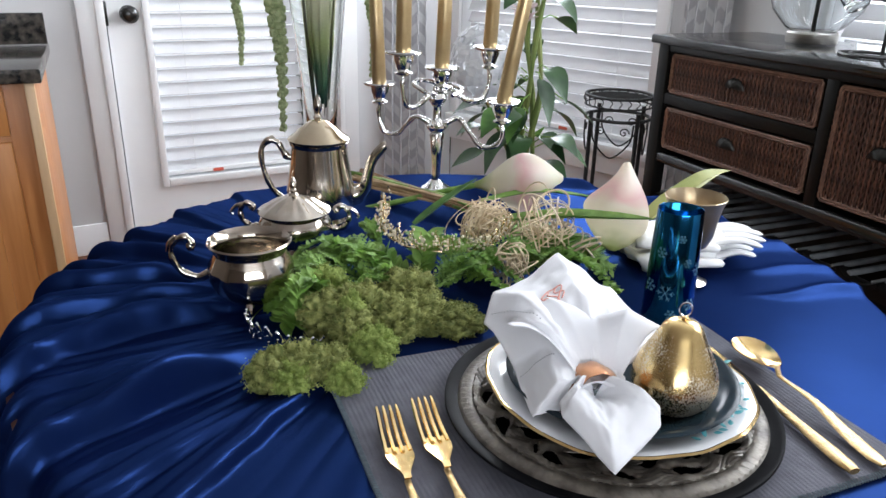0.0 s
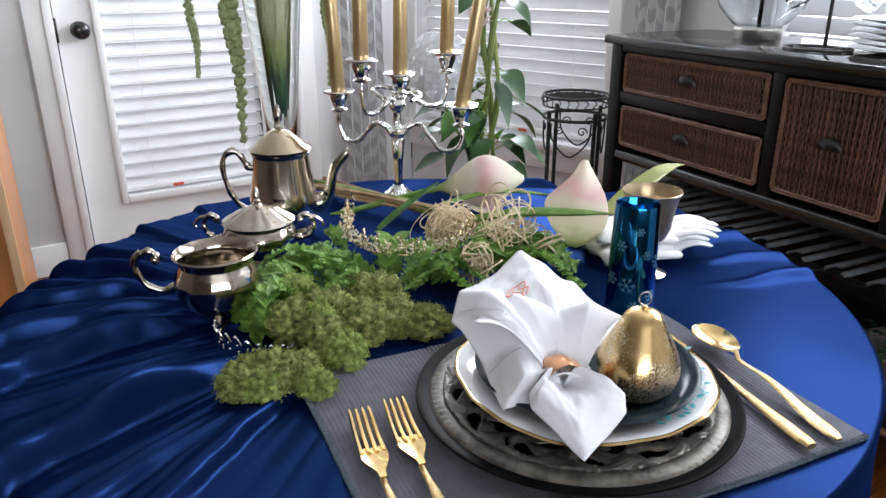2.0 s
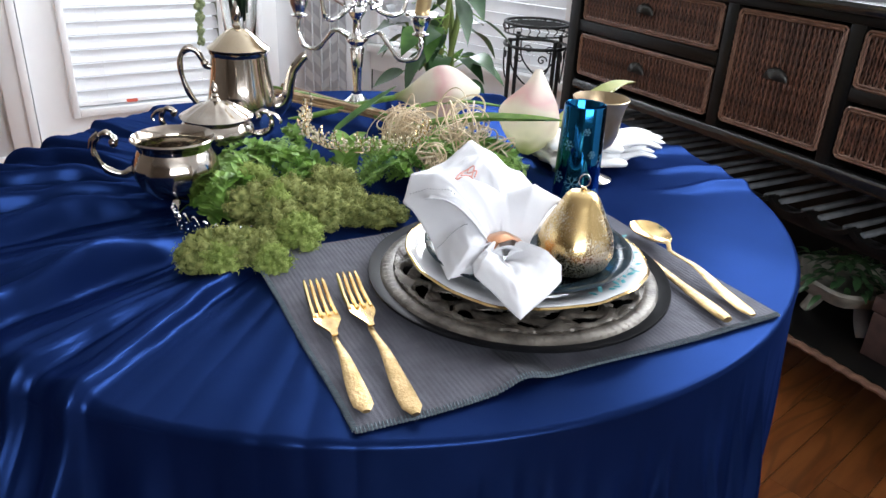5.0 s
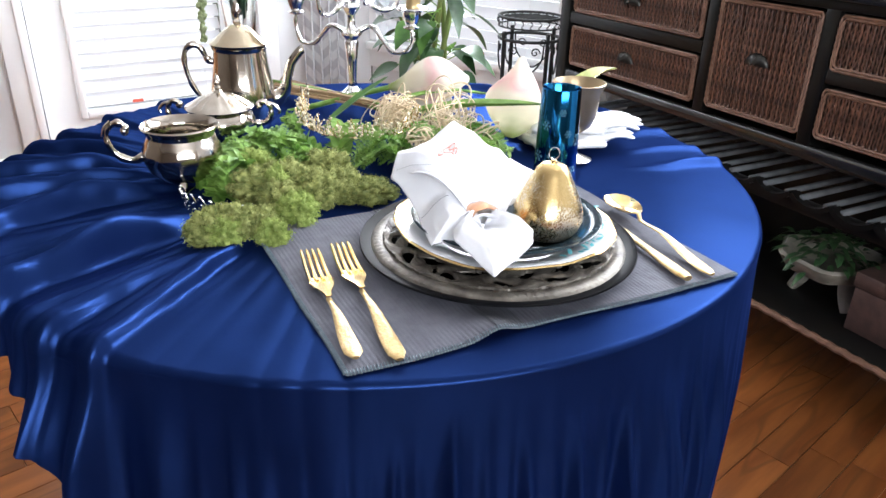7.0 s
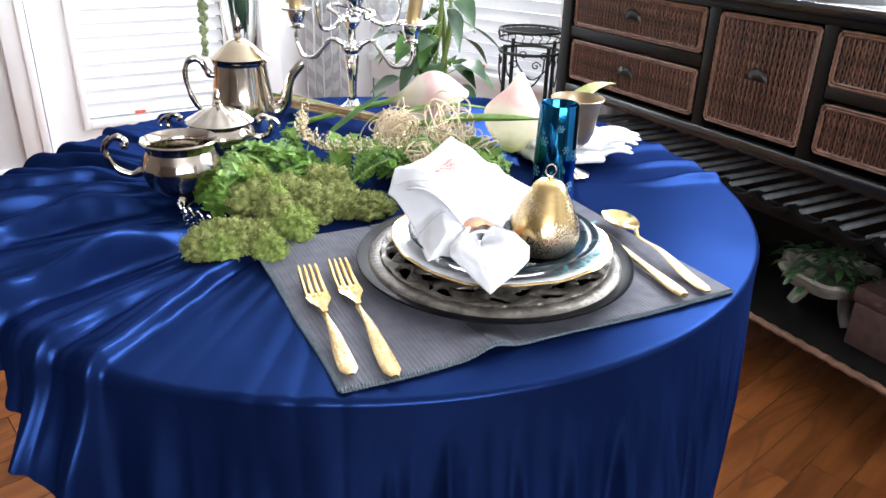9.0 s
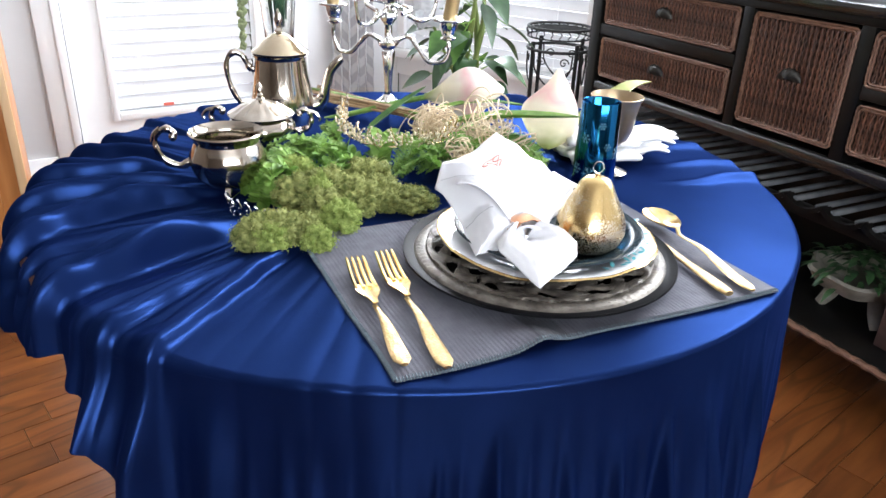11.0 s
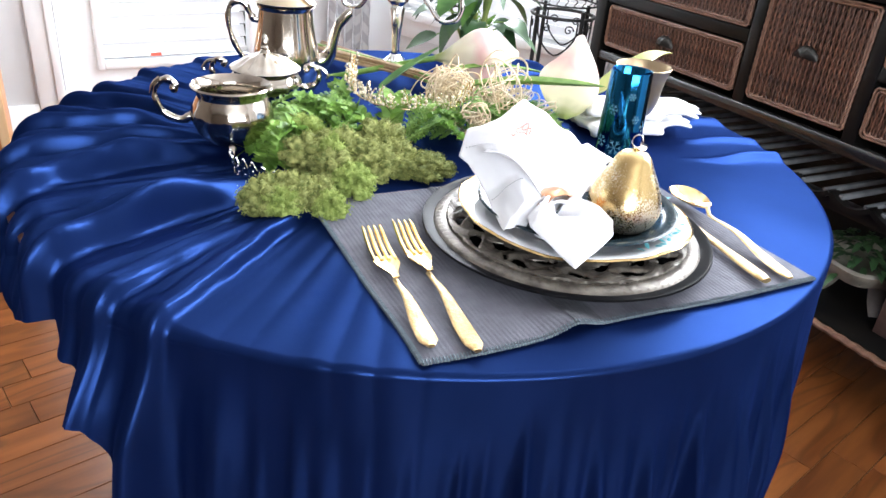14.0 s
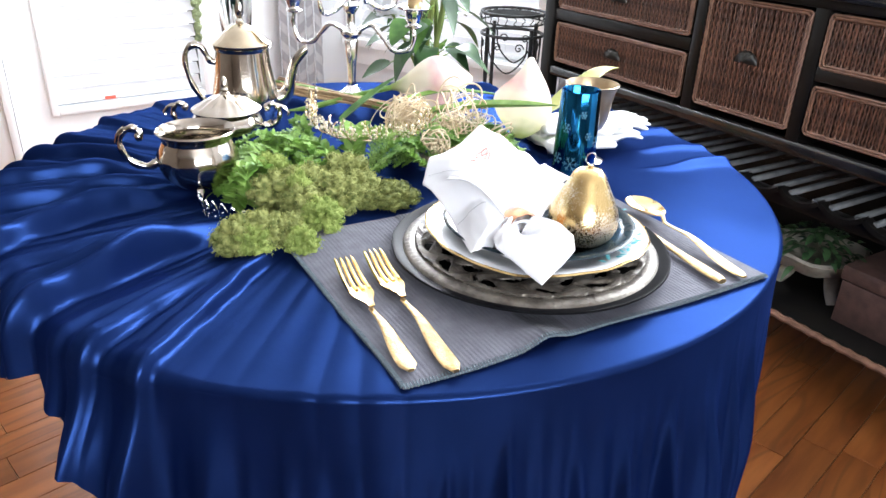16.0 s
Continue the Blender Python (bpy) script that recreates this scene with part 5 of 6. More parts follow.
def sprig(x, y, ang, L, style, mat, seed, z=0.012, rise=0.02, label="artificial fern sprig with small green leaflets"):
    """A stem lying on the table with leaflets along it."""
    rng = random.Random(seed)
    root = thing("greenery_sprig", pose(x, y, rest(x, y)), label, "greenery", group="greenery on the table")
    d = Vector((math.cos(radians(ang)), math.sin(radians(ang)), 0))
    s = Vector((-d.y, d.x, 0))
    pts = spline([Vector((0, 0, 0.003)), d * L * 0.35 + s * rng.gauss(0, 0.006) + Vector((0, 0, z + rise)), d * L * 0.7 + s * rng.gauss(0, 0.01) + Vector((0, 0, z + rise * 0.8)), d * L + s * rng.gauss(0, 0.012) + Vector((0, 0, z))], 8)
    part("stem", tube(pts, lambda t: 0.0011 * (1 - 0.6 * t), 5), LEAFD, root)
    V, F = [], []
    for i, p in enumerate(pts[1:], 1):
        t = i / len(pts)
        dd = (pts[min(i + 1, len(pts) - 1)] - pts[i - 1]).normalized()
        for sgn in (-1, 1):
            out = (s * sgn + dd * 0.5 + Vector((0, 0, rng.uniform(-0.05, 0.5)))).normalized()
            if style == "fern":
                l2 = 0.026 * (1 - 0.55 * t)
                for q in range(5):
                    b = p + out * l2 * q / 5
                    for s2 in (-1, 1):
                        leaf_into(V, F, b, out * 0.5 + dd * s2 + Vector((0, 0, rng.uniform(-0.2, 0.3))), Vector((0, 0, 1)), 0.0075 * (1 - 0.1 * q), 0.0045, 0.3, 0.1, 3)
                leaf_into(V, F, p + out * l2, out, Vector((0, 0, 1)), 0.007, 0.0045, 0.3, 0.1, 3)
            elif style == "broad":
                leaf_into(V, F, p, out + Vector((0, 0, 0.25)), Vector((rng.gauss(0, 0.4), rng.gauss(0, 0.4), 1)), rng.uniform(0.022, 0.034), rng.uniform(0.012, 0.018), 0.35, rng.uniform(0, 0.4), 5)
            else:
                for q in range(2):
                    leaf_into(V, F, p, out + Vector((rng.gauss(0, 0.5), rng.gauss(0, 0.5), rng.uniform(0, 0.8))), Vector((rng.gauss(0, 0.5), rng.gauss(0, 0.5), 1)), rng.uniform(0.009, 0.015), rng.uniform(0.006, 0.010), 0.3, 0.1, 3)
    tagged(leaves_part("foliage", V, F, mat, root), kind="stuff")
    return root


rg = random.Random(3)
for k, (x, y, a, L, st, mt) in enumerate((
        (-0.07, 0.90, 195, 0.09, "broad", LEAFG), (-0.09, 0.93, 170, 0.08, "fern", LEAFG), (-0.05, 0.97, 150, 0.10, "fern", LEAFG), (-0.02, 0.99, 175, 0.11, "broad", LEAFG),
        (-0.03, 1.02, 95, 0.11, "small", LEAFG), (0.02, 0.97, 60, 0.11, "broad", LEAFG), (0.04, 0.95, 20, 0.12, "fern", LEAFG), (0.05, 0.97, -10, 0.11, "small", LEAFG),
        (0.0, 0.94, 230, 0.09, "small", LEAFG), (-0.04, 0.94, 130, 0.10, "small", LEAFG), (0.10, 0.98, 15, 0.12, "fern", LEAFG), (0.16, 1.0, 30, 0.12, "fern", LEAFG), (0.19, 0.97, 10, 0.10, "small", LEAFG), (0.20, 1.02, 55, 0.12, "broad", LEAFG),
        (0.22, 1.05, -20, 0.08, "fern", LEAFG), (-0.06, 1.0, 185, 0.08, "small", LEAFG), (-0.10, 0.88, 215, 0.06, "broad", LEAFG), (0.17, 1.06, 80, 0.11, "fern", LEAFG))):
    for rep in range(2):
        sprig(x + rg.gauss(0, 0.012) * rep, y + rg.gauss(0, 0.012) * rep, a + rep * rg.uniform(-35, 35), L * rg.uniform(0.85, 1.1), st, mt, 100 + 2 * k + rep, rise=rg.uniform(0.016, 0.038),
              label={"fern": "artificial fern frond with fine green leaflets", "broad": "green sprig with broad glossy leaves", "small": "green sprig with small rounded leaves"}[st])

# ---- crowns ----
SPARK = material("champagne_gold_beads", (0.68, 0.48, 0.25), 0.22, metal=0.9, other=(0.88, 0.74, 0.52), size=200)
CR = thing("gold_crown", pose(0.058, 1.088, 0.800, 6, 0, 0), "gold twig tiara with tiny pearl beads", "crown")
arc = lambda a: Vector((0.092 * math.cos(a), 0.090 * math.sin(a), 0))
A0, A1 = radians(158), radians(350)
part("band", tube([arc(A0 + (A1 - A0) * k / 60) + Vector((0, 0, 0.001 * math.sin(k))) for k in range(61)], 0.0016, 6), SPARK, CR)
rc = random.Random(8)
tw, bd = bmesh.new(), bmesh.new()
for k in range(74):
    a = A0 + (A1 - A0) * (k + rc.random()) / 74
    p = arc(a)
    out = Vector((math.cos(a), math.sin(a), 0))
    hgt = 0.018 + 0.016 * rc.random() + 0.014 * math.exp(-((a - A0) / 0.5) ** 2)
    tip = p + out * rc.uniform(-0.002, 0.012) + Vector((rc.gauss(0, 0.004), rc.gauss(0, 0.004), hgt))
    pts = spline([p, (p + tip) / 2 + Vector((rc.gauss(0, 0.003), rc.gauss(0, 0.003), 0)), tip], 3)
    tube(pts, 0.0009, 4, bm=tw)
    for q in range(5):
        c = pts[1 + q % (len(pts) - 1)] + Vector((rc.gauss(0, 0.003), rc.gauss(0, 0.003), rc.gauss(0, 0.002)))
        bmesh.ops.create_icosphere(bd, subdivisions=1, radius=rc.uniform(0.0012, 0.0025), matrix=Matrix.Translation(c))
tagged(part("twig_work", tw, SPARK, CR), kind="stuff")
tagged(part("pearl_work", bd, material("cream_pearl", (0.72, 0.60, 0.42), 0.3, other=(0.85, 0.78, 0.62), size=300, metal=0.3), CR, "tiny cream pearls"), kind="stuff")

RHINE = material("rhinestone", (0.75, 0.77, 0.80), 0.06, metal=1, other=(0.95, 0.96, 0.98), size=300)
TI = thing("silver_tiara", pose(-0.114, 0.842, 0.758, 9, 0, 0), "silver rhinestone tiara lying on the cloth", "tiara")
arc = lambda a, r=1: Vector((0.060 * r * math.cos(a), 0.056 * r * math.sin(a), 0))
part("headband", tube([arc(radians(70 + 300 * k / 60)) + Vector((0, 0, 0.0165 * math.sin(radians(max(0, (70 - 5 * k))) ))) for k in range(61)], 0.0012, 6), PLATED, TI)
st = bmesh.new()
for k in range(13):
    a = radians(182 + 148 * k / 12)
    p = arc(a)
    mid = 1 - abs(k - 4.5) / 8
    h = 0.012 + 0.021 * max(0, mid) ** 1.5
    t_ = Vector((-math.sin(a), math.cos(a), 0)) * 0.0056
    out = Vector((math.cos(a), math.sin(a), 0)) * 0.003
    loop = [p - t_, p - t_ * 1.1 + Vector((0, 0, h * 0.6)) + out * 0.5, p + Vector((0, 0, h)) + out, p + t_ * 1.1 + Vector((0, 0, h * 0.6)) + out * 0.5, p + t_]
    part("loop", tube(spline(loop, 5), 0.0012, 5), PLATED, TI)
    for q in (0.25, 0.55, 0.95):
        bmesh.ops.create_icosphere(st, subdivisions=1, radius=0.0014 + 0.0010 * (q > 0.9), matrix=Matrix.Translation(p + out * q + Vector((0, 0, h * q + 0.001))))
    for q in (-1, 1):
        bmesh.ops.create_icosphere(st, subdivisions=1, radius=0.0012, matrix=Matrix.Translation(p + t_ * q + Vector((0, 0, 0.002))))
tagged(part("stone_work", st, RHINE, TI, "clear rhinestones"), kind="stuff")

# ---- raffia ----
RAFFIA = material("natural_raffia", (0.62, 0.47, 0.29), 0.75, other=(0.78, 0.65, 0.46), size=60, bump=0.2, bump_size=300)
for k, (x, y, z, r, n, lab) in enumerate(((0.118, 1.085, 0.790, 0.040, 40, "tangled nest of natural raffia strands"), (0.146, 0.985, 0.775, 0.030, 16, "small tangle of natural raffia strands"), (0.200, 1.06, 0.800, 0.046, 20, "loose raffia loops over the greenery"), (0.255, 1.03, 0.776, 0.034, 4, "loose raffia curls at the flowers"))):
    rr_ = random.Random(40 + k)
    root = thing("raffia_tangle", pose(x, y, z), lab, "raffia", group="raffia on the table")
    for _ in range(n):
        ax = Vector((rr_.gauss(0, 1), rr_.gauss(0, 1), rr_.gauss(0, 1))).normalized()
        u = ax.orthogonal().normalized()
        v = ax.cross(u)
        c = Vector((rr_.gauss(0, r * 0.3), rr_.gauss(0, r * 0.3), rr_.gauss(0.012, r * 0.2)))
        a0, turns = rr_.uniform(0, 6.28), rr_.uniform(0.7, 1.8)
        ra, rb = r * rr_.uniform(0.45, 1.1), r * rr_.uniform(0.3, 0.8)
        pts = []
        for i in range(26):
            a = a0 + turns * 6.28 * i / 25
            q = c + u * ra * math.cos(a) + v * rb * math.sin(a) + ax * r * 0.4 * (i / 25 - 0.5)
            q.z = max(q.z, 0.752 - z + 0.004)
            pts.append(q)
        part("strand", tube(pts, 0.0014 * rr_.uniform(0.7, 1.2), 5, flat=0.6), RAFFIA, root)

# ---- calla lilies ----
CALLA = bpy.data.materials.new("calla_petal")
t, cb = nodes(CALLA)
tc = t.nodes.new("ShaderNodeTexCoord")
sep = t.nodes.new("ShaderNodeSeparateXYZ")
t.links.new(tc.outputs["Object"], sep.inputs[0])
nz = t.nodes.new("ShaderNodeTexNoise")
nz.inputs["Scale"].default_value = 22
t.links.new(tc.outputs["Object"], nz.inputs["Vector"])
ad = t.nodes.new("ShaderNodeMath")
ad.operation = "MULTIPLY_ADD"
ad.inputs[1].default_value, ad.inputs[2].default_value = 0.05, -0.03
t.links.new(nz.outputs[0], ad.inputs[0])
sm = t.nodes.new("ShaderNodeMath")
t.links.new(sep.outputs["X"], sm.inputs[0])
t.links.new(ad.outputs[0], sm.inputs[1])
mr = t.nodes.new("ShaderNodeMapRange")
mr.inputs[1].default_value, mr.inputs[2].default_value = 0.0, 0.15
t.links.new(sm.outputs[0], mr.inputs[0])
cr = t.nodes.new("ShaderNodeValToRGB")
el = cr.color_ramp.elements
el[0].position, el[0].color = 0.0, (0.30, 0.36, 0.12, 1)
el[1].position, el[1].color = 1.0, (0.86, 0.84, 0.66, 1)
for p, c in ((0.2, (0.78, 0.74, 0.54, 1)), (0.42, (0.82, 0.74, 0.62, 1)), (0.56, (0.80, 0.52, 0.50, 1)), (0.72, (0.84, 0.72, 0.62, 1))):
    e = el.new(p)
    e.color = c
t.links.new(mr.outputs[0], cr.inputs[0])
t.links.new(cr.outputs[0], cb.inputs["Base Color"])
cb.inputs["Roughness"].default_value = 0.55
cb.inputs["Subsurface Weight"].default_value = 0.15
cb.inputs["Subsurface Radius"].default_value = (0.01, 0.006, 0.004)
ctr = t.nodes.new("ShaderNodeBsdfTranslucent")
t.links.new(cr.outputs[0], ctr.inputs[0])
cmx = t.nodes.new("ShaderNodeMixShader")
cmx.inputs[0].default_value = 0.4
t.links.new(cb.outputs[0], cmx.inputs[1])
t.links.new(ctr.outputs[0], cmx.inputs[2])
t.links.new(cmx.outputs[0], t.nodes["Material Output"].inputs[0])


def calla(m, L, R, belly, stem_pts, label):
    """A flower along +x, seen from outside: a trough of petal round its back (+z), widest at belly, drawn out to a pointed lip."""
    root = thing("calla_lily", m, label, "flower", group="calla lilies on the table")
    p_ = math.log(0.5) / math.log(belly)
    def fn(u, v):
        swell = math.sin(math.pi * min(1.0, u) ** p_)
        r = 0.006 + R * max(0.0, swell) ** 1.15 * (1 - 0.25 * u)
        wrap = radians(158 - 70 * hemi(0.25, 0.95, u))
        a = (v - 0.5) * 2 * wrap
        lip = abs(2 * v - 1) ** 6 * hemi(0.15, 0.5, u)
        r2 = r * (1 + 0.22 * lip) * (1 + 0.03 * math.sin(5 * a + 7 * u))
        return L * (u - 0.10 * lip * u + 0.03 * math.cos(a) * u), r2 * math.sin(a), r2 * math.cos(a) - 0.25 * R * u * u
    part("spathe", sheet(lambda u, v: fn(0.97 * u, v), 44, 40), CALLA, root, "cream petal flushed with pink", angle=180)
    part("stem", tube(spline(stem_pts, 8), 0.0052, 8), LEAFG, root)
    return root


calla(pose(0.112, 1.318, 0.795, 0, -8, -3) @ pose(0, 0, 0, 38, 0, 0), 0.158, 0.050, 0.60, [(0.012, 0, 0), (-0.05, -0.004, -0.004), (-0.12, -0.012, -0.008), (-0.20, -0.02, -0.012)], "cream calla lily with pink edge lying on its stem")
calla(Matrix.Translation((0.312, 1.092, 0.762)) @ Matrix(((0.16, -0.93, 0.33, 0), (0.22, -0.29, -0.93, 0), (0.96, 0.22, 0.16, 0), (0, 0, 0, 1))), 0.136, 0.046, 0.42, [(0.012, 0, 0), (-0.002, 0.012, -0.02), (0.004, 0.03, -0.05)], "large cream calla lily with pink throat standing on its lip")


def blade(name, pts, w, mat, label, fold=0.35):
    root = thing(name, Matrix(), label, "leaf", group="leaves on the table")
    line = spline(pts, 10)
    n = len(line) - 1
    def fn(u, v):
        i = min(n, int(round(u * n)))
        d = (line[min(i + 1, n)] - line[max(i - 1, 0)]).normalized()
        s = d.cross(Vector((0, 0, 1))).normalized()
        ww = w * math.sin(math.pi * (0.08 + 0.92 * u) ** 0.7) ** 0.7
        y = (v - 0.5) * ww
        q = line[i] + s * y + Vector((0, 0, fold * abs(y)))
        return tuple(q)
    part("leaf_blade", thick(sheet(fn, n, 6), 0.0007), mat, root)
    return root


blade("strap_leaf", [(0.13, 1.10, 0.800), (0.22, 1.065, 0.822), (0.29, 1.03, 0.834), (0.350, 1.02, 0.838)], 0.036, LEAFG, "long green strap leaf across the lilies", 0.5)
blade("strap_leaf", [(0.12, 1.25, 0.785), (0.22, 1.27, 0.798), (0.33, 1.27, 0.79)], 0.02, LEAFG, "long green strap leaf beside the lilies", 0.5)
blade("strap_leaf", [(0.012, 1.105, 0.792), (0.045, 1.13, 0.812), (0.08, 1.155, 0.832), (0.108, 1.175, 0.848)], 0.018, LEAFD, "dark green leaf rising over the crown", 0.5)
blade("lily_bud_leaf", [(0.385, 1.17, 0.785), (0.44, 1.20, 0.812), (0.50, 1.24, 0.838), (0.552, 1.285, 0.840)], 0.042, LEAFY, "pale yellow-green furled leaf behind the goblet", 0.6)
STRAW = material("straw_stem", (0.34, 0.22, 0.11), 0.75, other=(0.48, 0.34, 0.19), size=60)
DRIED = material("dried_stem", (0.17, 0.09, 0.045), 0.7, other=(0.3, 0.18, 0.09), size=60)
for k in range(26):
    y0, y1 = random.uniform(-0.02, 0.02), random.uniform(-0.012, 0.012)
    zc = 0.762 + 0.004 * (k % 4)
    mt = (STRAW, STRAW, DRIED, DRIED, STRAW, LEAFG)[k % 6]
    root = thing("dried_stem", Matrix(), "thin dried flower stem lying on the cloth", "stem", group="dried stems on the table")
    part("stalk", tube(spline([(-0.12 + random.uniform(-0.02, 0.03), 1.44 + 2.2 * y0, zc + 0.004), (-0.02, 1.355 + y0, zc + 0.006), (0.06, 1.29 + y1, zc + 0.006), (0.125 + random.uniform(-0.02, 0.02), 1.235 + y1, zc + 0.004)], 6), 0.0024, 6), mt, root)

# ---- white gloves ----
GLOVE = material("white_cotton", (0.76, 0.76, 0.76), 0.8, other=(0.82, 0.82, 0.82), size=40, bump=0.15, bump_size=900)
for k, (x, y, z, a, tag_) in enumerate(((0.395, 1.075, 0.756, 22, "white cotton glove lying flat beside the goblet"), (0.405, 1.10, 0.776, 3, "white cotton glove on top of its pair"), (0.385, 1.145, 0.758, 34, "folded white cotton glove under the pair"))):
    root = thing("white_glove", pose(x, y, z, 0, -3, a - 8), tag_, "glove", group="white gloves")
    def palm(u, v):
        a_ = 2 * math.pi * u
        x_ = -0.055 + 0.125 * v
        w = 0.034 + 0.010 * math.sin(v * 2.6) + 0.010 * (1 - v) ** 3
        return x_ + 0.004 * math.sin(6 * a_), w * math.cos(a_), 0.009 + 0.011 * math.sin(a_) * (0.6 + 0.4 * math.sin(v * 3.1)) + 0.003 * math.sin(9 * v + 3 * a_)
    b = sheet(palm, 30, 14, closed=True)
    bmesh.ops.holes_fill(b, edges=[e for e in b.edges if e.is_boundary])
    part("palm", b, GLOVE, root, angle=180)
    for j in range(4):
        yy = -0.029 + 0.0195 * j
        L = (0.060, 0.072, 0.076, 0.066)[j]
        part("finger", tube(spline([(0.055, yy, 0.009), (0.068 + L * 0.4, yy * 1.18, 0.014), (0.062 + L, yy * 1.3 + random.uniform(-0.004, 0.004), 0.006)], 6), lambda t: 0.0100 * (1 - 0.3 * t) * math.sqrt(max(0.06, 1 - max(0, (t - 0.86) / 0.14) ** 2)), 10, flat=0.5), GLOVE, root)
    part("thumb", tube(spline([(-0.005, -0.034, 0.01), (0.03, -0.052, 0.012), (0.058, -0.055, 0.008)], 6), lambda t: 0.011 * (1 - 0.3 * t) * math.sqrt(max(0.06, 1 - max(0, (t - 0.86) / 0.14) ** 2)), 10, flat=0.75), GLOVE, root)

# ---- tall glass vase with leeks and hanging amaranth ----
VG = clear("vase_glass", (0.97, 0.99, 0.98))
VX, VY = -0.188, 1.502
vase = thing("trumpet_vase", pose(VX, VY, rest(VX, VY)), "tall clear glass trumpet vase of green leaves", "vase")
part("glass", lathe([(0, 0.0), (0.05, 0.0), (0.052, 0.003), (0.03, 0.012), (0.014, 0.03), (0.012, 0.05), (0.02, 0.08), (0.029, 0.105), (0.034, 0.16), (0.043, 0.25), (0.054, 0.36), (0.066, 0.47), (0.064, 0.47), (0.0515, 0.36), (0.0405, 0.25), (0.0315, 0.16), (0.0265, 0.108), (0.012, 0.092), (0, 0.09)], 56), VG, vase)
LEEK = bpy.data.materials.new("leek_leaf")
t, lb = nodes(LEEK)
tc = t.nodes.new("ShaderNodeTexCoord")
sep = t.nodes.new("ShaderNodeSeparateXYZ")
t.links.new(tc.outputs["Object"], sep.inputs[0])
mr = t.nodes.new("ShaderNodeMapRange")
mr.inputs[1].default_value, mr.inputs[2].default_value = 0.12, 0.35
t.links.new(sep.outputs["Z"], mr.inputs[0])
cr = t.nodes.new("ShaderNodeValToRGB")
el = cr.color_ramp.elements
el[0].position, el[0].color = 0.2, (0.018, 0.075, 0.045, 1)
el[1].position, el[1].color = 0.95, (0.62, 0.62, 0.42, 1)
e = el.new(0.45)
e.color = (0.05, 0.13, 0.06, 1)
e = el.new(0.65)
e.color = (0.33, 0.40, 0.14, 1)
t.links.new(mr.outputs[0], cr.inputs[0])
t.links.new(cr.outputs[0], lb.inputs["Base Color"])
lb.inputs["Roughness"].default_value = 0.4
rv = random.Random(77)
for k in range(15):
    a = rv.uniform(0, 6.28)
    r0, r1 = rv.uniform(0.004, 0.018), rv.uniform(0.026, 0.052)
    z0 = rv.uniform(0.12, 0.17)
    tw_ = rv.uniform(-0.6, 0.6)
    wd = rv.uniform(0.018, 0.028)
    def strapf(u, v):
        z = z0 + (0.52 - z0) * u
        rr2 = r0 + (r1 - r0) * u ** 1.2
        aa = a + tw_ * u
        w = wd * min(1, 0.25 + 3 * u) * (v - 0.5)
        return rr2 * math.cos(aa) - w * math.sin(aa), rr2 * math.sin(aa) + w * math.cos(aa), z
    part("leek_leaf", thick(sheet(strapf, 16, 4), 0.0012), LEEK, vase, "green leaf paling to white above" if k == 0 else "", angle=180)
AMA = foliage("amaranth_green", (0.27, 0.34, 0.15), (0.46, 0.52, 0.28), 120, 0.8, 0.2)
for k, (x, y, zb, x0) in enumerate(((-0.330, 1.468, 0.975, -0.05), (-0.262, 1.487, 0.847, -0.04), (-0.088, 1.49, 0.955, 0.03))):
    root = thing("hanging_amaranth", Matrix(), "drooping pale green amaranth tassel from the vase", "flower", group="amaranth tassels")
    top = Vector((VX + x0, VY - 0.01, 1.225))
    line = spline([top, Vector(((top.x + x) / 2, (top.y + y) / 2, 1.275)), Vector((x, y, 1.22)), Vector((x - 0.003, y, 1.1)), Vector((x + 0.004, y, 1.0 if zb < 0.9 else 1.04)), Vector((x, y, zb))], 14)
    part("cord", tube(line, 0.0012, 5), AMA, root)
    b = bmesh.new()
    ra = random.Random(9 + k)
    low = [p for p in line if p.z < 1.24]
    dist = 0.0
    big = (0.6, 1.0, 0.45)[k]
    for i, p in enumerate(low[:-1]):
        for q in range(3):
            pp = p.lerp(low[i + 1], q / 3)
            f = (pp.z - zb) / (1.22 - zb)
            rad = (0.0045 + 0.0060 * min(1, f * 1.6)) * big * (1 + 0.35 * math.sin((i * 3 + q) * 1.05))
            for s_ in range(4):
                aa = ra.uniform(0, 6.28)
                bmesh.ops.create_icosphere(b, subdivisions=1, radius=rad * ra.uniform(0.55, 0.9), matrix=Matrix.Translation(pp + Vector((math.cos(aa) * rad * 0.7, math.sin(aa) * rad * 0.7, ra.uniform(-0.002, 0.002)))))
    tagged(part("floret_mass", b, AMA, root), kind="stuff")

# ---- tall plant behind the table ----
PX, PY = 0.262, 1.80
BARK = material("twisted_green_stem", (0.10, 0.15, 0.03), 0.5, other=(0.19, 0.22, 0.06), size=30, stretch=(1, 1, 0.3), bump=0.2, bump_size=90)
POT = material("grey_stoneware", (0.10, 0.10, 0.10), 0.5, other=(0.16, 0.16, 0.15), size=18, bump=0.2)
plant = thing("tall_plant", pose(PX, PY, 0), "tall leafy plant with twisted stems and white blooms", "plant")
part("pot", lathe([(0, 0), (0.09, 0), (0.10, 0.02), (0.12, 0.25), (0.125, 0.30), (0.115, 0.30), (0.11, 0.26), (0, 0.25)], 40), POT, plant)
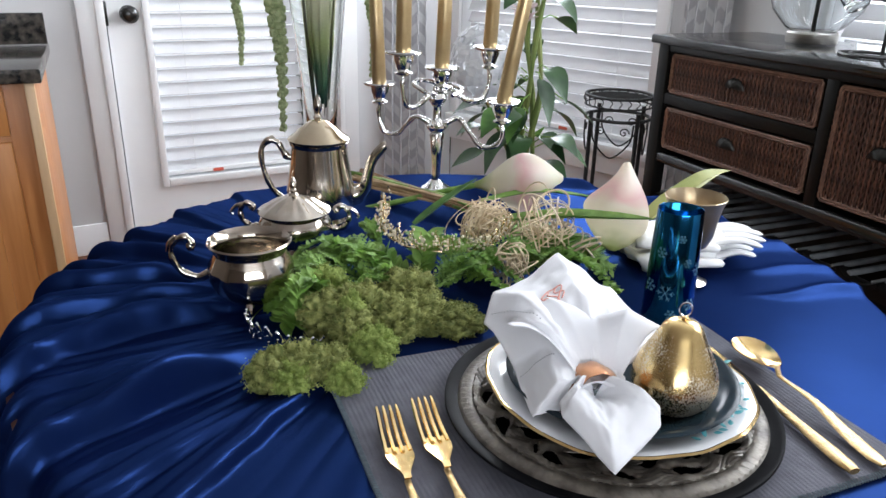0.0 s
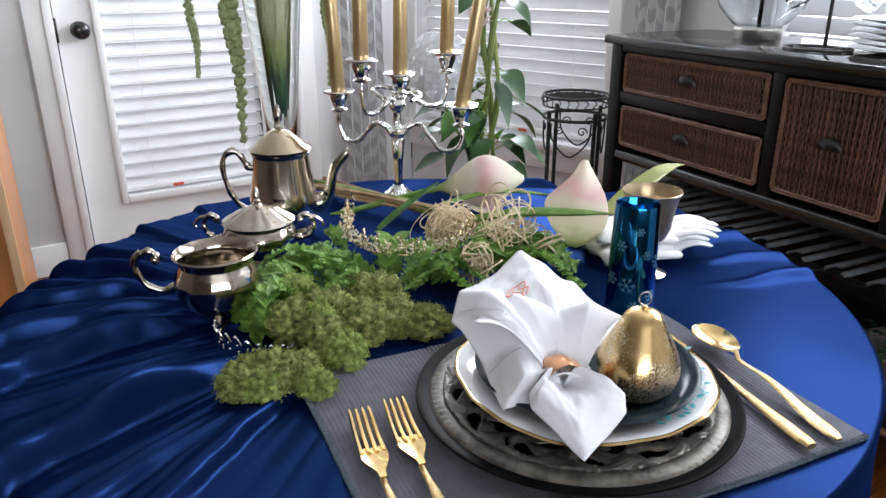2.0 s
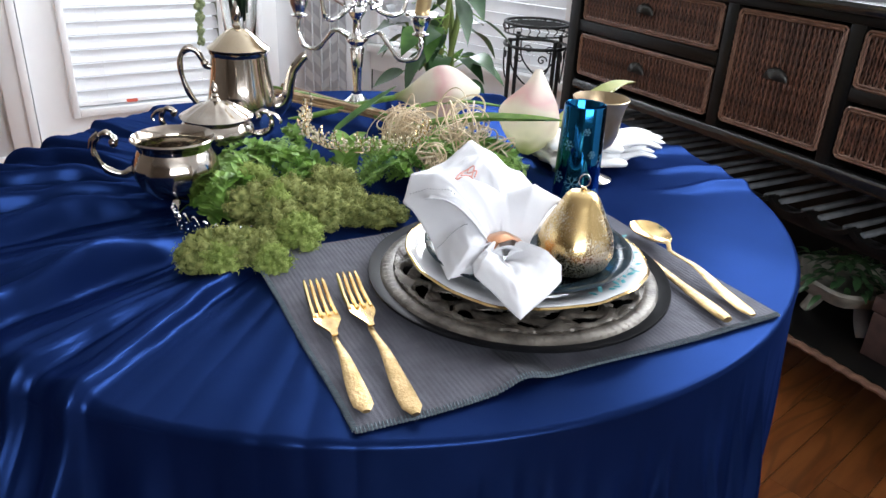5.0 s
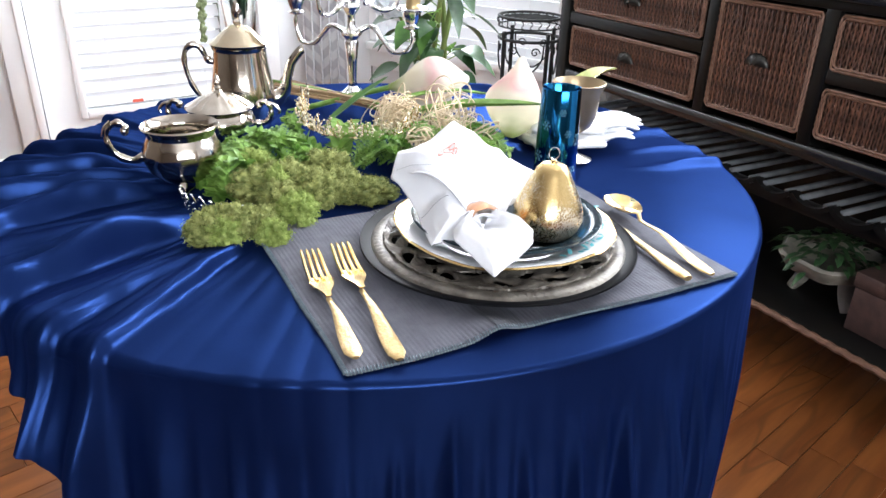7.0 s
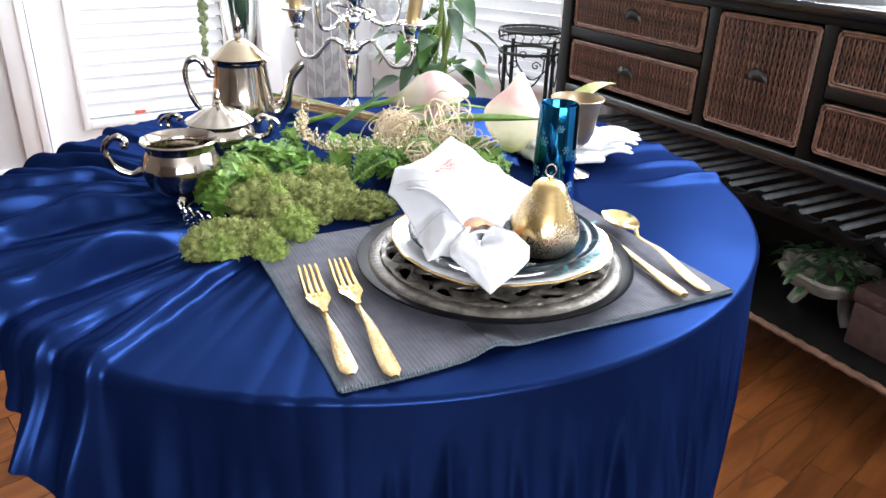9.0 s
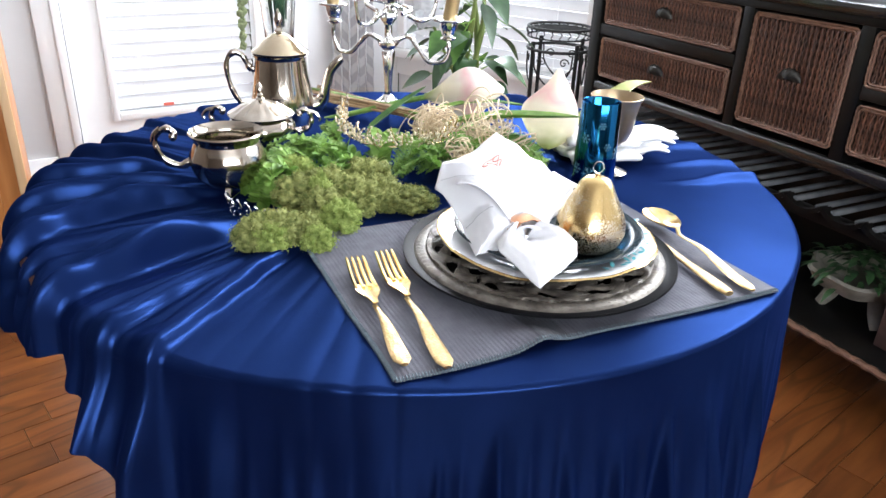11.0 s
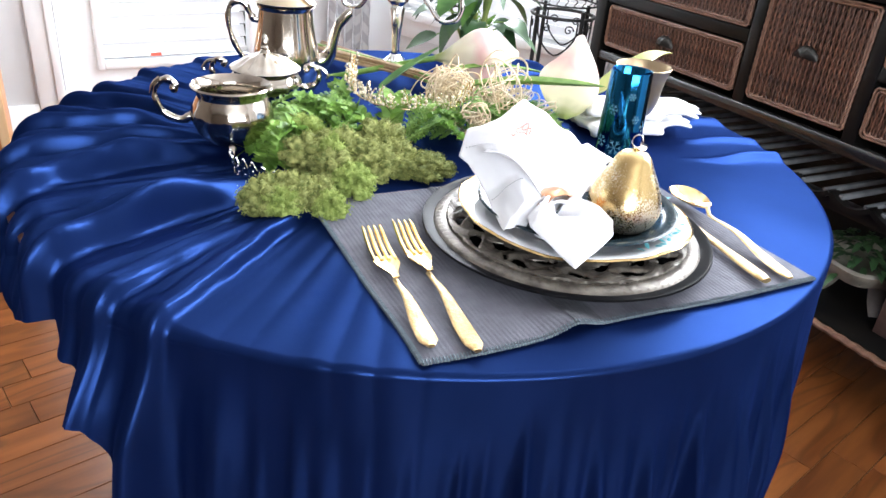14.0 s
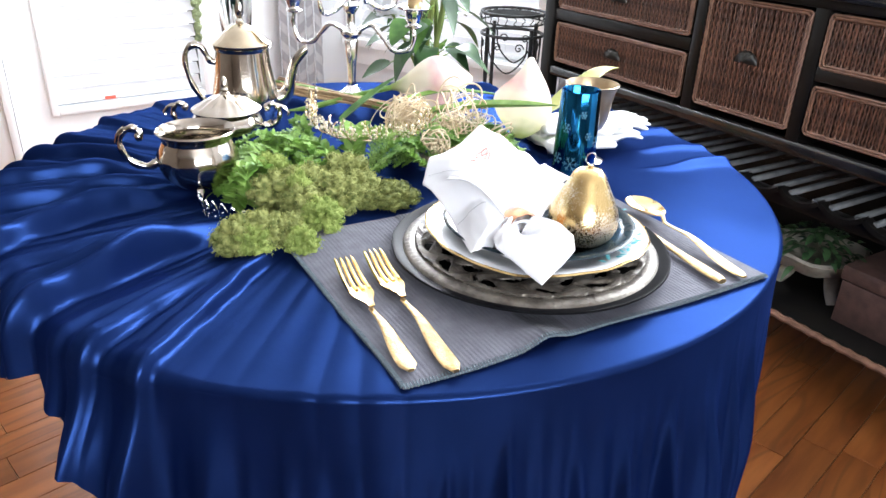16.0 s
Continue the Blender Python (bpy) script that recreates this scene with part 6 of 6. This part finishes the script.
for k in range(3):
    a0 = k * 2.1
    pts = [(0.016 * math.cos(a0 + z * 9) + 0.004 * math.sin(z * 23), 0.016 * math.sin(a0 + z * 9), z) for z in [0.25 + 0.035 * i for i in range(34)]]
    part("stem", tube(pts, lambda t: 0.0075 * (1 - 0.25 * t) + 0.0015 * math.sin(40 * t), 8), BARK, plant)
rp = random.Random(21)
for k in range(58):
    z = rp.uniform(0.70, 1.35) if k > 24 else rp.uniform(0.72, 0.93)
    a = rp.uniform(0, 6.28)
    if k <= 24 and rp.random() < 0.7:
        a = rp.uniform(2.2, 4.4)
    d = Vector((math.cos(a), math.sin(a), rp.uniform(-0.3, 0.5)))
    p = Vector((0.015 * math.cos(a), 0.015 * math.sin(a), z))
    V, F = [], []
    reach = rp.uniform(0.02, 0.07) if k > 24 else rp.uniform(0.02, 0.12)
    q = p + d.normalized() * reach
    leaf_into(V, F, q, d + Vector((0, 0, -0.2)), Vector((rp.gauss(0, 0.3), rp.gauss(0, 0.3), 1)), rp.uniform(0.06, 0.095), rp.uniform(0.042, 0.062), 0.25, rp.uniform(0.2, 0.8), 8)
    leaf = leaves_part("leaf", V, F, LEAFP if rp.random() < 0.85 else LEAFD, plant)
    part("leaf_stalk", tube([p, (p + q) / 2 + Vector((0, 0, 0.008)), q], 0.0016, 5), LEAFG, leaf)
BLOOM = material("white_hydrangea", (0.84, 0.85, 0.86), 0.7, other=(0.9, 0.9, 0.91), size=60, through_light=0.5)
hyd = part("bloom_core", ball(0.045, pose(-0.115, -0.02, 0.945), sub=3), BLOOM, plant, "white hydrangea bloom")
V, F = [], []
for k in range(420):
    d = Vector((rp.gauss(0, 1), rp.gauss(0, 1), rp.gauss(0, 1))).normalized()
    c = Vector((-0.115, -0.02, 0.945)) + Vector((d.x * 0.078, d.y * 0.06, d.z * 0.088)) * rp.uniform(0.82, 1.05)
    s = d.orthogonal().normalized()
    for q in range(4):
        ang = q * math.pi / 2 + rp.uniform(-0.2, 0.2)
        w = (Matrix.Rotation(ang, 3, d) @ s) + d * 0.25
        leaf_into(V, F, c, w, d, 0.015, 0.014, 0.1, 0.0, 2)
leaves_part("petals", V, F, BLOOM, hyd)
part("bloom_stalk", tube(spline([(0, 0, 0.62), (-0.05, -0.01, 0.74), (-0.112, -0.02, 0.87)]), 0.004, 6), BARK, plant)
V, F = [], []
for k in range(40):
    leaf_into(V, F, Vector((-0.03 + rp.gauss(0, 0.008), -0.02 + rp.gauss(0, 0.008), 1.06 + rp.gauss(0, 0.012))), Vector((rp.gauss(0, 1), rp.gauss(0, 1), 0.8)), Vector((0, 0, 1)), 0.03, 0.016, 0.3, 0.1, 4)
leaves_part("pink_bud", V, F, material("pale_pink_petal", (0.72, 0.50, 0.52), 0.6, other=(0.8, 0.66, 0.64), size=50, through_light=0.2), plant, "pale pink rosebud")

# ---- wrought-iron plant stand ----
stand = thing("plant_stand", pose(0.668, 2.625, 0), "black wrought-iron plant stand with wire rim", "plant stand")
def hoop(r, z, rad, n=48):
    return tube([(r * math.cos(2 * math.pi * k / n), r * math.sin(2 * math.pi * k / n), z) for k in range(n + 1)], rad, 6)
part("top_ring", hoop(0.116, 0.748, 0.005), IRON, stand)
part("shelf_ring", hoop(0.112, 0.672, 0.006), IRON, stand)
part("middle_ring", hoop(0.116, 0.715, 0.003), IRON, stand)
for k in range(9):
    part("grid_bar", tube([(-0.11 * math.sqrt(max(0, 1 - ((k - 4) / 4.6) ** 2)), 0.11 * (k - 4) / 4.6, 0.742), (0.11 * math.sqrt(max(0, 1 - ((k - 4) / 4.6) ** 2)), 0.11 * (k - 4) / 4.6, 0.742)], 0.0022, 5), IRON, stand)
for k in range(24):
    a = 2 * math.pi * k / 24
    b = tube(spline([(0.115 * math.cos(a), 0.115 * math.sin(a), 0.748), (0.122 * math.cos(a + 0.12), 0.122 * math.sin(a + 0.12), 0.735), (0.115 * math.cos(a + 0.05), 0.115 * math.sin(a + 0.05), 0.72), (0.118 * math.cos(a + 0.2), 0.118 * math.sin(a + 0.2), 0.715)], 4), 0.0018, 5)
    part("rim_scroll", b, IRON, stand)
for k in range(4):
    a = math.pi / 2 * k + 0.42 + math.pi
    c, s = math.cos(a), math.sin(a)
    part("leg", tube(spline([(0.112 * c, 0.112 * s, 0.70), (0.112 * c, 0.112 * s, 0.5), (0.114 * c, 0.114 * s, 0.2), (0.125 * c, 0.125 * s, 0.004)], 8), 0.0075, 8), IRON, stand)
    a2 = a + math.pi / 4
    t_ = Vector((-math.sin(a2), math.cos(a2), 0))
    o = Vector((0.1 * math.cos(a2), 0.1 * math.sin(a2), 0))
    part("apron_scroll", tube(spline([o + t_ * 0.07 + Vector((0, 0, 0.665)), o + t_ * 0.06 + Vector((0, 0, 0.6)), o + Vector((0, 0, 0.545)), o - t_ * 0.06 + Vector((0, 0, 0.6)), o - t_ * 0.07 + Vector((0, 0, 0.665))], 8), 0.003, 6), IRON, stand)
    for sg in (-1, 1):
        part("curl", tube([o + t_ * sg * (0.04 + 0.018 * (1 - i / 18) * math.cos(i * 0.5)) + Vector((0, 0, 0.635 + 0.018 * (1 - i / 18) * math.sin(i * 0.5))) for i in range(18)], 0.0025, 5), IRON, stand)

# ---- curtains ----
CURT = material("grey_chevron_fabric", (0.42, 0.41, 0.42), 0.85, other=(0.62, 0.61, 0.61), size=6, bump=0.1, bump_size=500, through_light=0.2)
t = CURT.node_tree
pbn = t.nodes["Principled BSDF"]
tc = t.nodes.new("ShaderNodeTexCoord")
sp = t.nodes.new("ShaderNodeSeparateXYZ")
t.links.new(tc.outputs["UV"], sp.inputs[0])
def mathn(op, a, b=None):
    q = t.nodes.new("ShaderNodeMath")
    q.operation = op
    for i, v in enumerate((a, b)):
        if v is None:
            continue
        if isinstance(v, (int, float)):
            q.inputs[i].default_value = v
        else:
            t.links.new(v, q.inputs[i])
    return q.outputs[0]
tri = mathn("PINGPONG", sp.outputs[0], 0.07)
lin = mathn("PINGPONG", mathn("ADD", sp.outputs[1], mathn("MULTIPLY", tri, 1.6)), 0.045)
rampc = t.nodes.new("ShaderNodeValToRGB")
rampc.color_ramp.elements[0].position, rampc.color_ramp.elements[1].position = 0.42, 0.58
rampc.color_ramp.elements[0].color, rampc.color_ramp.elements[1].color = (0.46, 0.46, 0.48, 1), (0.68, 0.68, 0.68, 1)
t.links.new(mathn("MULTIPLY", lin, 22.0), rampc.inputs[0])
t.links.new(rampc.outputs[0], pbn.inputs["Base Color"])


def curtain(m, x0, x1, z0, z1, folds, label):
    bm = bmesh.new()
    uv = bm.loops.layers.uv.new()
    n, mz = folds * 12, 10
    g = []
    for i in range(n + 1):
        f = i / n
        row = []
        for j in range(mz + 1):
            z = z0 + (z1 - z0) * j / mz
            a = f * folds * 2 * math.pi
            row.append(bm.verts.new((x0 + (x1 - x0) * f + 0.008 * math.sin(2 * a), -0.05 + 0.022 * math.sin(a) * (1 - 0.25 * j / mz) + 0.004 * math.sin(3 * f + z * 4), z)))
        g.append(row)
    width = (x1 - x0) * 2.3
    for i in range(n):
        for j in range(mz):
            fc = bm.faces.new((g[i][j], g[i + 1][j], g[i + 1][j + 1], g[i][j + 1]))
            for lp, (a, b) in zip(fc.loops, ((i, j), (i + 1, j), (i + 1, j + 1), (i, j + 1))):
                lp[uv].uv = (a / n * width, b / mz * (z1 - z0))
    ob = part("curtain", bm, CURT, m=m, angle=180)
    return tagged(ob, label, "curtain", "patterned curtains")


curtain(W1, 1.06, 1.28, 0.03, 2.3, 5, "grey and white patterned curtain hanging in the bay corner")
curtain(W3, 0.03, 0.26, 0.03, 2.3, 5, "grey and white patterned curtain behind the sideboard")

# ---- on the sideboard ----
LAMPG = clear("lamp_glass", (0.93, 0.95, 0.96))
BRUSHED = material("brushed_nickel", (0.42, 0.40, 0.37), 0.3, metal=1, other=(0.55, 0.53, 0.49), size=30, stretch=(1, 1, 12))
lx = SBP @ Vector((-0.34, 0.27, SBH + 0.001))
lamp = thing("glass_lamp", pose(lx.x, lx.y, lx.z), "round clear glass lamp body on a brushed metal base", "lamp")
part("base", lathe([(0, 0), (0.066, 0), (0.068, 0.003), (0.068, 0.026), (0.064, 0.03), (0, 0.03)], 48), BRUSHED, lamp)
part("glass_body", lathe([(0.06, 0.031), (0.075, 0.04), (0.115, 0.085), (0.135, 0.15), (0.12, 0.22), (0.07, 0.28), (0.03, 0.31), (0.028, 0.31), (0.067, 0.277), (0.117, 0.218), (0.132, 0.15), (0.112, 0.086), (0.073, 0.042), (0.058, 0.033)], 56), LAMPG, lamp)
part("rod", tube([(0, 0, 0.03), (0, 0, 0.36)], 0.006, 10), IRON, lamp)
part("socket", lathe([(0, 0.31), (0.032, 0.31), (0.032, 0.325), (0.016, 0.33), (0.014, 0.39), (0, 0.39)], 24), BRUSHED, lamp)
SHADE = material("linen_shade", (0.66, 0.63, 0.58), 0.8, other=(0.72, 0.69, 0.64), size=50, through_light=0.3)
part("shade", thick(lathe([(0.19, 0.37), (0.13, 0.62)], 48), 0.002), SHADE, lamp, "plain off-white shade")
GL = clear("clear_glass", (0.98, 0.99, 1.0))
CHINA = material("white_china", (0.7, 0.71, 0.72), 0.15, other=(0.76, 0.77, 0.78), size=20)
px = SBP @ Vector((0.12, 0.25, SBH + 0.001))
for k in range(6):
    tagged(part("stacked_plate", lathe([(0, 0.0), (0.07, 0), (0.085, 0.004), (0.125, 0.010), (0.127, 0.0115), (0.125, 0.013), (0.085, 0.007), (0, 0.004)], 48, pose(px.x + 0.003 * math.sin(k * 2.1), px.y + 0.003 * math.cos(k * 3.1), px.z + 0.0135 * k)), CHINA), "white china plate in a stack on the sideboard", "plate", "stacked plates")
rx = SBP @ Vector((-0.03, 0.13, SBH + 0.001))
rack = thing("glass_rack", pose(rx.x, rx.y, rx.z, 0, 0, -67), "black iron drying stand holding clear tumblers", "rack")
part("base_ring", tube([(0.085 * math.cos(a), 0.06 * math.sin(a), 0.004) for a in [2 * math.pi * k / 36 for k in range(37)]], 0.004, 8), IRON, rack)
part("inner_ring", tube([(0.06 * math.cos(a), 0.04 * math.sin(a), 0.006) for a in [2 * math.pi * k / 36 for k in range(37)]], 0.003, 8), IRON, rack)
part("upright", tube([(0.02, 0, 0.004), (0.02, 0, 0.34)], 0.0045, 8), IRON, rack)
for s in (-1, 1):
    part("branch", tube(spline([(0.02, 0, 0.12), (0.02 + s * 0.05, 0, 0.14), (0.02 + s * 0.09, 0, 0.19)]), 0.0035, 8), IRON, rack)
    g_ = rack.matrix_basis @ Vector((0.02 + s * 0.085, -0.005, 0.09))
    tagged(part("tumbler", lathe([(0, 0.0), (0.026, 0.0), (0.028, 0.004), (0.034, 0.11), (0.0325, 0.11), (0.0265, 0.012), (0, 0.010)], 40, pose(g_.x, g_.y, g_.z + 0.02, 0, s * 38, -67)), GL), "clear glass tumbler hung on the iron stand", "glass", "hanging tumblers")

# ---- on the lower shelf ----
sx = SBP @ Vector((0.36, 0.17, 0.193))
planter = thing("planter", pose(sx.x, sx.y, sx.z, 0, 0, -67), "weathered pale ceramic fish-shaped planter of trailing greenery", "planter")
OLD = material("weathered_ceramic", (0.16, 0.145, 0.115), 0.6, other=(0.33, 0.30, 0.25), size=16, bump=0.3, bump_size=60)
part("bowl", lathe([(0, 0.07), (0.05, 0.065), (0.10, 0.085), (0.128, 0.125), (0.118, 0.13), (0.09, 0.1), (0, 0.09)], 40, wave=lambda a, r, z: (r * (1 + 0.06 * math.cos(6 * a)), z)), OLD, planter)
part("tail_fin", thick(sheet(lambda u, v: (0.10 + 0.07 * u, (v - 0.5) * (0.03 + 0.07 * u), 0.115 + 0.03 * u), 8, 8), 0.008), OLD, planter)
for s in (-0.05, 0.06):
    part("leg", tube(spline([(s, 0, 0.08), (s * 1.2, -0.01, 0.035), (s * 1.5, -0.02, 0.0)]), lambda t: 0.024 - 0.010 * t, 10), OLD, planter)
V, F = [], []
rq = random.Random(31)
for k in range(120):
    a = rq.uniform(0, 6.28)
    r = rq.uniform(0, 0.13)
    leaf_into(V, F, Vector((r * math.cos(a), r * math.sin(a), 0.12 + rq.uniform(0, 0.06) - r * 0.2)), Vector((math.cos(a), math.sin(a), rq.uniform(-0.2, 0.9))), Vector((0, 0, 1)), rq.uniform(0.025, 0.06), 0.016, 0.2, 0.6, 4)
tagged(leaves_part("foliage", V, F, LEAFP, planter), kind="stuff")
bx = SBP @ Vector((0.62, 0.20, 0.193))
WEAVE = material("dark_brown_leather", (0.045, 0.022, 0.018), 0.55, other=(0.075, 0.04, 0.032), size=40, bump=0.3, bump_size=260)
boxo = thing("storage_box", pose(bx.x, bx.y, bx.z, 0, 0, -67), "dark brown leather-covered storage box with lid", "box")
part("body", box(0.26, 0.24, 0.115, None, 0.004), WEAVE, boxo)
part("lid", box(0.27, 0.25, 0.04, pose(0, 0, 0.1165), 0.006), WEAVE, boxo)
bx = SBP @ Vector((-0.25, 0.2, 0.193))
basket2 = thing("storage_basket", pose(bx.x, bx.y, bx.z, 0, 0, -67), "low dark wicker basket on the lower shelf", "basket")
part("body", thick(lathe([(0.1, 0.0), (0.13, 0.12)], 32), 0.008), WICKER, basket2)
part("base", lathe([(0, 0.0), (0.1, 0.0), (0.1, 0.01), (0, 0.01)], 32), WICKER, basket2)

# ---- kitchen counter end ----
OAK = material("honey_oak", (0.38, 0.14, 0.035), 0.35, other=(0.50, 0.21, 0.065), size=5, stretch=(8, 8, 0.7), bump=0.05, bump_size=60, detail=8)
PALEOAK = material("pale_oak_edge", (0.52, 0.33, 0.17), 0.4, other=(0.6, 0.4, 0.22), size=6, stretch=(8, 8, 0.7))
GRANITE = material("dark_granite", (0.012, 0.012, 0.012), 0.12, other=(0.10, 0.085, 0.07), size=45, detail=9, spread=(0.42, 0.7))
KP = pose(-0.94, 1.85, 0, 0, 0, 25)       # x along the face, ending at 0; y into the cabinet
kit = thing("kitchen_cabinet", KP, "honey oak base cabinet with raised panel door", "cabinet")
part("carcass", box(0.90, 0.56, 0.77, pose(-0.45, 0.30, 0.10), 0.003), OAK, kit)
part("plinth", box(0.88, 0.5, 0.098, pose(-0.45, 0.31, 0)), DARKWOOD, kit)
part("edge_strip", box(0.022, 0.02, 0.77, pose(-0.011, 0.008, 0.10), 0.002), PALEOAK, kit, "pale oak end strip")
dr = part("door", box(0.38, 0.019, 0.60, pose(-0.26, 0.008, 0.13), 0.004), OAK, kit)
part("raised_panel", box(0.26, 0.012, 0.46, pose(-0.26, -0.004, 0.20), 0.006), OAK, dr)
part("drawer_front", box(0.38, 0.019, 0.12, pose(-0.26, 0.008, 0.745), 0.004), OAK, kit)
top = thing("countertop", KP, "polished dark granite worktop with backsplash", "worktop")
part("slab", box(0.93, 0.62, 0.035, pose(-0.445, 0.29, 0.872), 0.006), GRANITE, top)
part("upstand", box(0.93, 0.02, 0.09, pose(-0.445, 0.55, 0.908), 0.003), GRANITE, top)

# ---- floor boards, each a piece of the floor ----
floor_ob = bpy.data.objects["floor"]
BW, ANG = 0.083, 36.0
lens_ = [0.9, 1.3, 1.7]
boards = []
for L in lens_:
    me = bpy.data.meshes.new("board")
    b = box(L - 0.0012, BW - 0.0012, 0.012, pose(0, 0, -0.012), 0.0008, seg=1)
    b.to_mesh(me)
    b.free()
    me.materials.append(FLOORWOOD)
    boards.append((L, me))
rnd = random.Random(5)
walls_in = [w.inverted() for w in (W1, W2, W3)]
far_v, far_f = [], []
for row in range(-70, 60):
    x = -6.0 + rnd.uniform(0, 0.8)
    while x < 6.0:
        L, me = rnd.choice(boards)
        c = Matrix.Rotation(radians(ANG), 4, "Z") @ Vector((x + L / 2, row * BW, 0))
        x += L
        if not (end1.x < c.x < end3.x and c.y > REAR and all((w @ c).y < 0.9 for w in walls_in)):
            continue
        m = pose(c.x, c.y, 0, 0, 0, ANG + rnd.choice((0, 180)))
        if -1.9 < c.x < 1.9 and -0.4 < c.y < 2.6:
            o = new("board", me)
            o.parent = floor_ob
            o.matrix_basis = m
        else:
            k = len(far_v)
            far_v += [tuple(m @ v.co) for v in me.vertices]
            far_f += [tuple(k + j for j in f.vertices) for f in me.polygons]
me = bpy.data.meshes.new("outlying_boards")
me.from_pydata(far_v, [], far_f)
me.materials.append(FLOORWOOD)
o = new("outlying_boards", me)
o.parent = floor_ob
tagged(o, kind="stuff")
